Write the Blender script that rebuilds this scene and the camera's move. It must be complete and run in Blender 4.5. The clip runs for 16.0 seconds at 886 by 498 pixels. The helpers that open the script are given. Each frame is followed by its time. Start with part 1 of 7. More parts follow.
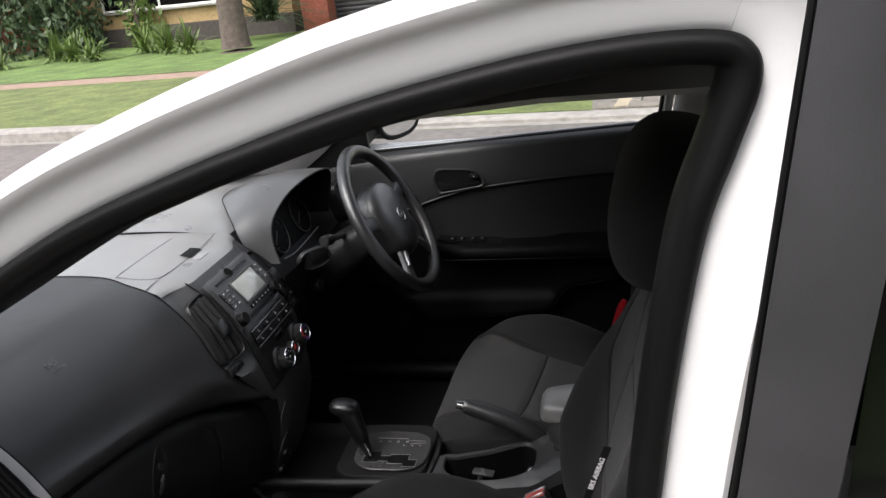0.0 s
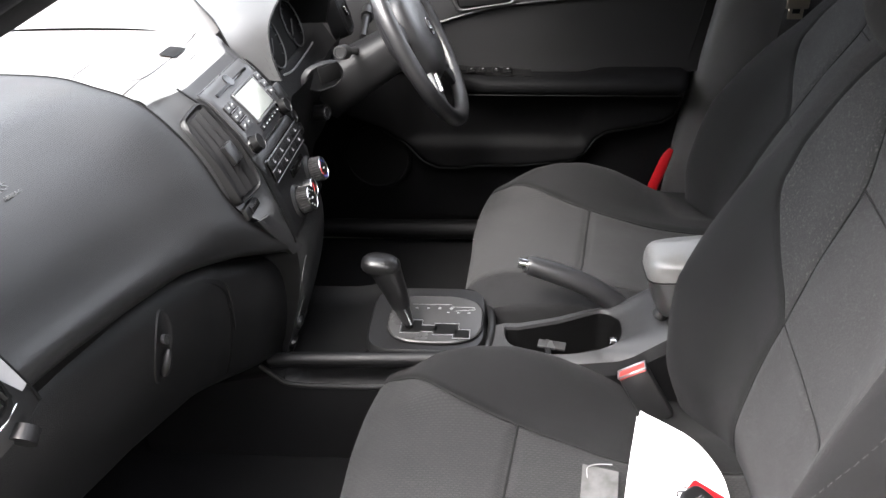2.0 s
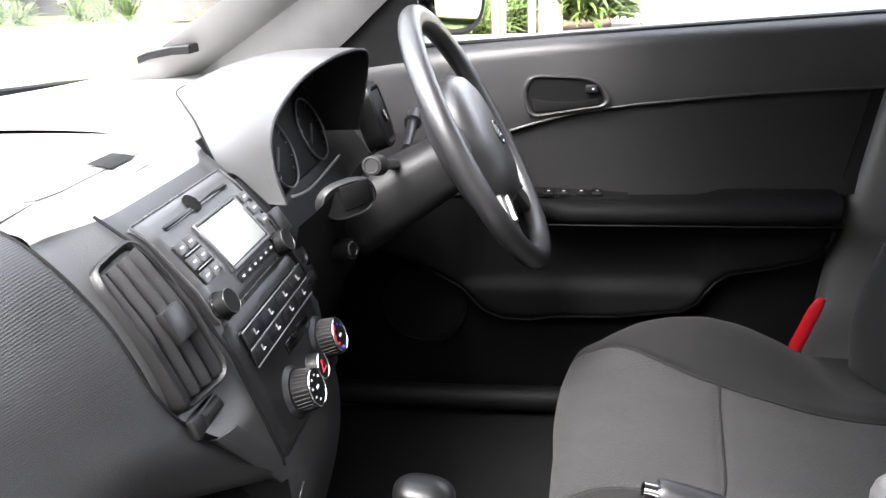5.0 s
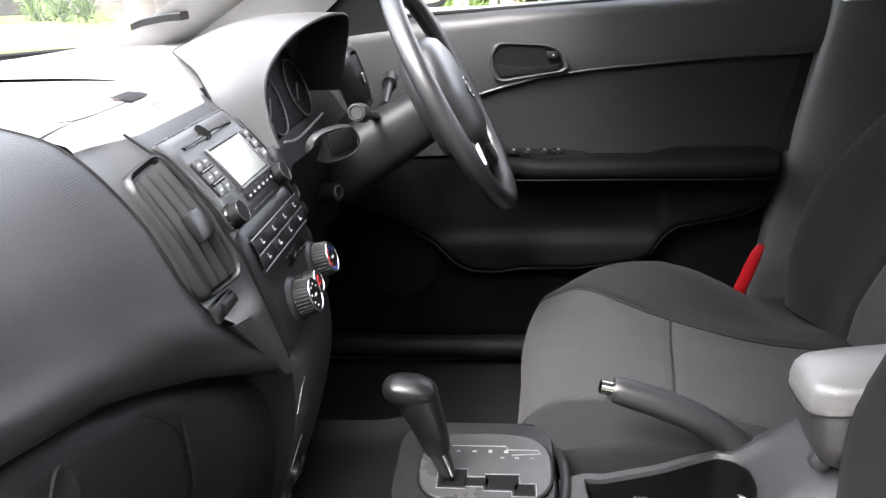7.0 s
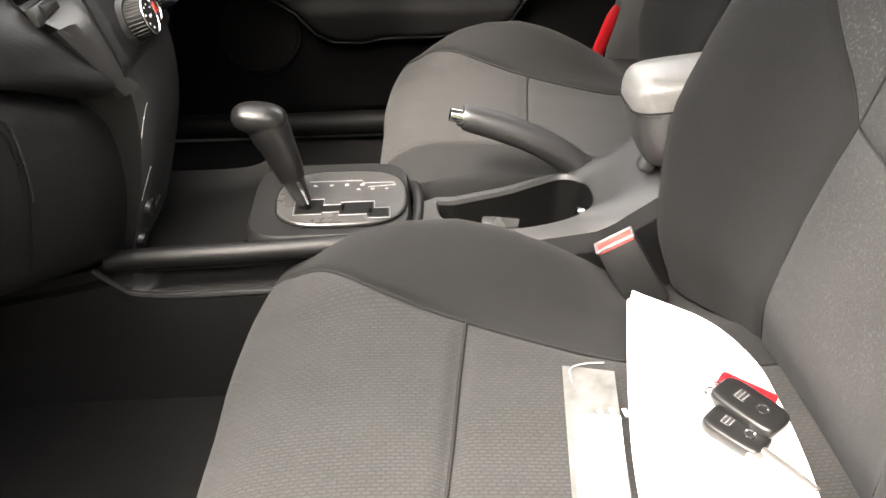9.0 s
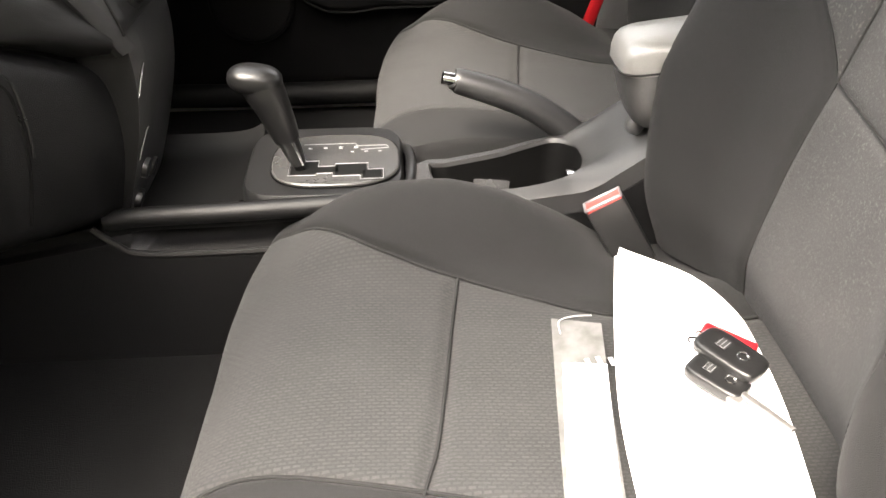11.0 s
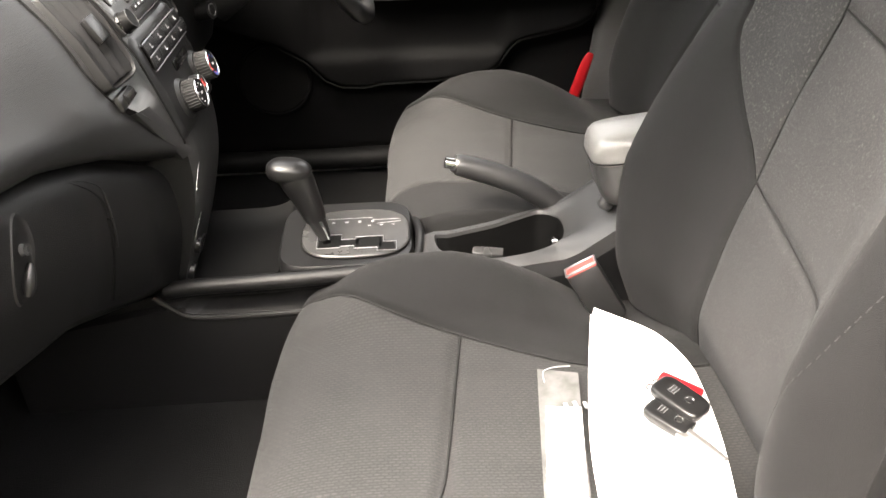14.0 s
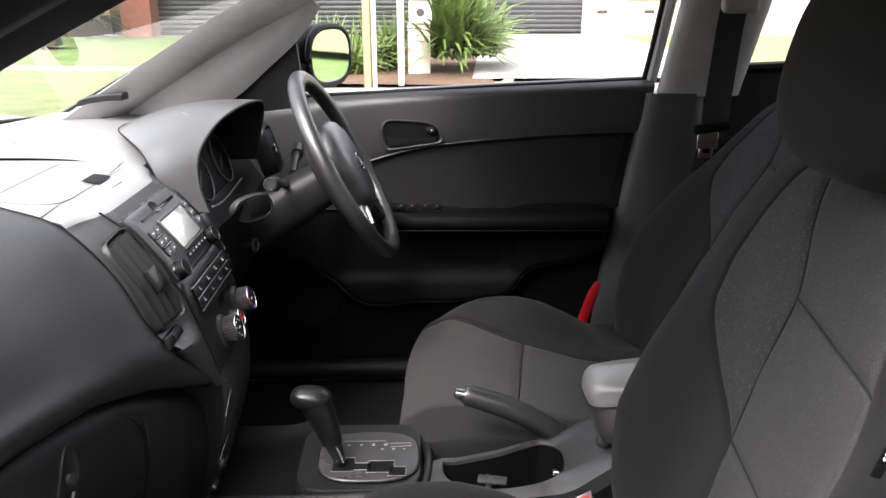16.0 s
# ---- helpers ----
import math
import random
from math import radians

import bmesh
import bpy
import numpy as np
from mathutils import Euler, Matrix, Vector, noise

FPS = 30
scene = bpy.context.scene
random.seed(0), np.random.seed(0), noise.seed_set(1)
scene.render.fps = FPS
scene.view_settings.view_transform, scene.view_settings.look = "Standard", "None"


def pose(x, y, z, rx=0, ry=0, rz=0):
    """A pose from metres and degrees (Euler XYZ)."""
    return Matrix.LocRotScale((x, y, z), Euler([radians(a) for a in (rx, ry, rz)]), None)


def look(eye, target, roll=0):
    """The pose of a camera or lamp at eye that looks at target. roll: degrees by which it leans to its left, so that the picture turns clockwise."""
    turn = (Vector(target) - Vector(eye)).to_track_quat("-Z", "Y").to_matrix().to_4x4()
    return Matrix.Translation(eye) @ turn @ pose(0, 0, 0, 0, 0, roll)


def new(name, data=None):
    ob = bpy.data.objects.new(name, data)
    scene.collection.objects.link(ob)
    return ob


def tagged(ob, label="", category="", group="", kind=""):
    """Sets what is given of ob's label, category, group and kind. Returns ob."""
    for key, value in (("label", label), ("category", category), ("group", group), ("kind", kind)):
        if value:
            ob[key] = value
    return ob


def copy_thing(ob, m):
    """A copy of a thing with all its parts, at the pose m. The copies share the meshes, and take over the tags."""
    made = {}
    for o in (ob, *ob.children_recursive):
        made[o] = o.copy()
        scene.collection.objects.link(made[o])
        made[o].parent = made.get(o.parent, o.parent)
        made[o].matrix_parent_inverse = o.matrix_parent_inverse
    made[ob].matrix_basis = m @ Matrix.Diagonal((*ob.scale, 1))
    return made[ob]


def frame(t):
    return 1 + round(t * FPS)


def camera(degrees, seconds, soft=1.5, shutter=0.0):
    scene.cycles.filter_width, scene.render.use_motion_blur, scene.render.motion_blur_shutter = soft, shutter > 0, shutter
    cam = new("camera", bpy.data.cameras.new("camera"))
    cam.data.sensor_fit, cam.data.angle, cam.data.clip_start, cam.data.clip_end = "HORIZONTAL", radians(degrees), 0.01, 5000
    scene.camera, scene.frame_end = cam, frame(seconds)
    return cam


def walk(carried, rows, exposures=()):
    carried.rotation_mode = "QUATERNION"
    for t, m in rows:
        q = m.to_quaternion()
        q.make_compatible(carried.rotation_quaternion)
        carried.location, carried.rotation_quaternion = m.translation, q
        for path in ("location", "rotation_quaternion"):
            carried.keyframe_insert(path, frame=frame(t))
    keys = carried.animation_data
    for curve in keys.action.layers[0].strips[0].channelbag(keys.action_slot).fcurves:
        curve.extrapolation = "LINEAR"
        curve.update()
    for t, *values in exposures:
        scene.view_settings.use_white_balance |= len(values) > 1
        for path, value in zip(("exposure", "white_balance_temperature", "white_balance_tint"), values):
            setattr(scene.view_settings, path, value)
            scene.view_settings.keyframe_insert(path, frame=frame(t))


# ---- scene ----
cam = camera(58.2, 16.0)
PATH = [
    (0, (0.538, -1.48, 1.55), (0.119, 0.351, 0.863), -6.3),
    (0.5, (0.347, -1.526, 1.535), (-0.033, 0.276, 0.756), -5.3),
    (1, (0.244, -1.48, 1.485), (0.031, 0.305, 0.608), -2.8),
    (1.5, (0.196, -1.353, 1.406), (0.044, 0.408, 0.471), -1.6),
    (2, (0.153, -1.205, 1.334), (0.007, 0.533, 0.354), -1.6),
    (2.5, (0.098, -1.12, 1.281), (-0.034, 0.626, 0.314), -2.6),
    (3, (0.068, -1.018, 1.252), (-0.062, 0.77, 0.366), -1.6),
    (3.5, (0.076, -0.864, 1.21), (-0.105, 0.971, 0.437), -0.9),
    (4, (0.082, -0.737, 1.182), (-0.167, 1.119, 0.481), -2.2),
    (4.2, (0.081, -0.715, 1.186), (-0.186, 1.141, 0.49), -2.4),
    (6.3, (0.067, -0.82, 1.159), (-0.174, 1.043, 0.474), -2.4),
    (6.5, (0.06, -0.836, 1.152), (-0.155, 1.033, 0.473), -1.9),
    (7, (0.073, -0.881, 1.138), (-0.103, 0.988, 0.447), -2.1),
    (7.5, (0.088, -0.925, 1.123), (-0.019, 0.933, 0.389), -2.3),
    (8, (0.098, -0.946, 1.086), (0.059, 0.879, 0.27), -2.0),
    (8.5, (0.119, -0.952, 1.048), (0.148, 0.806, 0.094), -1.7),
    (9, (0.121, -0.955, 1.019), (0.209, 0.739, -0.042), -0.7),
    (9.5, (0.112, -0.96, 0.998), (0.234, 0.703, -0.106), 0.3),
    (12, (0.12, -1.014, 1.04), (0.223, 0.655, -0.056), -0.6),
    (12.5, (0.112, -1.031, 1.065), (0.234, 0.639, -0.029), -0.6),
    (13, (0.102, -1.062, 1.096), (0.223, 0.61, 0.006), -1.1),
    (13.5, (0.1, -1.094, 1.142), (0.217, 0.597, 0.08), -1.2),
    (14, (0.113, -1.123, 1.155), (0.208, 0.582, 0.113), -1.5),
    (14.5, (0.118, -1.178, 1.2), (0.191, 0.575, 0.24), -1.8),
    (15, (0.116, -1.209, 1.256), (0.165, 0.635, 0.486), -0.9),
    (15.5, (0.126, -1.209, 1.276), (0.166, 0.68, 0.623), 0.0),
    (16, (0.136, -1.197, 1.281), (0.179, 0.7, 0.652), -0.1),
]
EXPOSURES = [(0.0, 0.25, 6450, 14), (0.5, 0.2, 6450, 13), (1.0, 0.75, 6450, 12), (1.5, 1.8, 6450, 13), (2.0, 2.2, 6500, 14), (2.5, 2.3, 6550, 15), (3.0, 2.2, 6550, 15), (3.5, 2.1, 6450, 15), (4.0, 2.7, 6450, 14), (6.5, 2.3, 6350, 15), (7.3, 2.7, 6500, 15), (8.0, 3.2, 6900, 14), (9.0, 2.95, 7350, 13), (12.0, 2.85, 7350, 13), (14.0, 2.85, 7350, 13), (14.5, 3.2, 7300, 13), (15.0, 3.0, 7100, 14), (15.5, 2.2, 6700, 15), (16.0, 1.5, 6550, 15)]
walk(cam, [(t, look(eye, target, roll)) for t, eye, target, roll in PATH], EXPOSURES)
SKY, SUN, SUN_TURN = 0.38, 0.9, 212

# ---- light ----
world = bpy.data.worlds.new("sky")
scene.world = world
world.use_nodes = True
wn = world.node_tree.nodes
wl = world.node_tree.links
sky = wn.new("ShaderNodeTexSky")
sky.sky_type = "NISHITA"
sky.sun_disc = False
sky.sun_elevation, sky.sun_rotation = radians(55), radians(SUN_TURN)
sky.air_density, sky.dust_density = 1.0, 4.0
soften = wn.new("ShaderNodeHueSaturation")
soften.inputs["Saturation"].default_value = 0.25
wl.new(sky.outputs["Color"], soften.inputs["Color"])
wl.new(soften.outputs["Color"], wn["Background"].inputs["Color"])
wn["Background"].inputs["Strength"].default_value = SKY
sun = bpy.data.lights.new("sun", "SUN")
sun.energy, sun.angle, sun.color = SUN, radians(20), (1.0, 0.96, 0.90)
so = new("sun", sun)
so.matrix_world = look((0, 0, 20), (20 * math.cos(radians(55)) * -math.sin(radians(SUN_TURN)), 20 * math.cos(radians(55)) * -math.cos(radians(SUN_TURN)), 20 - 20 * math.sin(radians(55))))


# ---- materials ----
def mat(name, col, rough=0.5, metal=0.0, var=0.15, vscale=9.0, bump=0.0, bscale=300.0, coat=0.0, spec=0.5, dirt=0.0, rvar=0.08):
    m = bpy.data.materials.new(name)
    m.use_nodes = True
    n, l = m.node_tree.nodes, m.node_tree.links
    b = n["Principled BSDF"]
    co = n.new("ShaderNodeTexCoord")
    big = n.new("ShaderNodeTexNoise")
    big.inputs["Scale"].default_value, big.inputs["Detail"].default_value = vscale, 6
    l.new(co.outputs["Object"], big.inputs["Vector"])
    ramp = n.new("ShaderNodeValToRGB")
    ramp.color_ramp.elements[0].position, ramp.color_ramp.elements[1].position = 0.3, 0.75
    ramp.color_ramp.elements[0].color = (*[c * (1 - var) for c in col], 1)
    ramp.color_ramp.elements[1].color = (*[min(1, c * (1 + var)) for c in col], 1)
    l.new(big.outputs["Fac"], ramp.inputs["Fac"])
    out = ramp.outputs["Color"]
    if dirt:
        d = n.new("ShaderNodeTexNoise")
        d.inputs["Scale"].default_value, d.inputs["Detail"].default_value = vscale * 6, 9
        l.new(co.outputs["Object"], d.inputs["Vector"])
        r2 = n.new("ShaderNodeValToRGB")
        r2.color_ramp.elements[0].position, r2.color_ramp.elements[1].position = 0.35, 0.7
        r2.color_ramp.elements[0].color = (1 - dirt, 1 - dirt, 1 - dirt, 1)
        r2.color_ramp.elements[1].color = (1, 1, 1, 1)
        l.new(d.outputs["Fac"], r2.inputs["Fac"])
        mul = n.new("ShaderNodeMixRGB")
        mul.blend_type = "MULTIPLY"
        mul.inputs["Fac"].default_value = 1.0
        l.new(out, mul.inputs["Color1"])
        l.new(r2.outputs["Color"], mul.inputs["Color2"])
        out = mul.outputs["Color"]
    l.new(out, b.inputs["Base Color"])
    mr = n.new("ShaderNodeMapRange")
    mr.inputs["To Min"].default_value, mr.inputs["To Max"].default_value = max(0.02, rough - rvar), min(1, rough + rvar)
    l.new(big.outputs["Fac"], mr.inputs["Value"])
    l.new(mr.outputs["Result"], b.inputs["Roughness"])
    b.inputs["Metallic"].default_value = metal
    b.inputs["Coat Weight"].default_value = coat
    b.inputs["Specular IOR Level"].default_value = spec
    if bump:
        fine = n.new("ShaderNodeTexNoise")
        fine.inputs["Scale"].default_value, fine.inputs["Detail"].default_value = bscale, 3
        l.new(co.outputs["Object"], fine.inputs["Vector"])
        bp = n.new("ShaderNodeBump")
        bp.inputs["Strength"].default_value, bp.inputs["Distance"].default_value = bump, 0.001
        l.new(fine.outputs["Fac"], bp.inputs["Height"])
        l.new(bp.outputs["Normal"], b.inputs["Normal"])
    return m


def ribbed(name, col, rough, scale, strength, axis="Z"):
    """Plastic with fine parallel moulded ribs."""
    m = mat(name, col, rough, var=0.1, bump=0.3, bscale=900)
    n, l = m.node_tree.nodes, m.node_tree.links
    w = n.new("ShaderNodeTexWave")
    w.wave_type, w.bands_direction = "BANDS", axis
    w.inputs["Scale"].default_value, w.inputs["Distortion"].default_value = scale, 0.0
    l.new(n["Texture Coordinate"].outputs["Object"], w.inputs["Vector"])
    b2 = n.new("ShaderNodeBump")
    b2.inputs["Strength"].default_value, b2.inputs["Distance"].default_value = strength, 0.0008
    l.new(w.outputs["Fac"], b2.inputs["Height"])
    l.new(n["Bump"].outputs["Normal"], b2.inputs["Normal"])
    l.new(b2.outputs["Normal"], n["Principled BSDF"].inputs["Normal"])
    return m


def cloth(name, col, fleck, fscale=(260, 90, 260), amount=0.5):
    """Woven seat cloth: thread relief, short pale flecks and a soft sheen."""
    m = mat(name, col, 0.9, var=0.12, vscale=14, bump=0.7, bscale=1100, spec=0.15)
    n, l = m.node_tree.nodes, m.node_tree.links
    b = n["Principled BSDF"]
    b.inputs["Sheen Weight"].default_value, b.inputs["Sheen Roughness"].default_value = 0.04, 0.5
    mp = n.new("ShaderNodeMapping")
    mp.inputs["Scale"].default_value = fscale
    l.new(n["Texture Coordinate"].outputs["Object"], mp.inputs["Vector"])
    nz = n.new("ShaderNodeTexNoise")
    nz.inputs["Scale"].default_value, nz.inputs["Detail"].default_value = 1.0, 2
    l.new(mp.outputs["Vector"], nz.inputs["Vector"])
    rp = n.new("ShaderNodeValToRGB")
    rp.color_ramp.elements[0].position, rp.color_ramp.elements[1].position = 0.55, 0.72
    rp.color_ramp.elements[0].color, rp.color_ramp.elements[1].color = (0, 0, 0, 1), (amount, amount, amount, 1)
    l.new(nz.outputs["Fac"], rp.inputs["Fac"])
    mx = n.new("ShaderNodeMixRGB")
    mx.inputs["Color2"].default_value = (*fleck, 1)
    l.new(rp.outputs["Color"], mx.inputs["Fac"])
    l.new(n["Color Ramp"].outputs["Color"], mx.inputs["Color1"])
    l.new(mx.outputs["Color"], b.inputs["Base Color"])
    return m


def glass_mat(name, tint, rough=0.0, ior=1.3):
    m = bpy.data.materials.new(name)
    m.use_nodes = True
    n, l = m.node_tree.nodes, m.node_tree.links
    n.remove(n["Principled BSDF"])
    tr, gl, mx, fr = n.new("ShaderNodeBsdfTransparent"), n.new("ShaderNodeBsdfGlossy"), n.new("ShaderNodeMixShader"), n.new("ShaderNodeFresnel")
    tr.inputs["Color"].default_value = (*tint, 1)
    gl.inputs["Roughness"].default_value = rough
    fr.inputs["IOR"].default_value = ior
    l.new(fr.outputs["Fac"], mx.inputs["Fac"])
    l.new(tr.outputs["BSDF"], mx.inputs[1])
    l.new(gl.outputs["BSDF"], mx.inputs[2])
    l.new(mx.outputs["Shader"], n["Material Output"].inputs["Surface"])
    return m


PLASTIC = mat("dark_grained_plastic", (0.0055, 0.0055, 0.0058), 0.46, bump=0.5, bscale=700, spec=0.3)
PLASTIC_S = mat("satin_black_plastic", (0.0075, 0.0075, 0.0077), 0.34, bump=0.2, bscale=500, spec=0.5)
# same plastic as the pad; windscreen glare is put into the paler colour
TOPSKIN_LIT = mat("dash_skin_lit", (0.20, 0.20, 0.196), 0.30, bump=0.4, bscale=600, spec=1.0)
# hood plastic too is lightened for the light that falls on it
HOODSKIN = mat("hood_skin", (0.060, 0.060, 0.0594), 0.30, bump=0.35, bscale=700, spec=1.0)
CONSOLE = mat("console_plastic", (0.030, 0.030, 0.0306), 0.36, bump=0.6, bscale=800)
GLOVE = mat("glovebox_plastic", (0.0062, 0.0062, 0.0064), 0.42, bump=0.55, bscale=700, spec=0.4)
GATE = mat("grey_satin_plate", (0.050, 0.050, 0.050), 0.26, metal=0.3, bump=0.15, bscale=900)
SILVER = mat("silver_painted_plastic", (0.32, 0.32, 0.33), 0.32, metal=0.7)
CHROME = mat("chrome", (0.75, 0.75, 0.76), 0.12, metal=1.0, var=0.05)
RUBBER = mat("black_rubber", (0.0043, 0.0043, 0.0044), 0.5, bump=0.3, bscale=300, spec=0.16)
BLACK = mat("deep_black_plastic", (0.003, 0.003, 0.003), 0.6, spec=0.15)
CARPET = mat("black_carpet", (0.0075, 0.0075, 0.0077), 0.97, bump=1.0, bscale=500, spec=0.04)
KNOBSKIN = mat("gear_knob_gloss", (0.005, 0.005, 0.0052), 0.30, bump=0.2, bscale=650, spec=0.4)
HUBSKIN = mat("wheel_hub_satin", (0.020, 0.020, 0.0206), 0.36, bump=0.4, bscale=650, spec=0.8)
SHROUD = mat("column_plastic", (0.0055, 0.0055, 0.0057), 0.42, bump=0.4, bscale=650, spec=0.4)
# black door trim, lightened for the window light along its top
DOOR_LIT = mat("door_skin_lit", (0.020, 0.020, 0.0204), 0.42, bump=0.5, bscale=700, spec=0.6)
SATIN = mat("radio_satin", (0.034, 0.034, 0.0345), 0.30, bump=0.12, bscale=600, spec=0.75)
LEATHER = mat("wheel_polyurethane", (0.016, 0.016, 0.0166), 0.33, bump=0.4, bscale=650, spec=0.9)
CLOTH = cloth("black_seat_cloth", (0.0118, 0.0118, 0.0120), (0.025, 0.025, 0.0257), (700, 500, 700), 0.3)
CLOTH2 = cloth("charcoal_centre_cloth", (0.034, 0.034, 0.0345), (0.13, 0.13, 0.126), (150, 620, 420), 0.38)
CLOTH3 = cloth("flecked_bolster_cloth", (0.030, 0.030, 0.0303), (0.14, 0.136, 0.128), (300, 300, 300), 0.36)
BLADE = mat("key_blade_steel", (0.34, 0.33, 0.32), 0.32, metal=0.8)


def rows_cloth(name, col, fleck, amount):
    """Cushion cloth with fine rows of short woven dashes."""
    m = cloth(name, col, fleck, (700, 500, 700), 0.15)
    n, l = m.node_tree.nodes, m.node_tree.links
    br = n.new("ShaderNodeTexBrick")
    br.inputs["Color1"].default_value, br.inputs["Color2"].default_value, br.inputs["Mortar"].default_value = (1, 1, 1, 1), (0.45, 0.45, 0.45, 1), (0, 0, 0, 1)
    br.inputs["Scale"].default_value, br.inputs["Mortar Size"].default_value, br.inputs["Mortar Smooth"].default_value = 1.0, 0.0013, 0.4
    br.inputs["Brick Width"].default_value, br.inputs["Row Height"].default_value = 0.0085, 0.0044
    l.new(n["Texture Coordinate"].outputs["Object"], br.inputs["Vector"])
    k = n.new("ShaderNodeMath")
    k.operation = "MULTIPLY"
    k.inputs[1].default_value = amount
    l.new(br.outputs["Color"], k.inputs[0])
    mx = n.new("ShaderNodeMixRGB")
    mx.inputs["Color2"].default_value = (*fleck, 1)
    l.new(k.outputs["Value"], mx.inputs["Fac"])
    b = n["Principled BSDF"]
    l.new(b.inputs["Base Color"].links[0].from_socket, mx.inputs["Color1"])
    l.new(mx.outputs["Color"], b.inputs["Base Color"])
    return m


CLOTH4 = rows_cloth("dashed_cushion_cloth", (0.025, 0.025, 0.0253), (0.085, 0.084, 0.081), 0.2)
THREAD = mat("seam_thread", (0.015, 0.015, 0.015), 0.9, spec=0.2)
# one vinyl in two tones: lit lid here, shaded bin below it
VINYL_LIT = mat("vinyl_lit", (0.155, 0.152, 0.147), 0.33, bump=0.5, bscale=420, spec=0.8)
VINYL_SHADED = mat("vinyl_shaded", (0.038, 0.038, 0.0375), 0.36, bump=0.5, bscale=420, spec=0.6)
WHITE = mat("white_car_paint", (0.78, 0.78, 0.77), 0.34, var=0.02, coat=0.5)
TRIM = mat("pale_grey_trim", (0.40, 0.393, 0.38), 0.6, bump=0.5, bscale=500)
TAPE = mat("black_frame_tape", (0.045, 0.045, 0.047), 0.45, bump=0.25, bscale=400)
RED = mat("red_plastic", (0.36, 0.009, 0.014), 0.4)
REDMARK = mat("red_print", (0.6, 0.03, 0.03), 0.5)
BLUEMARK = mat("blue_print", (0.03, 0.08, 0.4), 0.5)
MARK = mat("white_print", (0.7, 0.7, 0.7), 0.5, var=0.03)
DIM = mat("grey_print", (0.28, 0.28, 0.28), 0.5, var=0.03)
PAPER = mat("white_paper", (0.82, 0.82, 0.81), 0.7, var=0.03)
# dark screen glass; the sky it reflects is put into its grey
LCD_GLARE = mat("lcd_glass_glare", (0.36, 0.38, 0.35), 0.15, var=0.1, vscale=30, coat=0.6)
GLOSS = mat("gloss_black", (0.004, 0.004, 0.004), 0.08)
# silver and print of the dials, darkened for the hood's shade
DIAL_SHADED = mat("shaded_dial_print", (0.045, 0.045, 0.045), 0.4, var=0.03)
CLEARBAG = mat("clear_plastic_sleeve", (0.11, 0.11, 0.108), 0.15, var=0.3, vscale=40)
GLASS = glass_mat("window_glass", (0.92, 0.94, 0.93))
SCREEN = glass_mat("windscreen_glass", (0.90, 0.93, 0.91), 0.0, 1.42)
STEEL = mat("bright_steel", (0.55, 0.54, 0.52), 0.3, metal=1.0)
BRASS = mat("tongue_metal", (0.5, 0.44, 0.36), 0.35, metal=1.0)
# black door plastic, darkened for the shade low on the door
DOOR_SHADED = mat("door_plastic_shaded", (0.0034, 0.0034, 0.0036), 0.6, bump=0.4, bscale=600, spec=0.07)
PILLAR = mat("pillar_satin_plastic", (0.060, 0.060, 0.061), 0.36, bump=0.3, bscale=700, spec=0.6)
BEVEL = mat("grey_satin_bevel", (0.036, 0.036, 0.0366), 0.34, bump=0.3, bscale=700)
BELT = mat("belt_webbing", (0.02, 0.02, 0.021), 0.8, bump=0.8, bscale=500)


# ---- mesh tools ----
def part(name, bm, material, parent=None, label="", sharp=38):
    bmesh.ops.recalc_face_normals(bm, faces=bm.faces[:])
    me = bpy.data.meshes.new(name)
    bm.to_mesh(me)
    bm.free()
    me.materials.append(material)
    for p in me.polygons:
        p.use_smooth = True
    me.set_sharp_from_angle(angle=radians(sharp))
    ob = new(name, me)
    if parent is not None:
        ob.parent = parent
        ob.matrix_parent_inverse = parent_world(parent).inverted()
    if label:
        ob["label"] = label
    return ob


def pane(name, bm, material, parent, label="", inside=(0.3, 0.0, 1.1)):
    """A single sheet of glass whose front faces the cabin."""
    ob = part(name, bm, material, parent, label)
    p = ob.data.polygons[0]
    if p.normal.dot(Vector(inside) - p.center) < 0:
        ob.data.flip_normals()
    ob.visible_shadow = False
    return ob


WORLD_OF = {}


def parent_world(ob):
    return WORLD_OF.get(ob.name, Matrix())


def thing(name, at, label, category, group="", kind=""):
    ob = new(name)
    ob.empty_display_size = 0.05
    ob.matrix_world = pose(*at)
    WORLD_OF[ob.name] = pose(*at)
    return tagged(ob, label, category, group, kind)


def solo(name, bm, material, label, category, group="", kind="", sharp=38):
    return tagged(part(name, bm, material, None, "", sharp), label, category, group, kind)


def cr(pts, t):
    """A smooth curve through pts, t from 0 to 1."""
    p = np.asarray(pts, float)
    n = len(p) - 1
    s = min(max(t, 0.0), 1.0) * n
    i = min(int(s), n - 1)
    u = s - i
    a, b, c, d = p[max(i - 1, 0)], p[i], p[i + 1], p[min(i + 2, n)]
    return (0.5 * (2 * b + (c - a) * u + (2 * a - 5 * b + 4 * c - d) * u * u + (3 * b - a - 3 * c + d) * u ** 3)).tolist()


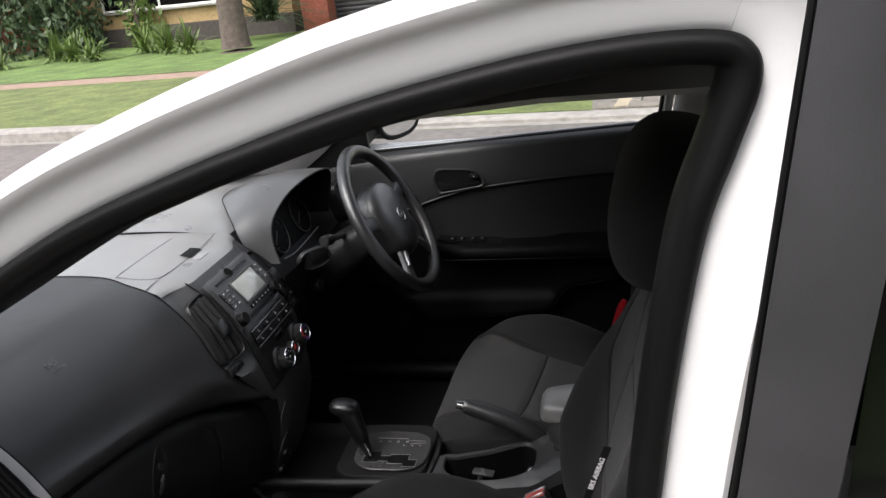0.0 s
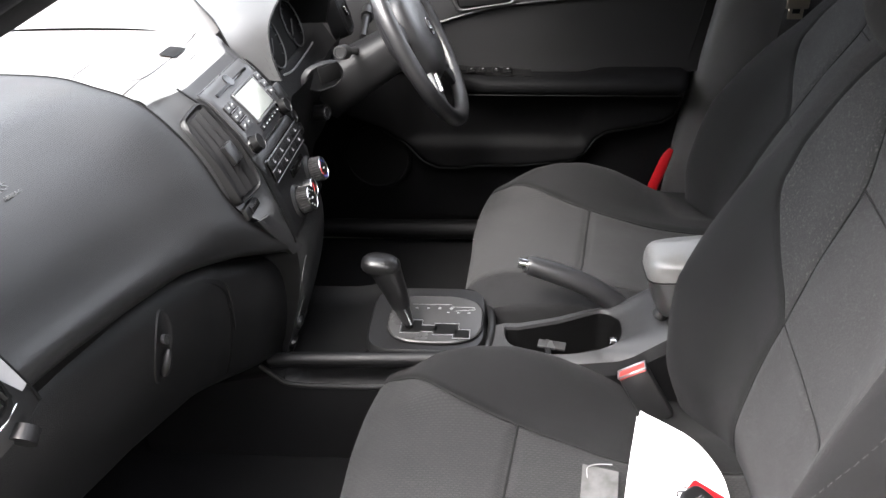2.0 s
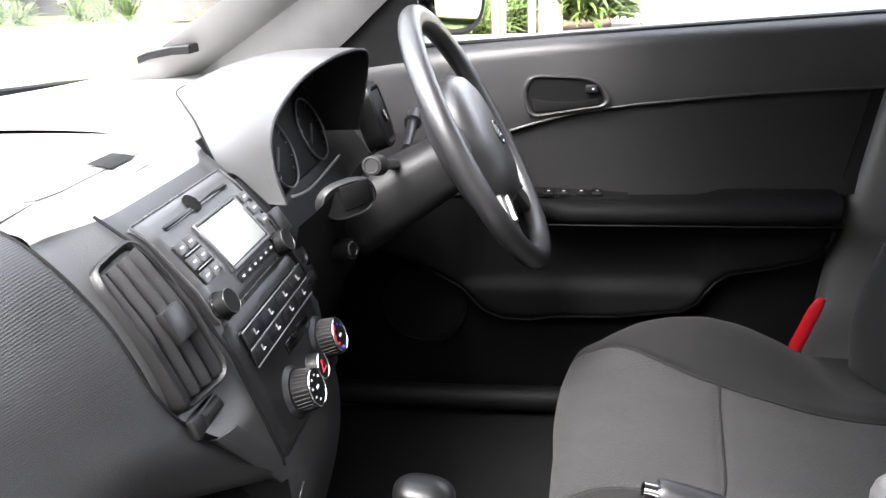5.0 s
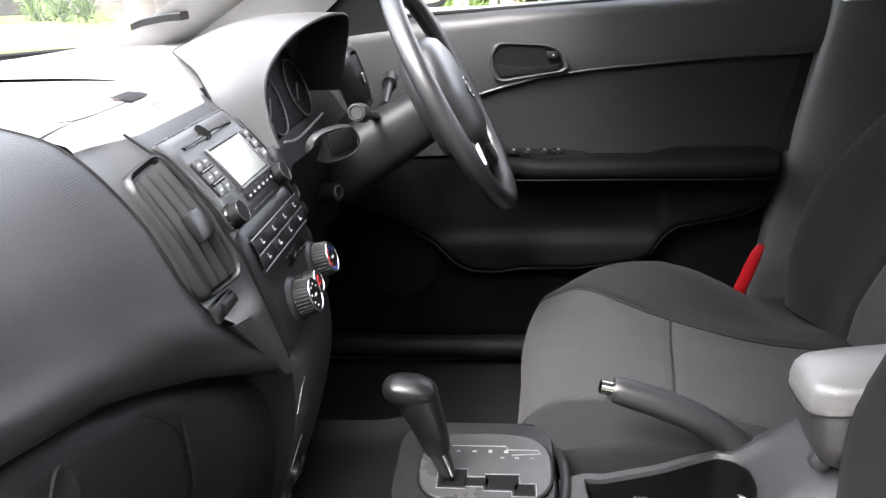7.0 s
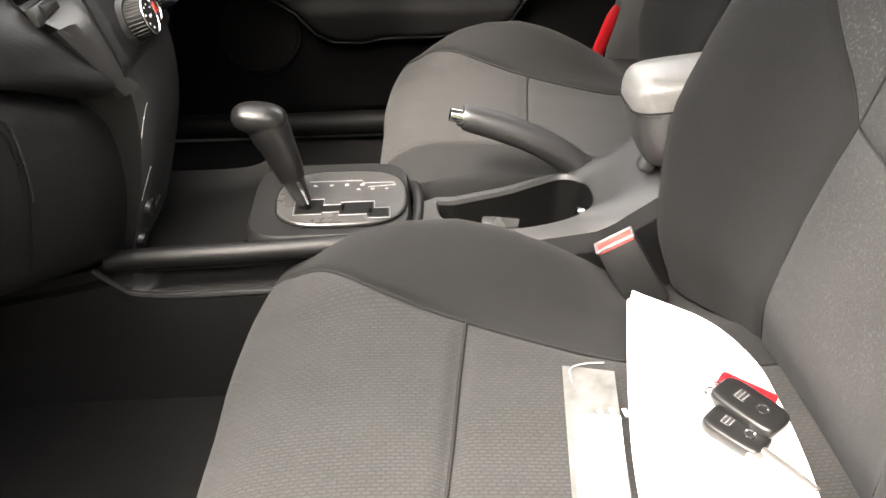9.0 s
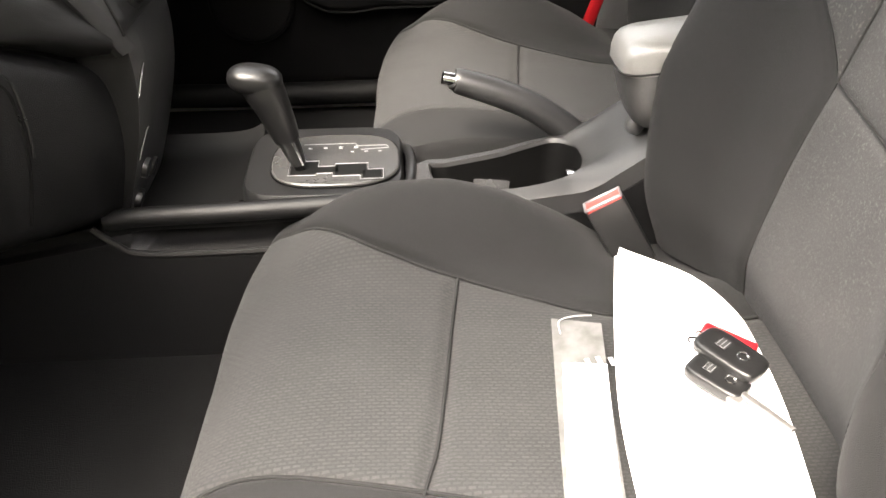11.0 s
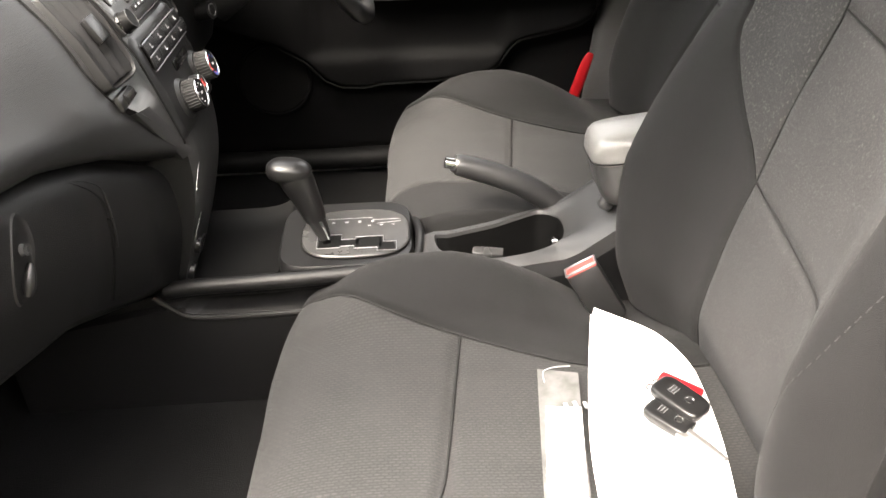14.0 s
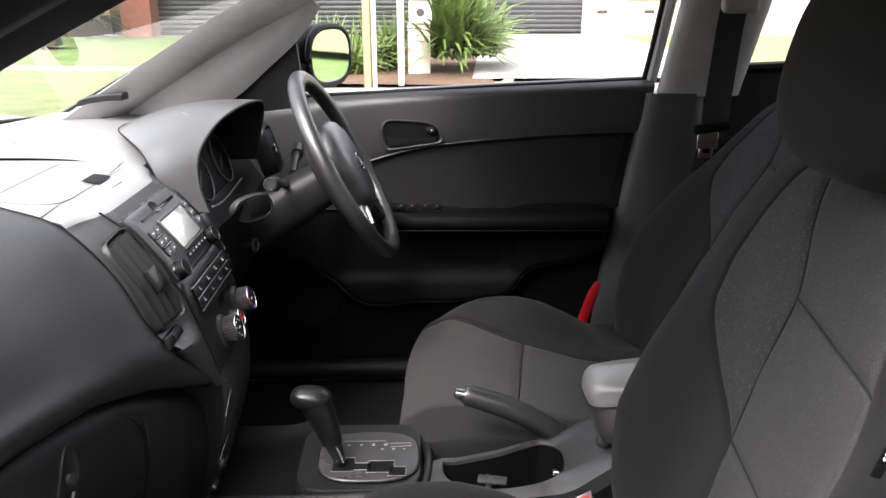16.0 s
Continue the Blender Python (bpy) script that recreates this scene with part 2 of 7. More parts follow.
def box(bm, c, s, bevel=0.004, seg=2, m=None):
    r = bmesh.ops.create_cube(bm, size=1.0)
    vs = r["verts"]
    bmesh.ops.scale(bm, vec=s, verts=vs)
    if bevel:
        es = list({e for v in vs for e in v.link_edges})
        r2 = bmesh.ops.bevel(bm, geom=vs + es, offset=min(bevel, 0.49 * min(s)), segments=seg, affect="EDGES", profile=0.5)
        vs = list({v for f in r2["faces"] for v in f.verts} | {v for v in vs if v.is_valid})
    mm = Matrix.Translation(c) @ (m if m is not None else Matrix())
    bmesh.ops.transform(bm, matrix=mm, verts=vs)
    return vs


def cyl(bm, a, b, r1, r2=None, seg=24, caps=True):
    a, b = Vector(a), Vector(b)
    d = b - a
    r = bmesh.ops.create_cone(bm, cap_ends=caps, cap_tris=False, segments=seg, radius1=r1, radius2=r1 if r2 is None else r2, depth=d.length)
    m = Matrix.Translation((a + b) / 2) @ d.to_track_quat("Z", "Y").to_matrix().to_4x4()
    bmesh.ops.transform(bm, matrix=m, verts=r["verts"])
    return r["verts"]


def loft(bm, rings, closed=True, caps=True, wrap=False):
    """Skin rings of points (same count). closed: each ring is a loop. wrap: the last ring joins the first."""
    vs = [[bm.verts.new(p) for p in ring] for ring in rings]
    n = len(vs[0])
    pairs = list(zip(vs, vs[1:])) + ([(vs[-1], vs[0])] if wrap else [])
    for a, b in pairs:
        for i in range(n if closed else n - 1):
            j = (i + 1) % n
            bm.faces.new((a[i], a[j], b[j], b[i]))
    if caps and closed and not wrap:
        bm.faces.new(vs[0][::-1])
        bm.faces.new(vs[-1])
    return vs


def tube(bm, pts, r, seg=10, smooth=0, caps=True, flat=1.0, up=(0, 0, 1)):
    """A round (or flattened) bar along pts; r is a radius or a list of radii."""
    if smooth:
        rr = r if hasattr(r, "__len__") else [r] * len(pts)
        q = [cr([(*p, w) for p, w in zip(pts, rr)], k / smooth) for k in range(smooth + 1)]
        pts, r = [Vector(v[:3]) for v in q], [v[3] for v in q]
    pts = [Vector(p) for p in pts]
    rr = r if hasattr(r, "__len__") else [r] * len(pts)
    rings = []
    for i, p in enumerate(pts):
        d = (pts[min(i + 1, len(pts) - 1)] - pts[max(i - 1, 0)]).normalized()
        side = d.cross(Vector(up))
        side = side.normalized() if side.length > 1e-4 else Vector((0, 1, 0))
        top = side.cross(d).normalized()
        rings.append([p + rr[i] * (math.cos(2 * math.pi * k / seg) * side + flat * math.sin(2 * math.pi * k / seg) * top) for k in range(seg)])
    loft(bm, rings, caps=caps)


def blob(bm, c, r, e=2.6, m=None, nu=28, nv=18):
    """A superellipsoid; e over 2 makes it boxier."""
    def f(w):
        return math.copysign(abs(w) ** (2 / e), w)
    rings = []
    for j in range(1, nv):
        ph = -math.pi / 2 + math.pi * j / nv
        rings.append([Vector((r[0] * f(math.cos(ph)) * f(math.cos(2 * math.pi * i / nu)), r[1] * f(math.cos(ph)) * f(math.sin(2 * math.pi * i / nu)), r[2] * f(math.sin(ph)))) for i in range(nu)])
    mm = Matrix.Translation(c) @ (m if m is not None else Matrix())
    loft(bm, [[mm @ p for p in ring] for ring in rings])


def sheet(bm, fn, nu, nv, thick=0.0):
    """A grid of fn(u, v), u and v from 0 to 1; with thickness it gets a back and rims."""
    g = [[Vector(fn(i / nu, j / nv)) for i in range(nu + 1)] for j in range(nv + 1)]
    vs = [[bm.verts.new(p) for p in row] for row in g]
    for j in range(nv):
        for i in range(nu):
            bm.faces.new((vs[j][i], vs[j][i + 1], vs[j + 1][i + 1], vs[j + 1][i]))
    if thick:
        bmesh.ops.recalc_face_normals(bm, faces=bm.faces[:])
        bm.normal_update()
        bmesh.ops.solidify(bm, geom=bm.faces[:], thickness=thick)


def ring(bm, c, axis, big, small, seg=40, sides=12, start=0.0, turn=2 * math.pi, flat=1.0):
    """A torus, or a piece of one."""
    q = Vector(axis).to_track_quat("Z", "X").to_matrix().to_4x4()
    mm = Matrix.Translation(c) @ q
    full = abs(turn - 2 * math.pi) < 1e-6
    rings = []
    for i in range(seg if full else seg + 1):
        a = start + turn * i / seg
        o = Vector((math.cos(a), math.sin(a), 0))
        rings.append([mm @ (o * (big + small * math.cos(2 * math.pi * k / sides)) + Vector((0, 0, flat * small * math.sin(2 * math.pi * k / sides)))) for k in range(sides)])
    loft(bm, rings, wrap=full, caps=not full)


def write(text, size, m, material, parent, label="", name="lettering", depth=0.0006):
    """Raised lettering in the built-in font, as a mesh."""
    cu = bpy.data.curves.new(name, "FONT")
    cu.body, cu.size, cu.extrude, cu.align_x, cu.align_y, cu.resolution_u = text, size, depth, "CENTER", "CENTER", 2
    tmp = bpy.data.objects.new("tmp", cu)
    scene.collection.objects.link(tmp)
    bpy.context.view_layer.update()
    me = bpy.data.meshes.new_from_object(tmp)
    bpy.data.objects.remove(tmp)
    bpy.data.curves.remove(cu)
    me.transform(m)
    me.materials.clear()
    me.materials.append(material)
    ob = new(name, me)
    ob.parent = parent
    ob.matrix_parent_inverse = parent_world(parent).inverted()
    if label:
        ob["label"] = label
    return ob


def face_frame(origin, right, up):
    """A pose whose x runs along right and y along up, z out of the face."""
    x = Vector(right).normalized()
    z = x.cross(Vector(up)).normalized()
    y = z.cross(x)
    return Matrix.Translation(origin) @ Matrix((x, y, z)).transposed().to_4x4()

# ---- the car's shell ----
# x runs to the tail, y to the driver's side, z up; the middle plane is y = 0
OPEN = [(-0.70, 0.93), (-0.364, 1.140), (-0.188, 1.234), (-0.032, 1.312), (0.103, 1.361), (0.201, 1.391), (0.314, 1.422), (0.453, 1.449), (0.55, 1.460), (0.620, 1.460), (0.648, 1.450), (0.653, 1.424), (0.636, 1.37), (0.610, 1.29), (0.585, 1.14), (0.568, 1.0), (0.554, 0.86), (0.525, 0.70), (0.47, 0.52), (0.42, 0.42), (0.30, 0.37), (-0.1, 0.36), (-0.5, 0.365), (-0.70, 0.42), (-0.80, 0.60), (-0.80, 0.78), (-0.70, 0.93)]


def opening(s):
    x, z = cr(OPEN, s)
    return Vector((x, 0, z))


def opening_normal(s):
    d = opening(min(1, s + 0.004)) - opening(max(0, s - 0.004))
    return Vector((-d.z, 0, d.x)).normalized()


def band(bm, section, n=150, s0=0.0, s1=1.0, side=-1):
    """Sweep a section of (out, y) round the door opening."""
    rows = []
    for i in range(n + 1):
        s = s0 + (s1 - s0) * i / n
        p, q = opening(s), opening_normal(s)
        rows.append([Vector((p.x + q.x * o, side * y, p.z + q.z * o)) for o, y in section])
    loft(bm, rows, closed=False)


body = thing("car_body", (0.5, 0, 0.2), "white painted hatchback body with a rubber-sealed door opening", "car body", kind="structure")
bm = bmesh.new()
band(bm, [(0.008, 0.760), (0.012, 0.764), (0.018, 0.767), (0.030, 0.771), (0.043, 0.775), (0.049, 0.7775), (0.053, 0.781), (0.057, 0.786), (0.061, 0.789), (0.066, 0.791)], 110, 0.0, 0.362)
part("door_frame_flange", bm, WHITE, body, "white painted stepped door opening flange")
bm = bmesh.new()
band(bm, [(0.004, 0.760), (0.009, 0.764), (0.015, 0.768), (0.030, 0.772), (0.043, 0.776), (0.050, 0.780), (0.058, 0.786), (0.066, 0.790), (0.072, 0.786), (0.074, 0.77)], 160, 0.362, 1.0)
part("pillar_flange", bm, WHITE, body, "white painted pillar flange with a rolled edge")
# the roof side and the windscreen pillar above the flange
bm = bmesh.new()
band(bm, [(0.066, 0.791), (0.073, 0.789), (0.080, 0.780), (0.084, 0.766), (0.086, 0.74), (0.084, 0.69), (0.078, 0.64), (0.07, 0.60)], 90, 0.0, 0.362)
part("roof_rail", bm, WHITE, body, "white painted roof side and windscreen pillar")
bm = bmesh.new()
sheet(bm, lambda u, v: (0.62 + 1.2 * v, *[(-0.788, 1.532), (-0.770, 1.566), (-0.70, 1.578), (-0.60, 1.560)][min(3, round(u * 3))]), 3, 4)
part("roof_rail", bm, WHITE, body, "white painted rear roof side")
bm = bmesh.new()
band(bm, [(0.011, 0.770), (0.008, 0.779), (0.0, 0.783), (-0.010, 0.779), (-0.018, 0.766), (-0.022, 0.745), (-0.021, 0.72), (-0.014, 0.705), (0.0, 0.70)], 220)
part("door_seal", bm, RUBBER, body, "black rubber door seal with a soft round lip", 60)
# inner trim between seal and headliner
bm = bmesh.new()
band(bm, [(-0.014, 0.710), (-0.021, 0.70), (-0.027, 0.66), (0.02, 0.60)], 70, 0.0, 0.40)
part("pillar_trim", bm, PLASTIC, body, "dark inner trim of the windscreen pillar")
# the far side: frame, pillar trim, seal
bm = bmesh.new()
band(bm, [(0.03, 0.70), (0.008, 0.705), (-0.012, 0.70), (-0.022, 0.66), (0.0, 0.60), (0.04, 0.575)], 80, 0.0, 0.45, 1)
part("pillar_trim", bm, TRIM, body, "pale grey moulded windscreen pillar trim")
bm = bmesh.new()
band(bm, [(0.06, 0.79), (0.03, 0.79), (0.0, 0.765), (-0.01, 0.72), (0.0, 0.705), (0.03, 0.70)], 80, 0.0, 0.45, 1)
part("window_frame", bm, RUBBER, body, "black far side window frame")


def shield(u, v):
    """Windscreen: u across, v from the base up."""
    w = 2 * u - 1
    half = 0.74 + (0.60 - 0.74) * v
    base = Vector((-1.02 + 0.27 * w * w, half * w, 0.985 - 0.012 * w ** 4))
    top = Vector((0.02 + 0.10 * w * w, half * w, 1.435 - 0.03 * w * w))
    p = base.lerp(top, v)
    p.z += 0.012 * math.sin(math.pi * v)
    return p


bm = bmesh.new()
sheet(bm, lambda u, v: shield(1.0, v).lerp(opening(0.004 + 0.152 * v) + opening_normal(0.004 + 0.152 * v) * 0.036 + Vector((0, 0.578, 0)), u) + Vector((0, -0.012, 0.004)) * math.sin(math.pi * u), 8, 24)
part("pillar_facing", bm, TRIM, body, "pale grey facing between windscreen and pillar trim")
bm = bmesh.new()
sheet(bm, shield, 24, 12)
ws = pane("windscreen", bm, SCREEN, body, "clear curved windscreen")
bm = bmesh.new()
tube(bm, [shield(k / 24, 0.0) + Vector((0.02, 0, 0.004)) for k in range(25)], 0.012, 8)
part("windscreen_seal", bm, RUBBER, body)
for sgn in (0, 1):
    bm = bmesh.new()
    tube(bm, [shield(sgn, k / 12) + Vector((0.0, 0, -0.006)) for k in range(13)], 0.016, 8)
    part("windscreen_seal", bm, RUBBER, body)
bm = bmesh.new()
sheet(bm, lambda u, v: (0.06 + 1.75 * v, (2 * u - 1) * (0.63 - 0.02 * v), float(np.interp(0.06 + 1.75 * v, [0.06, 0.2, 0.4, 0.7, 1.2, 1.81], [1.440, 1.478, 1.512, 1.535, 1.53, 1.48])) - 0.03 * (2 * u - 1) ** 2), 20, 20, 0.01)
part("roof", bm, WHITE, body, "white painted roof panel")
bm = bmesh.new()
sheet(bm, lambda u, v: (0.03 + 1.75 * v, (2 * u - 1) * 0.64, float(np.interp(v, [0, 0.2, 1], [1.37, 1.425, 1.42])) - 0.03 * (2 * u - 1) ** 4), 12, 12, -0.006)
part("headliner", bm, TRIM, body, "pale grey headliner")
# bonnet, wings and scuttle
bm = bmesh.new()
sheet(bm, lambda u, v: (-1.10 - 0.95 * v + 0.24 * (2 * u - 1) ** 2 * (1 - v), (2 * u - 1) * (0.72 - 0.1 * v), 0.985 - 0.20 * v ** 1.6 - 0.05 * (2 * u - 1) ** 4), 24, 16, 0.012)
part("bonnet", bm, WHITE, body, "white painted bonnet")
for sgn in (-1, 1):
    bm = bmesh.new()
    sheet(bm, lambda u, v: (-0.80 - 1.25 * v, sgn * (0.725 + 0.13 * math.sin(u * 1.57)), 0.955 - 0.20 * v ** 1.6 - 0.45 * u ** 2), 10, 14, 0.01)
    part("wing", bm, WHITE, body, "white painted front wing")
bm = bmesh.new()
sheet(bm, lambda u, v: (-1.13 + 0.10 * v + 0.26 * (2 * u - 1) ** 2, (2 * u - 1) * 0.74, 0.968 + 0.012 * v), 24, 3, 0.006)
part("scuttle", bm, RUBBER, body, "black scuttle panel below the windscreen")
# floor, firewall, sills, tail
bm = bmesh.new()
sheet(bm, lambda u, v: (-0.95 + 2.85 * v, (2 * u - 1) * 0.72, 0.26), 8, 16, -0.02)
part("floor", bm, CARPET, body, "black carpeted floor")
bm = bmesh.new()
sheet(bm, lambda u, v: (-0.72 - 0.18 * v, (2 * u - 1) * 0.72, 0.25 + 0.72 * v), 8, 8, 0.02)
part("firewall", bm, CARPET, body, "black carpeted firewall")
for sgn in (-1, 1):
    bm = bmesh.new()
    tube(bm, [(-0.75, sgn * 0.70, 0.335), (-0.2, sgn * 0.70, 0.322), (0.45, sgn * 0.69, 0.332), (0.75, sgn * 0.69, 0.335)], 0.026, 12, 20)
    part("sill_trim", bm, BLACK, body, "black plastic door sill trim")
    bm = bmesh.new()
    box(bm, (0.4, sgn * 0.775, 0.235), (2.5, 0.11, 0.15), 0.03)
    part("sill", bm, WHITE, body, "white painted sill")
bm = bmesh.new()
sheet(bm, lambda u, v: (1.92 - 0.25 * max(0, v - 0.5), (2 * u - 1) * (0.74 - 0.1 * v), 0.25 + 0.75 * v), 8, 8, 0.03)
part("tailgate", bm, WHITE, body)
bm = bmesh.new()
sheet(bm, lambda u, v: (1.86 - 0.10 * v, (2 * u - 1) * 0.62, 0.99 + 0.46 * v), 8, 8)
pane("rear_window", bm, GLASS, body)

# road wheels
for wx in (-1.35, 1.15):
    for sgn in (-1, 1):
        bm = bmesh.new()
        ring(bm, (wx, sgn * 0.745, 0.30), (0, 1, 0), 0.235, 0.075, 48, 14, flat=1.2)
        tyre = part("tyre", bm, RUBBER, body, "black road tyre")
        bm = bmesh.new()
        cyl(bm, (wx, sgn * 0.70, 0.30), (wx, sgn * 0.81, 0.30), 0.185, 0.175, 36)
        part("rim", bm, SILVER, tyre, "silver wheel rim")

# middle pillars
def door_edge(z):
    """Where the door's trim ends towards the tail."""
    return float(np.interp(z, [0.35, 0.62, 0.72, 0.85, 1.05], [0.585, 0.612, 0.628, 0.654, 0.69]))


for sgn, mt in ((-1, PLASTIC), (1, PLASTIC)):
    bm = bmesh.new()
    rings = []
    for k in range(15):
        z = 0.30 + (0.735 if sgn > 0 else 0.76) * k / 14
        x0 = door_edge(z) - 0.022 if sgn > 0 else 0.66
        x1 = 0.83 - 0.02 * k / 14
        cx, w = (x0 + x1) / 2, (x1 - x0) / 2
        rings.append([(cx + w * math.copysign(abs(math.cos(a)) ** 0.7, math.cos(a)), sgn * (0.738 + 0.038 * math.copysign(abs(math.sin(a)) ** 0.7, math.sin(a))), z) for a in [2 * math.pi * i / 24 for i in range(24)]])
    loft(bm, rings)
    part("lower_pillar_trim", bm, PILLAR, body, "black satin lower pillar trim")
    bm = bmesh.new()
    rings = []
    for k in range(11):
        z = 1.028 + 0.427 * k / 10
        cx = (0.795 if sgn > 0 else 0.735) + 0.074 * (k / 10) * (sgn > 0)
        rings.append([(cx + ((0.100 + 0.012 * k / 10) if sgn > 0 else (0.062 - 0.012 * k / 10)) * math.copysign(abs(math.cos(a)) ** 0.6, math.cos(a)), sgn * (0.735 - 0.06 * k / 10 + 0.03 * math.sin(a)), z) for a in [2 * math.pi * i / 20 for i in range(20)]])
    loft(bm, rings)
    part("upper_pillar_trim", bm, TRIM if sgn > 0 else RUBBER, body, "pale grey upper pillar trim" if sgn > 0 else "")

# near rear door: black frame tape and the glass beside it
rear_door = thing("rear_door", (1.2, -0.79, 0.4), "white rear passenger door with black taped window frame, shut", "car door", kind="structure")
bm = bmesh.new()


def tape(u, v):
    z = 0.90 + 0.63 * v
    x0 = 0.648 + 0.046 * ((z - 1.04) / 0.445)
    return (x0 + 0.002 + 0.090 * u, -0.803 - 0.006 * math.sin(u * math.pi), z)


sheet(bm, tape, 8, 14, 0.012)
part("window_frame", bm, TAPE, rear_door, "black taped front upright of the window frame")
bm = bmesh.new()
tube(bm, [Vector(tape(-0.01, k / 10)) + Vector((0, 0.012, 0)) for k in range(11)], 0.004, 8)
part("gap_seal", bm, RUBBER, rear_door)
bm = bmesh.new()
sheet(bm, lambda u, v: (0.745 + 0.80 * u + 0.05 * v, -0.795 + 0.05 * v, 0.95 + 0.55 * v), 4, 6)
part("glass", bm, GLOSS, rear_door, "dark tinted rear door glass")
bm = bmesh.new()
sheet(bm, lambda u, v: (0.646 + 0.95 * u, -0.81 - 0.05 * math.sin(math.pi * v) * 0.8, 0.36 + 0.62 * v), 8, 10, 0.03)
part("panel", bm, WHITE, rear_door, "white painted door skin")
# far rear door, seen past the driver's seat
far_rear = thing("rear_door", (1.25, 0.76, 0.4), "black-trimmed far rear door with clear glass, shut", "car door", kind="structure")
bm = bmesh.new()
sheet(bm, lambda u, v: (0.80 + 0.95 * u, 0.735 + 0.012 * math.sin(7 * v), 0.36 + 0.72 * v + 0.04 * u * v), 8, 12, -0.03)
part("trim_panel", bm, PLASTIC, far_rear)
bm = bmesh.new()
sheet(bm, lambda u, v: (0.84 + 0.80 * u, 0.755 - 0.07 * v, 1.07 + 0.36 * v), 4, 4)
pane("glass", bm, GLASS, far_rear)
bm = bmesh.new()
tube(bm, [(0.80, 0.745, 1.085), (1.2, 0.75, 1.10), (1.75, 0.745, 1.13)], 0.014, 8, 10)
part("belt_seal", bm, RUBBER, far_rear)

# ---- driver's door ----
door = thing("door_1", (0.15, 0.76, 0.36), "black moulded driver's door trim panel, shut", "car door", kind="structure")


def belt(x):
    return 1.037 + 0.043 * (x + 0.07)


def insert_top(x):
    return float(np.interp(x, [-0.36, -0.2, -0.05, 0.04, 0.127, 0.233, 0.338, 0.44, 0.54, 0.66], [0.72, 0.80, 0.860, 0.888, 0.909, 0.922, 0.930, 0.937, 0.941, 0.944]))


def pocket_edge(x):
    """Height of the lower edge of the raised door trim."""
    return float(np.interp(x, [-0.36, -0.155, -0.094, -0.053, -0.017, 0.042, 0.088, 0.203, 0.33, 0.358, 0.384, 0.410, 0.483, 0.545, 0.575, 0.590, 0.600], [0.68, 0.604, 0.566, 0.520, 0.502, 0.499, 0.507, 0.508, 0.522, 0.540, 0.580, 0.599, 0.612, 0.626, 0.645, 0.684, 0.752]))


def soft(d, w):
    return 1 / (1 + math.exp(-max(-30.0, min(30.0, d / w))))


def door_upper(u, v):
    x = -0.36 + u * (door_edge(insert_top(0.5) + v * 0.12) + 0.36)
    z0, z1 = insert_top(x), belt(x) - 0.004
    roll = max(0.0, (v - 0.80) / 0.20)
    return (x, 0.716 + 0.012 * v * v + 0.004 * (1 - v) ** 6 + 0.026 * roll ** 2.2, z0 + (z1 - z0) * (v - 0.035 * roll ** 3) + 0.004 * roll)


def door_insert(u, v):
    x = -0.36 + u * (door_edge(0.80 + v * 0.1) - 0.01 + 0.36)
    z0, z1 = 0.752, insert_top(x) - 0.004
    edge = math.exp(-((1 - v) / 0.03) ** 2) + math.exp(-((1 - u) / 0.012) ** 2)
    return (x, 0.728 + 0.004 * min(1, edge) - 0.010 * (1 - v) ** 2, z0 + (z1 - z0) * v)


def door_lower(u, v):
    x = -0.36 + u * (door_edge(0.5) + 0.36)
    z = 0.345 + 0.405 * v
    slope = abs(pocket_edge(x + 0.004) - pocket_edge(x - 0.004)) / 0.008
    d = (z - pocket_edge(x)) / math.sqrt(1 + slope * slope)
    y = 0.738 - 0.050 * soft(d, 0.003) * (1 - 0.25 * min(1, max(0.0, d) / 0.2))
    hollow = soft(z - 0.578, 0.006) * soft(0.715 - z, 0.02) * soft(x + 0.09, 0.012) * soft(0.362 - x, 0.008)
    return (x, y + 0.020 * hollow, z)


bm = bmesh.new()
sheet(bm, lambda u, v: (-0.78 + 1.44 * u, 0.750, 0.30 + (0.62 + 0.105 * min(1, max(0, (u - 0.2) / 0.2))) * v), 6, 6)
part("backing", bm, BLACK, door)
bm = bmesh.new()
sheet(bm, door_upper, 60, 24)
part("upper_trim", bm, DOOR_LIT, door, "black grained upper door trim")
bm = bmesh.new()
sheet(bm, door_insert, 60, 24)
part("insert", bm, mat("door_insert_cloth", (0.0080, 0.0080, 0.0082), 0.66, bump=0.6, bscale=800, spec=0.2), door, "black textured door insert")
bm = bmesh.new()
sheet(bm, door_lower, 130, 90)
part("map_pocket", bm, DOOR_SHADED, door, "black door pocket with a raised lip")
# added bead that stands in for the highlight along the trim's edge
bm = bmesh.new()
tube(bm, [(x, 0.700, pocket_edge(x) + 0.002) for x in [-0.15 + 0.74 * k / 70 for k in range(71)]], 0.0026, 8)
part("pocket_lip", bm, PLASTIC, door, "black satin bead added for the door trim's edge highlight")
bm = bmesh.new()
ring(bm, (-0.175, 0.728, 0.520), (0, 1, 0), 0.085, 0.005, 48, 8, flat=0.8)
spk = part("speaker_ring", bm, DOOR_SHADED, door, "black round loudspeaker surround")
bm = bmesh.new()
cyl(bm, (-0.175, 0.728, 0.520), (-0.175, 0.745, 0.520), 0.083, None, 40)
part("speaker_grille", bm, BLACK, spk)
bm = bmesh.new()
tube(bm, [(0.624, 0.7235, 0.938), (0.611, 0.7235, 0.86), (0.591, 0.7215, 0.757)], 0.0016, 6, 12)
part("insert_joint", bm, BLACK, door)
bm = bmesh.new()
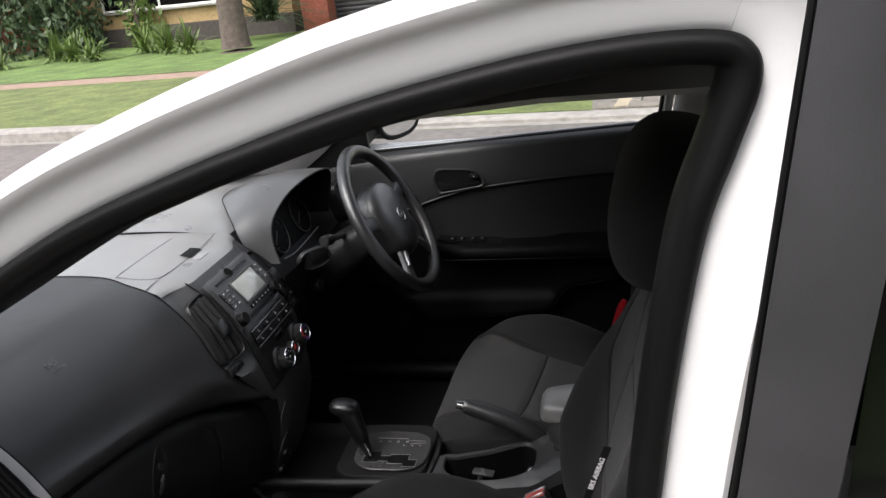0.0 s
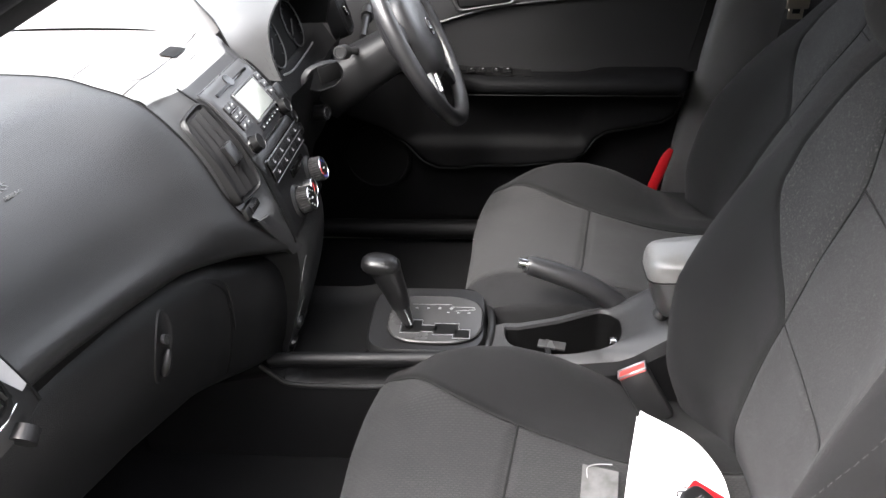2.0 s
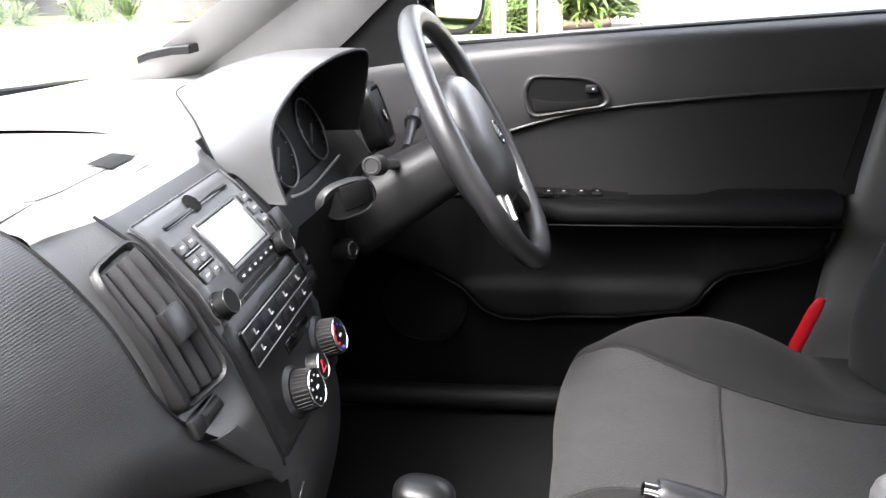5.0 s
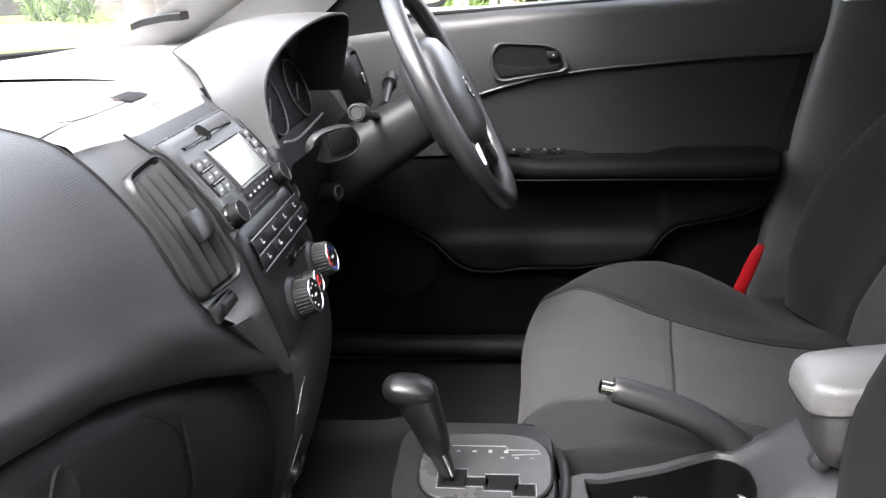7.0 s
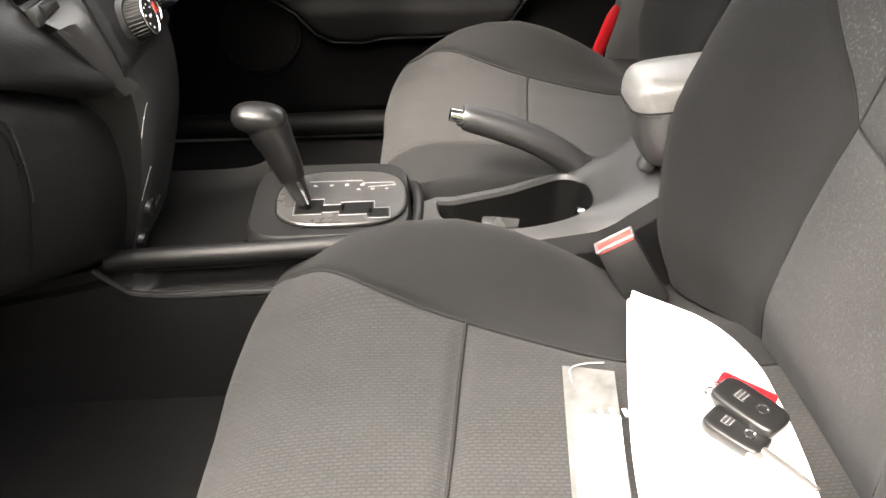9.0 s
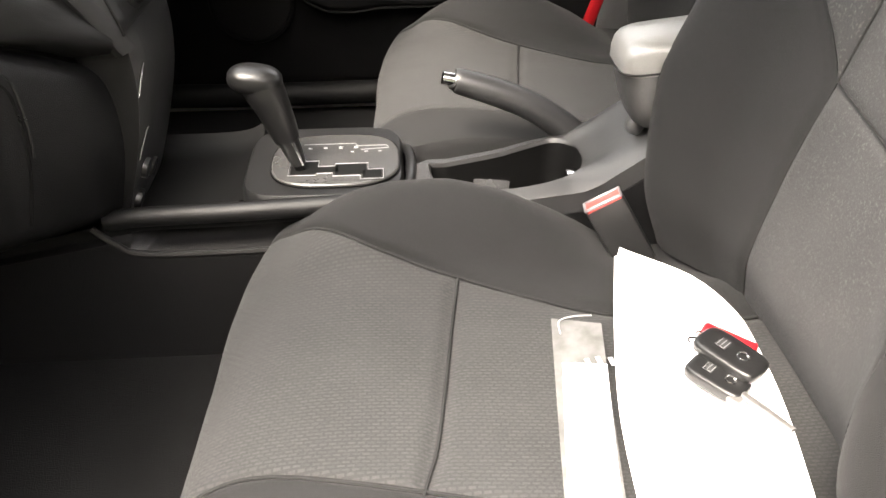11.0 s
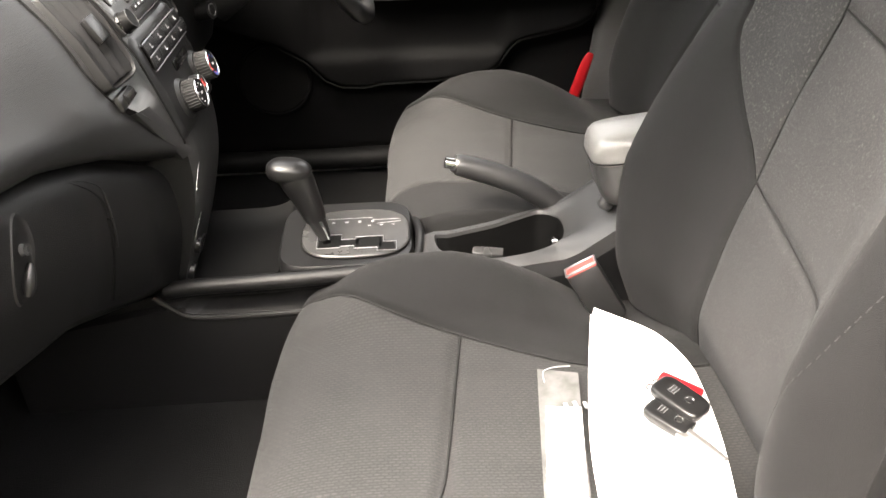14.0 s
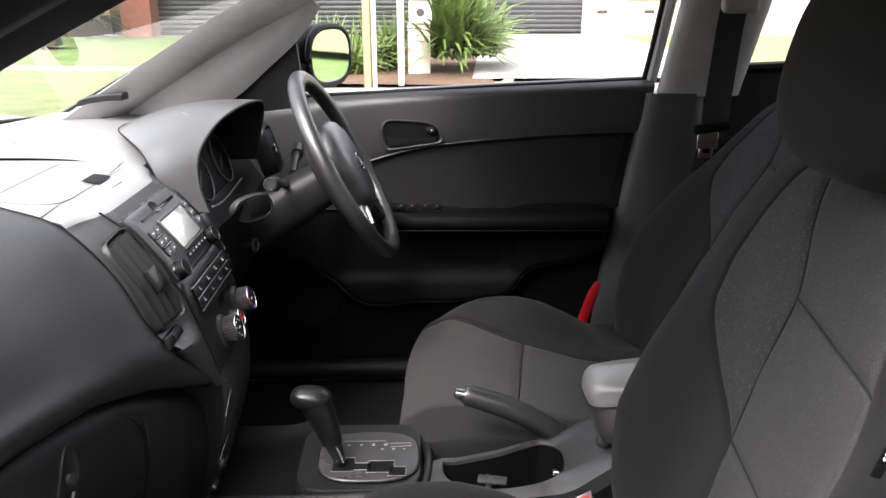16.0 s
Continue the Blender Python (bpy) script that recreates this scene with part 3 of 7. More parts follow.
tube(bm, [(-0.1 + 0.745 * k / 40, 0.7195, insert_top(-0.1 + 0.745 * k / 40) - 0.002) for k in range(41)], 0.0022, 6)
part("insert_bead", bm, DOOR_LIT, door, "black rolled edge above the insert")
# arm rest with its switch plate
bm = bmesh.new()
rings = []
for k in range(33):
    u = k / 32
    x = 0.02 + 0.578 * u
    deep = 0.085 * min(1, (u / 0.16) ** 0.6 if u > 0 else 0.0) * min(1, ((1 - u) / 0.05) ** 0.5 if u < 1 else 0.25)
    deep = max(deep, 0.02)
    hump = 0.014 * soft(u - 0.60, 0.02) * soft(0.985 - u, 0.006)
    sec = [(0.74, 0.752 + hump), (0.700, 0.754 + hump), (0.742 - deep, 0.757 + 0.3 * hump), (0.728 - deep, 0.755), (0.719 - deep, 0.748), (0.717 - deep, 0.736), (0.721 - deep, 0.724), (0.733 - deep, 0.717), (0.735 - deep * 0.6, 0.713), (0.74, 0.71)]
    rings.append([(x, y, z - 0.005 * u) for y, z in sec])
loft(bm, rings)
part("arm_rest", bm, DOOR_SHADED, door, "black padded arm rest ledge", 60)
bm = bmesh.new()
tube(bm, [(0.05 + 0.53 * k / 20, 0.638, 0.7195 - 0.004 * k / 20) for k in range(21)], 0.0015, 6)
part("arm_rest_joint", bm, BLACK, door)
bm = bmesh.new()
sheet(bm, lambda u, v: (0.03 + 0.19 * u, 0.665 + 0.055 * v + 0.02 * (1 - u), 0.757 + 0.012 * (1 - u)), 8, 4, 0.008)
part("switch_plate", bm, BLACK, door, "black window switch plate")
for k in range(4):
    bm = bmesh.new()
    box(bm, (0.075 + 0.028 * (k % 2) + 0.06 * (k // 2), 0.69, 0.765), (0.02, 0.03, 0.010), 0.004)
    sw = part("window_switch", bm, BLACK, door)
    bm = bmesh.new()
    box(bm, (0.075 + 0.028 * (k % 2) + 0.06 * (k // 2), 0.682, 0.7708), (0.005, 0.0025, 0.0015), 0.0004, 1)
    part("mark", bm, DIM, sw)
# pull handle recess
HQ = [(0.031, 0.952), (0.046, 0.972), (0.090, 0.972), (0.136, 0.968), (0.163, 0.957), (0.178, 0.934), (0.172, 0.920), (0.127, 0.913), (0.085, 0.907), (0.050, 0.903), (0.038, 0.912), (0.031, 0.935)]
HB = [cr(HQ + HQ[:1], k / 60) for k in range(60)]
HX, HZ = 0.102, 0.938


def handle_loop(s, y):
    return [(HX + (x - HX) * s, y, HZ + (z - HZ) * s) for x, z in HB]


bm = bmesh.new()
loft(bm, [handle_loop(1.06, 0.7205), handle_loop(1.05, 0.7120), handle_loop(1.0, 0.7095), handle_loop(0.94, 0.7110), handle_loop(0.91, 0.7150)], caps=False)
bez = part("handle_bezel", bm, DOOR_LIT, door, "black tapered handle surround", 60)
bm = bmesh.new()
loft(bm, [handle_loop(0.93, 0.7146), handle_loop(0.5, 0.7150)])
part("handle_well", bm, BLACK, door)
bm = bmesh.new()
top_ = [(0.044, 0.934), (0.070, 0.929), (0.100, 0.927), (0.130, 0.928), (0.163, 0.932)]
bot_ = [(0.048, 0.911), (0.070, 0.912), (0.100, 0.914), (0.130, 0.917), (0.163, 0.923)]
loft(bm, [[(x, 0.7140, z), (x, 0.7085, z + 0.0015), (x, 0.7085, z - 0.001), (xb, 0.7120, zb), (xb, 0.7140, zb)] for (x, z), (xb, zb) in zip([cr(top_, k / 20) for k in range(21)], [cr(bot_, k / 20) for k in range(21)])])
part("release_handle", bm, PLASTIC_S, door, "black inner door release")
bm = bmesh.new()
box(bm, (0.150, 0.709, 0.951), (0.022, 0.012, 0.013), 0.003)
lkb = part("lock_button", bm, PLASTIC_S, door)
bm = bmesh.new()
cyl(bm, (0.152, 0.7028, 0.951), (0.152, 0.7020, 0.951), 0.0016, None, 10)
part("mark", bm, MARK, lkb)
bm = bmesh.new()
tube(bm, [(-0.17 + 0.86 * k / 20, 0.754, belt(-0.17 + 0.86 * k / 20) - 0.006) for k in range(21)], 0.005, 8)
part("belt_seal", bm, RUBBER, door, "black rubber window seal")
bm = bmesh.new()
tube(bm, [(-0.15 + 0.84 * k / 20, 0.764, belt(-0.15 + 0.84 * k / 20) - 0.004) for k in range(21)], 0.006, 8)
part("belt_trim", bm, SILVER, door)
bm = bmesh.new()
sheet(bm, lambda u, v: (-0.30 + 1.0 * u + 0.05 * v * u, 0.768 - 0.075 * v, belt(-0.30 + 1.0 * u) + v * (1.44 - belt(-0.3 + u))), 6, 6)
pane("window_glass", bm, GLASS, door, "clear side window, wound up")
bm = bmesh.new()
tube(bm, [(0.686, 0.752, 1.06), (0.700, 0.742, 1.15), (0.715, 0.725, 1.27), (0.735, 0.70, 1.42)], 0.013, 8, 12)
part("frame_upright", bm, TRIM, door, "pale upright of the window frame")
bm = bmesh.new()
tube(bm, [(0.672, 0.760, 1.06), (0.686, 0.75, 1.15), (0.70, 0.733, 1.27), (0.72, 0.708, 1.42)], 0.009, 8, 12)
part("glass_run", bm, RUBBER, door)
bm = bmesh.new()
box(bm, (0.16, 0.80, 0.70), (0.98, 0.09, 0.68), 0.04)
part("outer_skin", bm, WHITE, door, "white painted outer door skin")
# pale base of the pillar trim, spreading down to the door top
bm = bmesh.new()
PA = [(-0.66, 0.655, 0.955), (-0.52, 0.66, 1.035), (-0.38, 0.665, 1.112), (-0.27, 0.665, 1.176), (-0.19, 0.665, 1.222), (-0.12, 0.665, 1.262)]
PB = [(-0.62, 0.716, 0.90), (-0.44, 0.716, 0.955), (-0.313, 0.714, 1.030), (-0.236, 0.714, 1.094), (-0.155, 0.712, 1.166), (-0.10, 0.695, 1.238)]
sheet(bm, lambda u, v: Vector(cr(PA, v)).lerp(Vector(cr(PB, v)), u) + Vector((0, -0.014, 0)) * math.sin(math.pi * u), 8, 24, 0.004)
part("pillar_base_trim", bm, TRIM, body, "pale grey spreading foot of the pillar trim")
# mirror sail and mirror
bm = bmesh.new()
r0 = [(-0.66, 0.94), (-0.155, 1.00), (-0.158, 1.10), (-0.165, 1.17), (-0.19, 1.215), (-0.26, 1.188), (-0.364, 1.135), (-0.52, 1.04)]
loft(bm, [[(x, 0.728, z) for x, z in r0], [(x, 0.745, z) for x, z in r0]])
part("mirror_sail", bm, PLASTIC, door, "black triangular mirror base cover")
mirror = thing("door_mirror", (-0.13, 0.93, 1.02), "black cased door mirror outside the driver's window", "mirror")
mm_ = face_frame((-0.125, 0.935, 1.108), (0.42, 0.90, 0), (0, 0, 1))
bm = bmesh.new()
blob(bm, mm_ @ Vector((0, 0, -0.028)), (0.106, 0.079, 0.048), 2.7, mm_.to_3x3().to_4x4())
part("case", bm, RUBBER, mirror, "black mirror case")
bm = bmesh.new()
MR = [(math.cos(2 * math.pi * k / 36), math.sin(2 * math.pi * k / 36)) for k in range(36)]
loft(bm, [[mm_ @ Vector((0.093 * s * math.copysign(abs(c) ** 0.74, c), 0.067 * s * math.copysign(abs(w) ** 0.74, w), d)) for c, w in MR] for d, s in ((0.010, 1.0), (0.022, 0.98))])
part("mirror_glass", bm, mat("mirror_silver", (0.85, 0.86, 0.86), 0.03, metal=1.0, var=0.01, rvar=0.01), mirror, "silvered mirror glass")
bm = bmesh.new()
rim_ = [mm_ @ Vector((0.099 * math.copysign(abs(c) ** 0.74, c), 0.073 * math.copysign(abs(w) ** 0.74, w), 0.016)) for c, w in MR]
tube(bm, rim_ + rim_[:1], 0.0085, 8)
part("case_rim", bm, RUBBER, mirror)
bm = bmesh.new()
tube(bm, [(-0.19, 0.76, 1.06), (-0.18, 0.84, 1.07), (-0.16, 0.90, 1.08)], 0.026, 10, 8)
part("arm", bm, RUBBER, mirror)

# ---- dashboard ----
dash = thing("dashboard", (-0.55, 0, 0.62), "dark grey moulded dashboard with ribbed passenger pad", "dashboard")
FACE = [(-0.372, 0.994), (-0.325, 0.981), (-0.283, 0.948), (-0.245, 0.900), (-0.215, 0.845), (-0.192, 0.775), (-0.178, 0.73), (-0.172, 0.68), (-0.178, 0.62), (-0.20, 0.54), (-0.225, 0.47)]


def face_x(z):
    zs = [p[1] for p in FACE][::-1]
    return float(np.interp(z, zs, [p[0] for p in FACE][::-1]))


def on_face(y, z, out=0.0):
    """A pose on the centre stack's face: x towards the driver, y up the face, z out of it."""
    up = Vector((face_x(z + 0.012) - face_x(z - 0.012), 0, 0.024)).normalized()
    m = face_frame((0, 0, 0), (0, 1, 0), up)
    n = m.to_3x3() @ Vector((0, 0, 1))
    return Matrix.Translation(Vector((face_x(z), y, z)) + n * out) @ m


def shift(y):
    """How far the dash pad draws back towards the doors."""
    if y > 0:
        return -0.012 * min(1.0, y / 0.6)
    return -0.115 * min(1.25, max(0.0, (abs(y) - 0.16) / 0.44)) ** 1.15


def pad_low(y):
    a = abs(y)
    return float(np.interp(a, [0.10, 0.16, 0.24, 0.32, 0.42, 0.52, 0.62, 0.72], [0.690, 0.722, 0.762, 0.783, 0.793, 0.796, 0.792, 0.78]))


# the line where the ribbed pad meets the smooth centre skin, from the windscreen down past the vent to the stack's foot
INNER = [(-0.99, -0.100, 0.984), (-0.72, -0.106, 0.998), (-0.52, -0.118, 1.000), (-0.42, -0.156, 0.995), (-0.345, -0.175, 0.974), (-0.285, -0.180, 0.910), (-0.247, -0.190, 0.846), (-0.223, -0.172, 0.797), (-0.198, -0.127, 0.750), (-0.182, -0.095, 0.703), (-0.25, -0.110, 0.700)]


def edge_y(x):
    """How far the smooth centre skin reaches towards the passenger."""
    return float(np.interp(x, [-0.99, -0.72, -0.52, -0.42, -0.345, -0.285, -0.247], [0.100, 0.106, 0.118, 0.156, 0.175, 0.180, 0.190]))


def pad(u, v, sgn=-1):
    """Skin of the dash pad from the windscreen (v = 0) over the crest and down to its lower edge."""
    y = sgn * (0.168 + ((0.604 if sgn < 0 else 0.70) - 0.168) * u)
    dx, lo = shift(y), pad_low(y)
    base = Vector((shield(0.5 + sgn * 0.5 * min(1, abs(y) / 0.74), 0).x + 0.01, 0, 0.984))
    pts = [(base.x, base.z), (-0.72 + dx * 0.3, 0.998), (-0.52 + dx * 0.6, 0.999), (-0.42 + dx, 0.988), (-0.345 + dx, 0.955), (-0.29 + dx, 0.905), (-0.253 + dx, 0.85), (-0.232 + dx, lo + 0.035), (-0.236 + dx, lo + 0.010), (-0.262 + dx, lo), (-0.32 + dx, lo + 0.004)]
    x, z = cr(pts, v)
    z -= 0.034 * min(1.0, max(0.0, (abs(y) - 0.2) / 0.4)) ** 1.5 * max(0.0, 1 - abs(v - 0.3) / 0.3) if sgn < 0 else 0.0
    if sgn < 0 and u < 0.34:
        w = (1 - u / 0.34) ** 2 * (1 + 2 * u / 0.34)
        q = cr(INNER, v)
        x0, z0 = cr([(base.x, base.z), (-0.72, 0.998), (-0.52, 0.999), (-0.42, 0.988), (-0.345, 0.955), (-0.29, 0.905), (-0.253, 0.85), (-0.232, 0.760), (-0.236, 0.735), (-0.262, 0.725), (-0.32, 0.729)], v)
        x, y, z = x + w * (q[0] - x0), y + w * (q[1] + 0.168), z + w * (q[2] - z0)
    return (x, y, z)


def sheet_uv(bm, fn, nu, nv, thick=0.0):
    sheet(bm, fn, nu, nv)
    lay = bm.loops.layers.uv.new("UVMap")
    for k, f in enumerate(bm.faces):
        i, j = k % nu, k // nu
        for lp, (a, b) in zip(f.loops, ((i, j), (i + 1, j), (i + 1, j + 1), (i, j + 1))):
            lp[lay].uv = (a / nu, b / nv)


STACKP = mat("stack_plastic", (0.022, 0.022, 0.0226), 0.33, bump=0.35, bscale=700, spec=0.6)
RIBS = ribbed("ribbed_passenger_pad", (0.0110, 0.0110, 0.0112), 0.40, 95, 0.22, "Y")
RIBS.node_tree.nodes["Principled BSDF"].inputs["Specular IOR Level"].default_value = 0.6
for lk in list(RIBS.node_tree.links):
    if lk.to_node.bl_idname == "ShaderNodeTexWave":
        RIBS.node_tree.links.remove(lk)
RIBS.node_tree.links.new(RIBS.node_tree.nodes["Texture Coordinate"].outputs["UV"], RIBS.node_tree.nodes["Wave Texture"].inputs["Vector"])
bm = bmesh.new()
sheet_uv(bm, pad, 70, 90)
part("passenger_pad", bm, RIBS, dash, "dark grey finely ribbed passenger pad")
bm = bmesh.new()
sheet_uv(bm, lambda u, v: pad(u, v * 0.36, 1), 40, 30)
# lit top and dark front of one plastic, split by colour
part("driver_pad", bm, TOPSKIN_LIT, dash, "driver side dash top, paled for the windscreen light")
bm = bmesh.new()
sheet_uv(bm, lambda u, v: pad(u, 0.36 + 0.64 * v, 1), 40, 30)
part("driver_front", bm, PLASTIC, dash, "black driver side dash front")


# centre tower: top skin and the skin beside the vents
def tower(u, v):
    w = 2 * u - 1
    b = shield(0.5 + 0.1 * w, 0).x + 0.01
    pts = [(b, 0.986), (-0.75, 1.0), (-0.56, 1.002), (-0.44, 1.0), (-0.372, 0.994)]
    x, z = cr(pts, v)
    y = w * (edge_y(x) - 0.001 if w < 0 else 0.166)
    return (x - 0.02 * v * abs(w) ** 3 * (w > 0) - 0.006 * v * abs(w) ** 4 * (w < 0), y, z - 0.006 * abs(w) ** 4)


bm = bmesh.new()
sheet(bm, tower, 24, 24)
part("tower_top", bm, TOPSKIN_LIT, dash, "smooth dash top above the centre stack, paled for the windscreen light")


def stack(u, v):
    """Front skin of the centre stack."""
    w = 2 * u - 1
    x, z = cr(FACE, v)
    half = 0.170 - 0.060 * min(1, max(0, (v - 0.38) / 0.17)) - 0.012 * v
    if w < 0:
        half = float(np.interp(z, [0.47, 0.703, 0.750, 0.797, 0.846, 0.910, 0.974, 0.994], [0.092, 0.096, 0.128, 0.172, 0.189, 0.179, 0.174, 0.170]))
    y = w * half
    step = min(1.0, max(0.0, (abs(y) - 0.088) / 0.075))
    step = step * step * (3 - 2 * step) * min(1.0, max(0.0, (z - 0.79) / 0.03)) * min(1.0, max(0.0, (1.0 - z) / 0.03))
    return (x - 0.006 * abs(w) ** 4 - 0.026 * step, y, z - 0.009 * (w < 0) * abs(w) ** 4 * max(0.0, 1 - v / 0.12))


# crown, vent and stack skins step darker downward in place of fading reflection
bm = bmesh.new()
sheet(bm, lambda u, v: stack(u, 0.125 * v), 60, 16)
part("stack_crown", bm, TOPSKIN_LIT, dash, "smooth crown above the radio, paled for its reflection")
bm = bmesh.new()
sheet(bm, lambda u, v: stack(0.19 + 0.81 * u, 0.125 + 0.875 * v), 60, 60)
part("stack_skin", bm, STACKP, dash, "dark satin skin of the centre stack")
bm = bmesh.new()
sheet(bm, lambda u, v: stack(0.19 * u, 0.125 + 0.875 * v), 16, 60)
part("vent_skin", bm, mat("vent_surround_skin", (0.034, 0.034, 0.0337), 0.32, bump=0.35, bscale=700, spec=0.7), dash, "grey skin round the vent")
for sgn in (-1, 1):
    bm = bmesh.new()
    sheet(bm, lambda u, v: (stack((sgn + 1) / 2, 0.30 + 0.70 * v)[0] - 0.16 * u, stack((sgn + 1) / 2, 0.30 + 0.70 * v)[1] + sgn * (0.010 * u), stack(0.5, 0.30 + 0.70 * v)[2]), 8, 30)
    part("stack_cheek", bm, PLASTIC, dash)
    if sgn < 0:
        # satin bevel that runs from below the vent in to the stack
        bm = bmesh.new()
        loft(bm, [[Vector(p).lerp(Vector(q), k / 14) + Vector(d) for p, q, d in (((-0.213, -0.170, 0.793), (-0.187, -0.101, 0.699), (-0.006, 0.004, -0.004)), ((-0.213, -0.170, 0.793), (-0.187, -0.101, 0.699), (0.004, -0.003, 0.001)), ((-0.208, -0.159, 0.793), (-0.181, -0.091, 0.700), (0.0075, -0.003, 0.003)), ((-0.203, -0.149, 0.792), (-0.1765, -0.083, 0.703), (0.004, 0.001, 0.002)), ((-0.203, -0.149, 0.792), (-0.1765, -0.083, 0.703), (-0.008, 0.002, -0.002)))] for k in range(15)])
        part("trim_strip", bm, BEVEL, dash, "grey satin bevel below the vent", 60)
    else:
        bm = bmesh.new()
        sheet(bm, lambda u, v: Vector(pad(0.02, 0.575 + 0.20 * v, sgn)).lerp(Vector(stack((sgn + 1) / 2, 0.40 + 0.22 * v)) + Vector((-0.004, 0, 0)), u) + Vector((0.006, 0, 0.003)) * math.sin(math.pi * u), 10, 20)
        part("trim_strip", bm, GLOVE, dash, "black satin facet below the vent")
        bm = bmesh.new()
        sheet(bm, lambda u, v: (stack(1, 0.32 * v)[0] - 0.07 * u, stack(1, 0.32 * v)[1] + 0.003 * u, stack(1, 0.32 * v)[2] - 0.05 * u), 6, 20)
        part("crown_return", bm, STACKP, dash, "grey return beside the crown")
    bm = bmesh.new()
    sheet(bm, lambda u, v: Vector(tower((sgn + 1) / 2, v)) + Vector((-0.01 * u, sgn * -0.004 * u, -0.06 * u)), 4, 24)
    part("tower_return", bm, TOPSKIN_LIT, dash, "return beside the dash top, paled to match it")
# dark core that closes the dash behind its skins
bm = bmesh.new()
rows = []
for k in range(41):
    y = -0.688 + 1.376 * k / 40
    sg = 1 if y > 0 else -1
    uu = max(0.34 if y < 0 else 0.0, (abs(y) - 0.168) / 0.527)
    prof = [Vector(pad(uu, v, sg)) for v in (0.02, 0.1, 0.2, 0.3, 0.4, 0.5, 0.6, 0.7, 0.8)]
    if abs(y) < 0.168:
        prof = [Vector((-0.98, y, 0.97)), Vector((-0.85, y, 0.985)), Vector((-0.7, y, 0.985)), Vector((-0.55, y, 0.985)), Vector((-0.42, y, 0.98)), Vector((-0.36, y, 0.96)), Vector((-0.31, y, 0.92)), Vector((-0.27, y, 0.85)), Vector((-0.24, y, 0.76))]
    prof = [Vector((p.x - 0.030, y, p.z - 0.024)) for p in prof]
    prof += [Vector((-0.36, y, 0.73)), Vector((-0.42, y, 0.55)), Vector((-0.62, y, 0.50)), Vector((-0.80, y, 0.60))]
    rows.append(prof)
loft(bm, rows)
part("core", bm, BLACK, dash)
# flange of the pad tucked under the centre skin
bm = bmesh.new()
sheet(bm, lambda u, v: Vector(pad(0, 0.02 + 0.85 * v)) + Vector((-0.014 * u, 0.020 * u, -0.012 * u)), 2, 60)
part("pad_flange", bm, STACKP, dash)
bm = bmesh.new()
tube(bm, [on_face(-0.112 + 0.006 * k / 30, 0.978 - 0.255 * k / 30, 0.0012).translation for k in range(31)], 0.0016, 6)
part("bezel_joint", bm, BLACK, dash)
# seam between pad and tower
bm = bmesh.new()
tube(bm, [Vector(pad(0, 0.12 + 0.56 * k / 40)) + Vector((0.0006, 0.0006, 0.0003)) for k in range(41)], 0.0014, 6)
part("pad_seam", bm, BLACK, dash)
# panel on the tower with the square recess
def on_tower(x, y, up=0.0006):
    zz = float(np.interp(x, [-0.75, -0.56, -0.44, -0.372, -0.33], [1.0, 1.002, 1.0, 0.994, 0.982]))
    return Vector((x, y, zz - 0.006 * (abs(y) / 0.166) ** 4 + up))


lid = None
for pts_ in ([(-0.47, -0.12), (-0.47, 0.12)], [(-0.47, -0.12), (-0.43, -0.126), (-0.40, -0.125), (-0.375, -0.112), (-0.368, -0.08)], [(-0.368, -0.08), (-0.368, 0.12)], [(-0.338, -0.11), (-0.338, 0.11)]):
    bm = bmesh.new()
    n_ = 14
    tube(bm, [on_tower(*cr(pts_, k / n_)) for k in range(n_ + 1)], 0.0007, 6)
    o = part("panel_joint", bm, HOODSKIN, lid or dash)
    lid = lid or o
bm = bmesh.new()
sheet(bm, lambda u, v: on_tower(-0.389 + 0.027 * u, -0.002 + 0.052 * v, 0.0030), 6, 4)
part("recess", bm, BLACK, lid, "black square recess")
bm = bmesh.new()
box(bm, on_tower(-0.351, 0.020, 0.0012), (0.018, 0.042, 0.004), 0.001, 1, pose(0, 0, 0, 0, 14, 0))
part("catch_tab", bm, DIM, lid, "small pale catch tab")

# lower dash and glovebox
def lower(u, v, out=0.0):
    y = -0.675 + 0.58 * u
    top = pad_low(y) + 0.004
    bot = float(np.interp(-y, [0.09, 0.12, 0.314, 0.45, 0.70], [0.470, 0.488, 0.560, 0.578, 0.585]))
    x0 = -0.244 + shift(y) * 0.95 + 0.030 * max(0.0, (u - 0.70) / 0.30)
    z = top + (bot - top) * min(1.0, v / 0.92)
    under = max(0.0, (v - 0.80) / 0.20)
    return (x0 - 0.030 * math.exp(-v / 0.05) + 0.014 * math.sin(math.pi * min(1, v / 0.8)) - 0.02 * v - 0.16 * under ** 2.2 + out, y, z - 0.004 * under)


bm = bmesh.new()
sheet(bm, lower, 44, 48)
part("lower_dash", bm, GLOVE, dash, "black lower dash")
bm = bmesh.new()
sheet(bm, lambda u, v: lower(0.04 + (0.70 - 0.05 * max(0.0, 1 - v / 0.14) ** 2) * u, 0.085 + 0.72 * v, 0.0012), 60, 50)
glove = part("glovebox_lid", bm, GLOVE, dash, "black grained glovebox lid")
bm = bmesh.new()
tube(bm, [Vector(lower(0.742 - 0.055 * max(0.0, 1 - k / 7) ** 2.4, 0.085 + 0.70 * k / 30, 0.0012)) for k in range(31)], [0.0003 + 0.0017 * min(1, k / 6) for k in range(31)], 6)
part("joint", bm, BLACK, glove)
bm = bmesh.new()
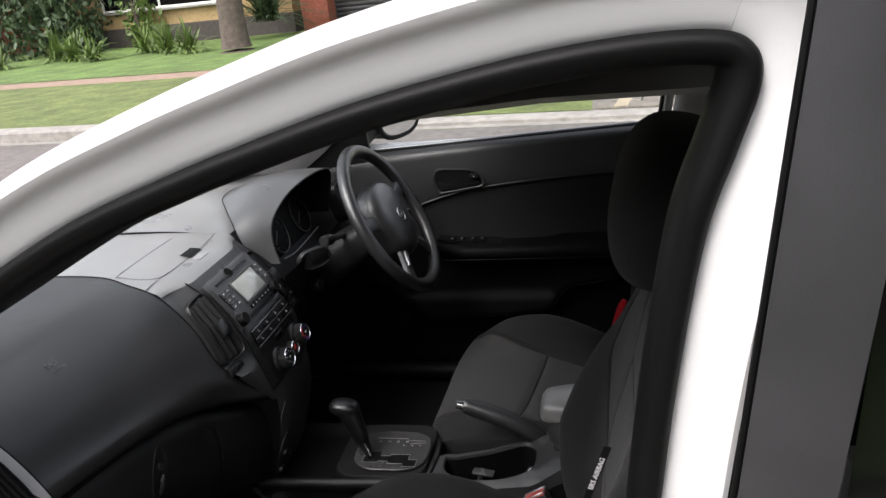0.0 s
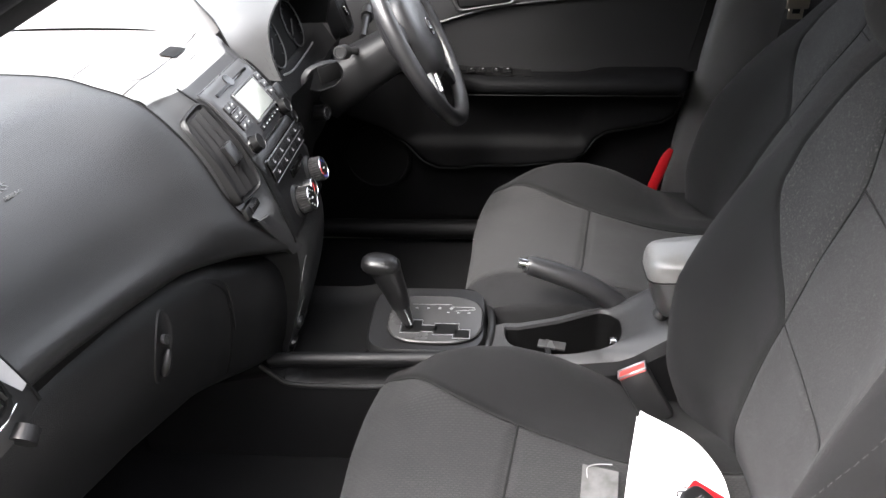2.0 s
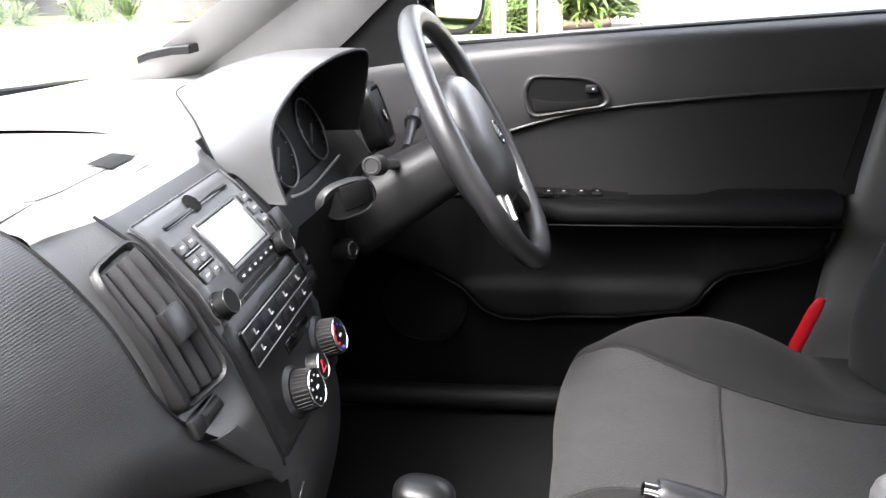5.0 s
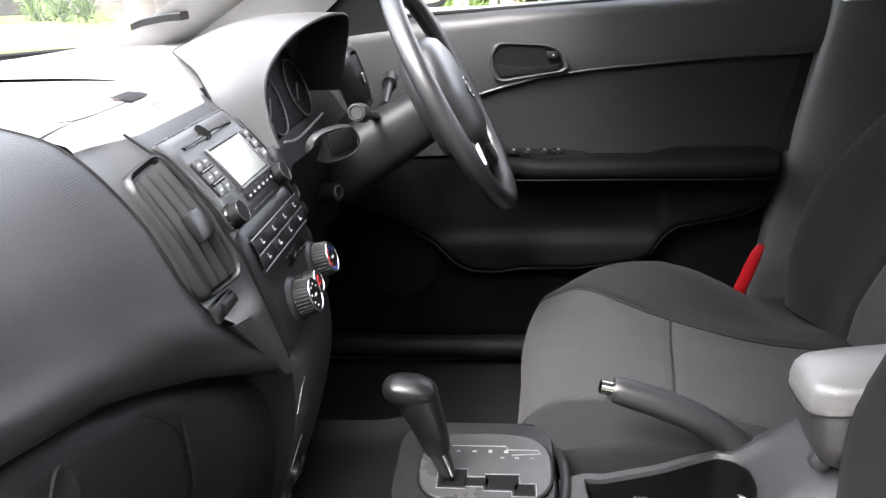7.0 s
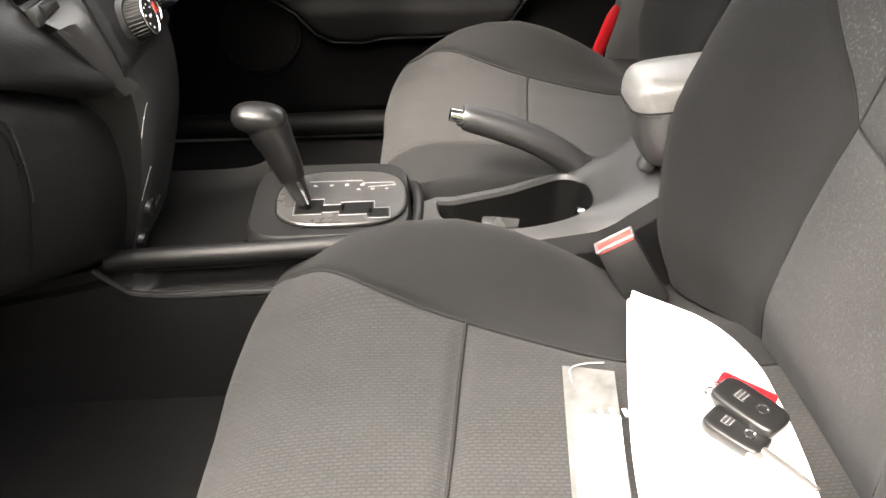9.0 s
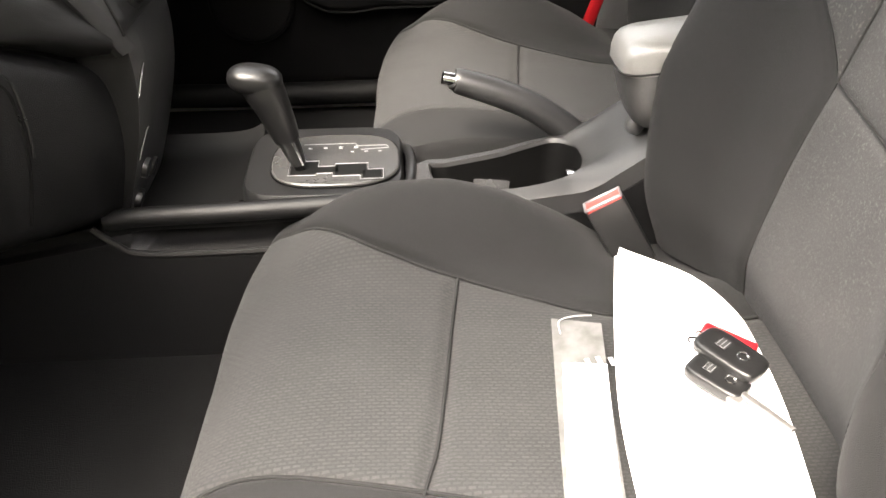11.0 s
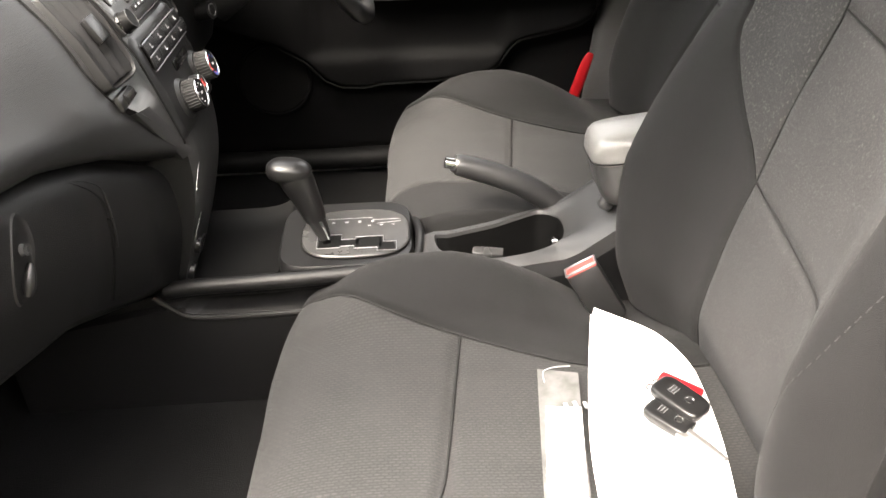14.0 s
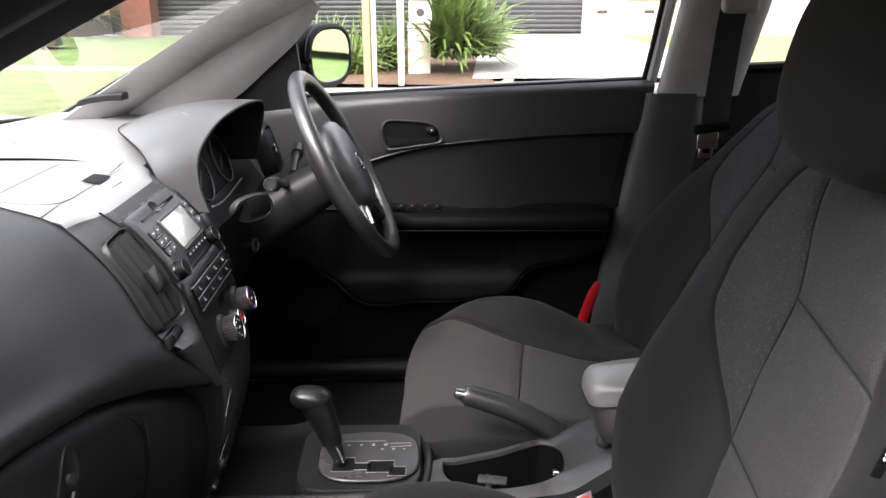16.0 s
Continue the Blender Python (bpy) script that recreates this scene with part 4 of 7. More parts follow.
tube(bm, [Vector(lower(0.755 - 0.060 * max(0.0, 1 - k / 7) ** 2.4, 0.078 + 0.40 * k / 30, 0.0008)) for k in range(31)], [0.0002 + 0.0013 * min(1, k / 8) for k in range(31)], 6)
part("joint_edge", bm, PLASTIC_S, glove)
# oval pull with its lock
gu, gv = 0.495, 0.30
GO = [(gu + 0.030 * math.cos(a) + 0.030 * math.sin(a), gv + 0.20 * math.sin(a) * -1) for a in [2 * math.pi * k / 36 for k in range(36)]]
bm = bmesh.new()
loft(bm, [[lower(gu + (a - gu) * k, gv + (b - gv) * k, o) for a, b in GO] for k, o in ((1.0, 0.0010), (0.97, 0.0034), (0.90, 0.0032), (0.84, 0.0020), (0.5, 0.0018))])
latch = part("latch", bm, GLOVE, glove, "black oval glovebox pull")
bm = bmesh.new()
tube(bm, [lower(gu + 0.004 - 0.026 * s, gv + 0.02 + 0.14 * s, 0.0065) for s in (0, 0.35, 0.7, 1.0)], [0.003, 0.006, 0.007, 0.004], 10, 12)
part("pull_tab", bm, PLASTIC_S, latch)
lk = Vector(lower(gu + 0.004, gv - 0.045, 0.004))
bm = bmesh.new()
cyl(bm, lk, lk + Vector((0.005, -0.001, 0.001)), 0.0075, 0.0065, 20)
lock = part("lock", bm, GATE, glove, "small dull key lock")
bm = bmesh.new()
box(bm, lk + Vector((0.0055, -0.001, 0.001)), (0.001, 0.002, 0.007), 0.0002, 1)
part("keyhole", bm, BLACK, lock)
bm = bmesh.new()
sheet(bm, lambda u, v: (-0.27 + shift(0.3) * 0.6 - 0.10 * v, 0.115 + 0.56 * u, 0.76 - 0.34 * v), 12, 12)
part("knee_panel", bm, PLASTIC, dash, "black driver knee panel")
bm = bmesh.new()
tube(bm, [Vector(lower(k / 20, 0.012, -0.004)) for k in range(21)], 0.006, 8)
part("shadow_joint", bm, BLACK, dash)

# dash end by the open door
V1 = [(-0.58, -0.600, 0.956), (-0.524, -0.600, 0.958), (-0.468, -0.602, 0.960), (-0.402, -0.604, 0.938), (-0.358, -0.602, 0.889), (-0.319, -0.600, 0.819), (-0.318, -0.598, 0.785)]
V2 = [(-0.54, -0.672, 0.918), (-0.485, -0.674, 0.921), (-0.440, -0.674, 0.921), (-0.402, -0.674, 0.899), (-0.372, -0.673, 0.851), (-0.340, -0.672, 0.788), (-0.338, -0.670, 0.76)]
V3 = [(-0.60, -0.703, 0.905), (-0.52, -0.705, 0.906), (-0.467, -0.705, 0.901), (-0.42, -0.705, 0.887), (-0.379, -0.705, 0.850), (-0.352, -0.705, 0.795), (-0.352, -0.703, 0.74)]


def strip(u, v, out=0.0):
    """The strip round the end vents: u down its length, v from the pad to the end cap."""
    a, b = Vector(cr(V1, u)), Vector(cr(V2, u))
    n = (Vector(cr(V1, min(1, u + 0.02))) - Vector(cr(V1, max(0, u - 0.02)))).cross(b - a).normalized()
    n = n if n.x > 0 else -n
    return a.lerp(b, v) + n * (out + 0.006 * math.sin(math.pi * v))


bm = bmesh.new()
sheet(bm, lambda u, v: strip(0.80 * u, v * float(np.interp(0.80 * u, [0, 0.38, 0.47, 0.60, 0.80], [1, 1, 0.92, 0.5, 0.12]))), 40, 8)
# dark satin strip; its bright reflection is put into the pale colour
es = part("end_vent", bm, mat("lit_vent_strip", (0.33, 0.33, 0.33), 0.36, metal=0.2, bump=0.2, bscale=800), dash, "satin strip, paled for its reflection, with the door side air vents")
bm = bmesh.new()
sheet(bm, lambda u, v: strip(0.30 + 0.57 * u, v, -0.0022), 30, 8)
part("strip_foot", bm, PLASTIC_S, es, "black satin foot of the strip")
bm = bmesh.new()
sheet(bm, lambda u, v: Vector(cr(V2, u)).lerp(Vector(cr(V3, u)), v) + Vector((-0.012 * math.sin(math.pi * v), 0, -0.008 * math.sin(math.pi * v))), 40, 6)
part("end_channel", bm, BLACK, dash)
for vv in (0.0, 1.0):
    bm = bmesh.new()
    tube(bm, [strip(0.87 * k / 30, vv, -0.001) for k in range(31)], 0.0018, 6)
    part("joint", bm, BLACK, es)
# demister


def dem(u, v, out):
    a, b = 0.165 + 0.195 * u, 0.188 + 0.115 * u
    return strip(a + (b - a) * v, 0.19 + 0.64 * v, out)


bm = bmesh.new()
sheet(bm, lambda u, v: dem(u, v, 0.0012 + 0.0012 * (0.03 < u < 0.97 and 0.03 < v < 0.97)), 16, 12)
dm = part("demister", bm, BLACK, es, "black side window demister grille")
for k in range(4):
    u0 = 0.16 + 0.22 * k
    bm = bmesh.new()
    tube(bm, [dem(min(1.0, u0 + 0.16), 0.06, 0.0045), dem(u0, 0.5, 0.005), dem(max(0.03, u0 - 0.14), 0.94, 0.0045)], 0.0009, 6)
    part("bar", bm, SILVER, dm)
# vent
bm = bmesh.new()
vl = []
for s_, o in ((1.0, 0.001), (1.0, 0.005), (0.93, 0.005), (0.9, -0.004)):
    vl.append([strip(0.61 + 0.19 * s_ * math.copysign(abs(math.cos(a)) ** 0.4, math.cos(a)), 0.565 + 0.34 * s_ * math.copysign(abs(math.sin(a)) ** 0.5, math.sin(a)), o) for a in [2 * math.pi * k / 40 for k in range(40)]])
loft(bm, vl)
sheet(bm, lambda u, v: strip(0.435 + 0.35 * u, 0.26 + 0.61 * v, 0.0018), 12, 8)
ev = part("vent_frame", bm, BLACK, es, "black oblong vent")
for k in range(5):
    bm = bmesh.new()
    v0 = 0.32 + 0.105 * k
    loft(bm, [[strip(0.445 + 0.33 * j / 12, v0 + dv, o) for dv, o in ((-0.03, 0.002), (0.02, 0.0075), (0.06, 0.004))] for j in range(13)])
    part("slat", bm, PLASTIC_S, ev)
bm = bmesh.new()
tube(bm, [strip(0.565, 0.675, 0.008), strip(0.60, 0.665, 0.010), strip(0.635, 0.675, 0.008)], [0.0015, 0.0028, 0.0015], 8, 8)
part("vent_tab", bm, CHROME, ev, "bright vent tab")
bm = bmesh.new()
tube(bm, [strip(0.80, 0.30, 0.004), strip(0.80, 0.55, 0.007), strip(0.80, 0.88, 0.004)], 0.0012, 8, 10)
part("bright_edge", bm, CHROME, ev, "bright lower vent edge")
bm = bmesh.new()
p = strip(0.885, 0.45, 0.0)
cyl(bm, p + Vector((0, -0.007, -0.004)), p + Vector((0, 0.007, 0.004)), 0.014, None, 20)
part("thumb_wheel", bm, PLASTIC_S, es)
bm = bmesh.new()
r0 = [Vector((p[0], -0.704, p[2])) for p in [cr(V3, k / 20) for k in range(21)]] + [Vector(q) for q in ((-0.37, -0.704, 0.66), (-0.44, -0.704, 0.56), (-0.62, -0.704, 0.50), (-0.80, -0.704, 0.60), (-0.80, -0.704, 0.85))]
c0 = Vector((-0.55, -0.708, 0.74))
loft(bm, [[p + Vector((0, 0.05, 0)) for p in r0], r0, [p.lerp(c0, 0.05) + Vector((0, -0.004, 0)) for p in r0], [p.lerp(c0, 0.25) + Vector((0, -0.004, 0)) for p in r0]])
endcap = part("end_cap", bm, BLACK, dash, "black rounded dash end cap")
# warning sticker on the end cap
SC = Vector((-0.472, -0.7105, 0.775))
bm = bmesh.new()
cyl(bm, SC, SC + Vector((0, -0.0008, 0)), 0.037, None, 40)
stk = part("sticker", bm, PLASTIC_S, endcap, "round black airbag warning sticker with a red ring")
bm = bmesh.new()
ring(bm, SC + Vector((0, -0.001, 0)), (0, 1, 0), 0.033, 0.005, 48, 8, flat=0.2)
part("red_border", bm, REDMARK, stk)
bm = bmesh.new()
box(bm, SC + Vector((0, -0.0018, 0)), (0.064, 0.001, 0.005), 0.0002, 1, pose(0, 0, 0, 0, 42, 0))
part("red_slash", bm, REDMARK, stk)
bm = bmesh.new()
box(bm, SC + Vector((-0.004, -0.0014, -0.008)), (0.030, 0.001, 0.008), 0.0003, 1, pose(0, 0, 0, 0, 8, 0))
box(bm, SC + Vector((-0.017, -0.0014, 0.004)), (0.007, 0.001, 0.022), 0.0003, 1, pose(0, 0, 0, 0, -15, 0))
part("seat_symbol", bm, BLACK, stk)
write("AIRBAG", 0.010, face_frame(SC + Vector((0, -0.0022, 0.0295)), (1, 0, 0), (0, 0, 1)), MARK, stk)

# driver's end vent
vm = face_frame((-0.213, 0.602, 0.930), (0, 1, 0), (-0.30, 0, 0.95))
bm = bmesh.new()
loft(bm, [[vm @ Vector((0.036 * s_ * math.copysign(abs(math.cos(a)) ** 0.5, math.cos(a)), 0.050 * s_ * math.copysign(abs(math.sin(a)) ** 0.5, math.sin(a)), o)) for a in [2 * math.pi * k / 36 for k in range(36)]] for s_, o in ((1.15, -0.03), (1.12, 0.004), (1.0, 0.007), (0.92, 0.002), (0.9, -0.012))])
dv = part("end_vent", bm, PLASTIC, dash, "black driver side end vent")
for k in range(5):
    bm = bmesh.new()
    box(bm, vm @ Vector((-0.022 + 0.011 * k, 0, 0.0)), (0.003, 0.085, 0.012), 0.001, 1, vm.to_3x3().to_4x4() @ pose(0, 0, 0, 0, 25, 0))
    part("slat", bm, PLASTIC_S, dv)
bm = bmesh.new()
box(bm, vm @ Vector((0.0, -0.004, 0.008)), (0.006, 0.022, 0.008), 0.002, 2, vm.to_3x3().to_4x4())
part("vent_tab", bm, CHROME, dv)
write("SRS", 0.016, face_frame(Vector(pad(0.555, 0.372)) + Vector((0.0, 0, 0.0006)), (0.25, 1, 0), (-0.80, 0, 0.55)), HOODSKIN, dash, "faint embossed airbag lettering")
write("AIRBAG", 0.008, face_frame(Vector(pad(0.555, 0.392)) + Vector((0.0, 0, 0.0006)), (0.25, 1, 0), (-0.80, 0, 0.55)), HOODSKIN, dash, "faint embossed airbag lettering")


# centre vents
def centre_vent(sgn):
    yc = sgn * 0.134

    def fr(u, v, out):
        z = 0.956 - 0.124 * v
        half = 0.0275 + 0.003 * v
        y_ = yc + sgn * 0.017 * v + (2 * u - 1) * half
        return on_face(y_, z, out - 0.001 - 0.026 * min(1.0, max(0.0, (abs(y_) - 0.088) / 0.075))).translation
    bm = bmesh.new()
    n = 36
    lo = []
    for s, out in ((1.13, -0.008), (1.11, 0.006), (1.06, 0.0115), (1.0, 0.0125), (0.95, 0.0095), (0.92, 0.0)):
        loop = []
        for k in range(n):
            a = 2 * math.pi * k / n
            uu = 0.5 + 0.5 * s * math.copysign(abs(math.cos(a)) ** 0.35, math.cos(a))
            vv = 0.5 + 0.5 * (1 + (s - 1) * 0.45) * math.copysign(abs(math.sin(a)) ** 0.25, math.sin(a))
            loop.append(fr(uu, vv, out))
        lo.append(loop)
    loft(bm, lo, caps=False)
    vf = part("centre_vent", bm, SHROUD, dash, "black centre air vent with long vanes")
    bm = bmesh.new()
    sheet(bm, lambda u, v: fr(0.04 + 0.92 * u, 0.03 + 0.94 * v, 0.0022), 4, 16)
    part("vent_well", bm, BLACK, vf)
    for k in range(4):
        bm = bmesh.new()
        c = 0.14 + 0.24 * k
        loft(bm, [[fr(c + du, 0.04 + 0.92 * j / 16, o) for du, o in ((-0.085, 0.002), (-0.07, 0.0060), (0.035, 0.0105), (0.052, 0.0095), (0.058, 0.002))] for j in range(17)])
        part("vane", bm, PLASTIC, vf)
    bm = bmesh.new()
    box(bm, on_face(yc + sgn * 0.006, 0.893, -0.004).translation, (0.032, 0.030, 0.009), 0.002, 2, on_face(yc, 0.893).to_3x3().to_4x4() @ pose(0, 0, 0, 0, 0, 90))
    part("vent_tab", bm, PLASTIC_S, vf)
    # thumb wheel block below
    bm = bmesh.new()
    box(bm, on_face(yc + sgn * 0.022, 0.815, -0.019).translation, (0.056, 0.020, 0.008), 0.003, 2, on_face(yc, 0.806).to_3x3().to_4x4())
    blk = part("wheel_block", bm, PLASTIC_S, vf)
    bm = bmesh.new()
    p = on_face(yc + sgn * 0.018, 0.815, -0.020)
    cyl(bm, p @ Vector((-0.016, 0, 0)), p @ Vector((0.016, 0, 0)), 0.009, None, 24)
    part("thumb_wheel", bm, PLASTIC, blk, "ribbed vent thumb wheel")
    for k in range(9):
        bm = bmesh.new()
        box(bm, p @ Vector((-0.014 + 0.0035 * k, 0, 0.0088)), (0.0012, 0.009, 0.0016), 0.0003, 1, p.to_3x3().to_4x4())
        part("rib", bm, PLASTIC_S, blk)


centre_vent(-1)
centre_vent(1)

# ---- radio and climate panel ----
radio = thing("car_radio", (-0.26, 0, 0.90), "built-in car radio with sky glare painted on its screen, set in the centre stack", "car radio")


def key(name, y, z, w, h, d, material, parent, out=0.004, bev=0.0015, label=""):
    bm = bmesh.new()
    p = on_face(y, z, out)
    box(bm, p.translation, (w, h, d), bev, 2, p.to_3x3().to_4x4())
    return part(name, bm, material, parent, label)


def skin_panel(name, y0, y1, z0, z1, out, material, parent, label=""):
    bm = bmesh.new()
    sheet(bm, lambda u, v: on_face(y0 + (y1 - y0) * u, z0 + (z1 - z0) * v, out - 0.004 * (max(0, abs(2 * u - 1) - 0.95) / 0.05) ** 2 - 0.003 * (max(0, abs(2 * v - 1) - 0.93) / 0.07) ** 2).translation, 24, 24)
    return part(name, bm, material, parent, label)


fas = skin_panel("fascia", -0.100, 0.108, 0.868, 0.962, 0.006, SATIN, radio, "dark satin radio fascia")
# pale bead added to draw the highlight round the fascia's edge
bm = bmesh.new()
fr_pts = [on_face(y, z, 0.0045).translation for y, z in [(-0.099 + 0.206 * k / 12, 0.961) for k in range(13)] + [(0.107, 0.961 - 0.092 * k / 12) for k in range(1, 13)] + [(0.107 - 0.206 * k / 12, 0.869) for k in range(1, 13)] + [(-0.099, 0.869 + 0.092 * k / 12) for k in range(1, 13)]]
tube(bm, fr_pts, 0.0011, 6)
part("fascia_highlight", bm, GATE, radio, "pale satin bead standing in for the fascia's edge highlight")
key("disc_slot", 0.005, 0.9485, 0.150, 0.006, 0.004, GLOSS, radio, 0.006)
bm = bmesh.new()
p = on_face(0.0, 0.9515, 0.0065)
cyl(bm, p.translation, p @ Vector((0, 0, 0.002)), 0.011, None, 24)
part("finger_notch", bm, GLOSS, radio)
scr = key("screen", 0.020, 0.915, 0.098, 0.052, 0.004, LCD_GLARE, radio, 0.007, 0.002, "lcd screen, greyed by a painted sky reflection")
bm = bmesh.new()
p = on_face(0.020, 0.915, 0.0065)
for c, s in (((0, 0.0285), (0.104, 0.004)), ((0, -0.0285), (0.104, 0.004)), ((-0.051, 0), (0.004, 0.060)), ((0.051, 0), (0.004, 0.060))):
    box(bm, p @ Vector((c[0], c[1], 0)), (s[0], s[1], 0.006), 0.001, 1, p.to_3x3().to_4x4())
part("screen_frame", bm, SATIN, radio)
key("button_plate", -0.065, 0.9175, 0.041, 0.044, 0.003, BLACK, radio, 0.0062, 0.001)
for i in range(2):
    for j in range(3):
        k = key("button", -0.0745 + 0.019 * i, 0.931 - 0.0135 * j, 0.0182, 0.0128, 0.003, SATIN, radio, 0.0078, 0.0008)
        key("mark", -0.0745 + 0.019 * i, 0.931 - 0.0135 * j, 0.006, 0.0018, 0.0006, MARK, k, 0.0092, 0.0001)
    key("chrome_line", -0.065, 0.9245 - 0.0135 * i, 0.030, 0.0012, 0.001, SILVER, radio, 0.0094, 0.0002)
for j in range(3):
    k = key("button", 0.090, 0.932 - 0.013 * j, 0.020, 0.0122, 0.003, SATIN, radio, 0.0078, 0.0008)
    key("mark", 0.090, 0.932 - 0.013 * j, 0.007, 0.0018, 0.0006, MARK, k, 0.0092, 0.0001)
for j in range(6):
    k = key("preset_button", -0.022 + 0.0165 * j, 0.883, 0.0155, 0.009, 0.003, PLASTIC, radio, 0.0075, 0.0006)
    key("mark", -0.022 + 0.0165 * j, 0.883, 0.005, 0.0022, 0.0006, MARK, k, 0.0090, 0.0001)
for y in (-0.086, 0.083):
    p = on_face(y, 0.879, 0.006)
    bm = bmesh.new()
    cyl(bm, p.translation, p @ Vector((0, 0, 0.003)), 0.0150, 0.0145, 32)
    kb = part("knob_collar", bm, GLOSS, radio)
    bm = bmesh.new()
    cyl(bm, p @ Vector((0, 0, 0.002)), p @ Vector((0, 0, 0.0145)), 0.0135, 0.0128, 32)
    kn = part("knob", bm, BLACK, radio, "black rotary knob")
    bm = bmesh.new()
    ring(bm, p @ Vector((0, 0, 0.0145)), p.to_3x3() @ Vector((0, 0, 1)), 0.0124, 0.0005, 32, 8)
    part("chrome_ring", bm, GATE, kn, "chrome knob ring")
    key("mark", y, 0.870, 0.016, 0.0016, 0.0006, DIM, radio, 0.0068, 0.0001)

climate = thing("climate_controls", (-0.2, 0, 0.80), "black climate control panel with chrome-ringed dials", "climate control")
cf = skin_panel("panel", -0.100, 0.105, 0.725, 0.864, 0.004, PLASTIC_S, climate, "black satin climate panel")
skin_panel("key_field", -0.088, 0.098, 0.816, 0.852, 0.007, GLOSS, climate, "gloss black key field")
for j in range(2):
    for i in range(4):
        k = key("button", -0.0645 + 0.0455 * i, 0.8425 - 0.0165 * j, 0.0448, 0.0155, 0.002, PLASTIC, climate, 0.008, 0.0006)
        key("mark", -0.065 + 0.0455 * i, 0.8435 - 0.0165 * j, 0.003, 0.0055, 0.0006, DIM, k, 0.0091, 0.0001)
        key("mark", -0.062 + 0.0455 * i, 0.8405 - 0.0165 * j, 0.007, 0.0016, 0.0006, MARK, k, 0.0091, 0.0001)
key("silver_line", 0.004, 0.8508, 0.182, 0.0016, 0.001, SILVER, climate, 0.0092, 0.0002)
key("silver_line", 0.004, 0.8343, 0.182, 0.0016, 0.001, SILVER, climate, 0.0092, 0.0002)
key("silver_line", 0.004, 0.8165, 0.182, 0.0014, 0.001, SILVER, climate, 0.0086, 0.0002)
key("clock_window", 0.024, 0.799, 0.075, 0.014, 0.003, GLOSS, climate, 0.005, 0.001)
for y, z, hot in ((-0.034, 0.760, False), (0.072, 0.767, True)):
    p = on_face(y, z, 0.003)
    nrm = p.to_3x3() @ Vector((0, 0, 1))
    bm = bmesh.new()
    cyl(bm, p.translation, p @ Vector((0, 0, 0.006)), 0.030, 0.025, 36)
    part("dial_base", bm, PLASTIC_S, climate)
    bm = bmesh.new()
    cyl(bm, p @ Vector((0, 0, 0.004)), p @ Vector((0, 0, 0.026)), 0.0225, 0.0205, 36)
    dl = part("dial", bm, BLACK, climate, "black rotary dial")
    for k in range(30):
        a = 2 * math.pi * k / 30
        bm = bmesh.new()
        tube(bm, [p @ Vector((0.0225 * math.cos(a), 0.0225 * math.sin(a), 0.007)), p @ Vector((0.0210 * math.cos(a), 0.0210 * math.sin(a), 0.024))], 0.0007, 5)
        part("grip_rib", bm, PLASTIC, dl)
    bm = bmesh.new()
    ring(bm, p @ Vector((0, 0, 0.026)), nrm, 0.0198, 0.0009, 40, 8)
    part("chrome_ring", bm, CHROME, dl, "chrome dial ring")
    if hot:
        for a0, arc in ((0.35, REDMARK), (2.2, BLUEMARK)):
            bm = bmesh.new()
            ring(bm, p @ Vector((0, 0, 0.0262)), nrm, 0.0155, 0.0016, 20, 8, a0, 1.6, 0.25)
            part("colour_arc", bm, arc, dl)
    for k in range(6):
        a = 0.6 + k * 0.75
        bm = bmesh.new()
        box(bm, p @ Vector((0.013 * math.cos(a), 0.013 * math.sin(a), 0.0264)), (0.0032, 0.0020, 0.0006), 0.0001, 1, p.to_3x3().to_4x4())
        part("mark", bm, MARK if not hot else (BLUEMARK if k < 3 else REDMARK), dl)
    bm = bmesh.new()
    box(bm, p @ Vector((0, 0, 0.0266)), (0.007, 0.003, 0.0006), 0.0001, 1, p.to_3x3().to_4x4())
    part("mark", bm, MARK, dl)
p = on_face(0.022, 0.757, 0.004)
bm = bmesh.new()
cyl(bm, p.translation, p @ Vector((0, 0, 0.014)), 0.0165, 0.0150, 32)
hz = part("hazard_button", bm, PLASTIC_S, climate, "black hazard button with a red triangle")
bm = bmesh.new()
ring(bm, p @ Vector((0, 0, 0.014)), p.to_3x3() @ Vector((0, 0, 1)), 0.0145, 0.0011, 32, 8)
part("chrome_ring", bm, CHROME, hz)
bm = bmesh.new()
tri_pts = [p @ Vector((0.0075 * math.cos(a), 0.0075 * math.sin(a), 0.0146)) for a in (math.pi / 2, math.pi * 7 / 6, math.pi * 11 / 6)]
tube(bm, tri_pts + [tri_pts[0]], 0.0010, 6)
part("red_triangle", bm, REDMARK, hz)
# joints and sockets low on the stack
for z, w in ((0.668, 0.035), (0.588, 0.035)):
    bm = bmesh.new()
    tube(bm, [on_face(-0.108 + w * k / 8, z + 0.012 - 0.028 * (1 - k / 8) ** 1.5, 0.0008).translation for k in range(9)], 0.0008, 6)
    part("drawer_joint", bm, HOODSKIN, dash)
for y, z in ((-0.064, 0.540), (-0.072, 0.500), (-0.020, 0.520)):
    p = on_face(y, z, -0.012)
    bm = bmesh.new()
    cyl(bm, p.translation, p @ Vector((0, 0, 0.016)), 0.0145, 0.0135, 24)
    so_ = part("power_socket", bm, PLASTIC_S, dash, "black 12 volt socket with cap")
    bm = bmesh.new()
    ring(bm, p @ Vector((0, 0, 0.0155)), p.to_3x3() @ Vector((0, 0, 1)), 0.0125, 0.0014, 28, 8)
    part("rim", bm, PLASTIC_S, so_)

# ---- instrument hood ----
HC = 0.392


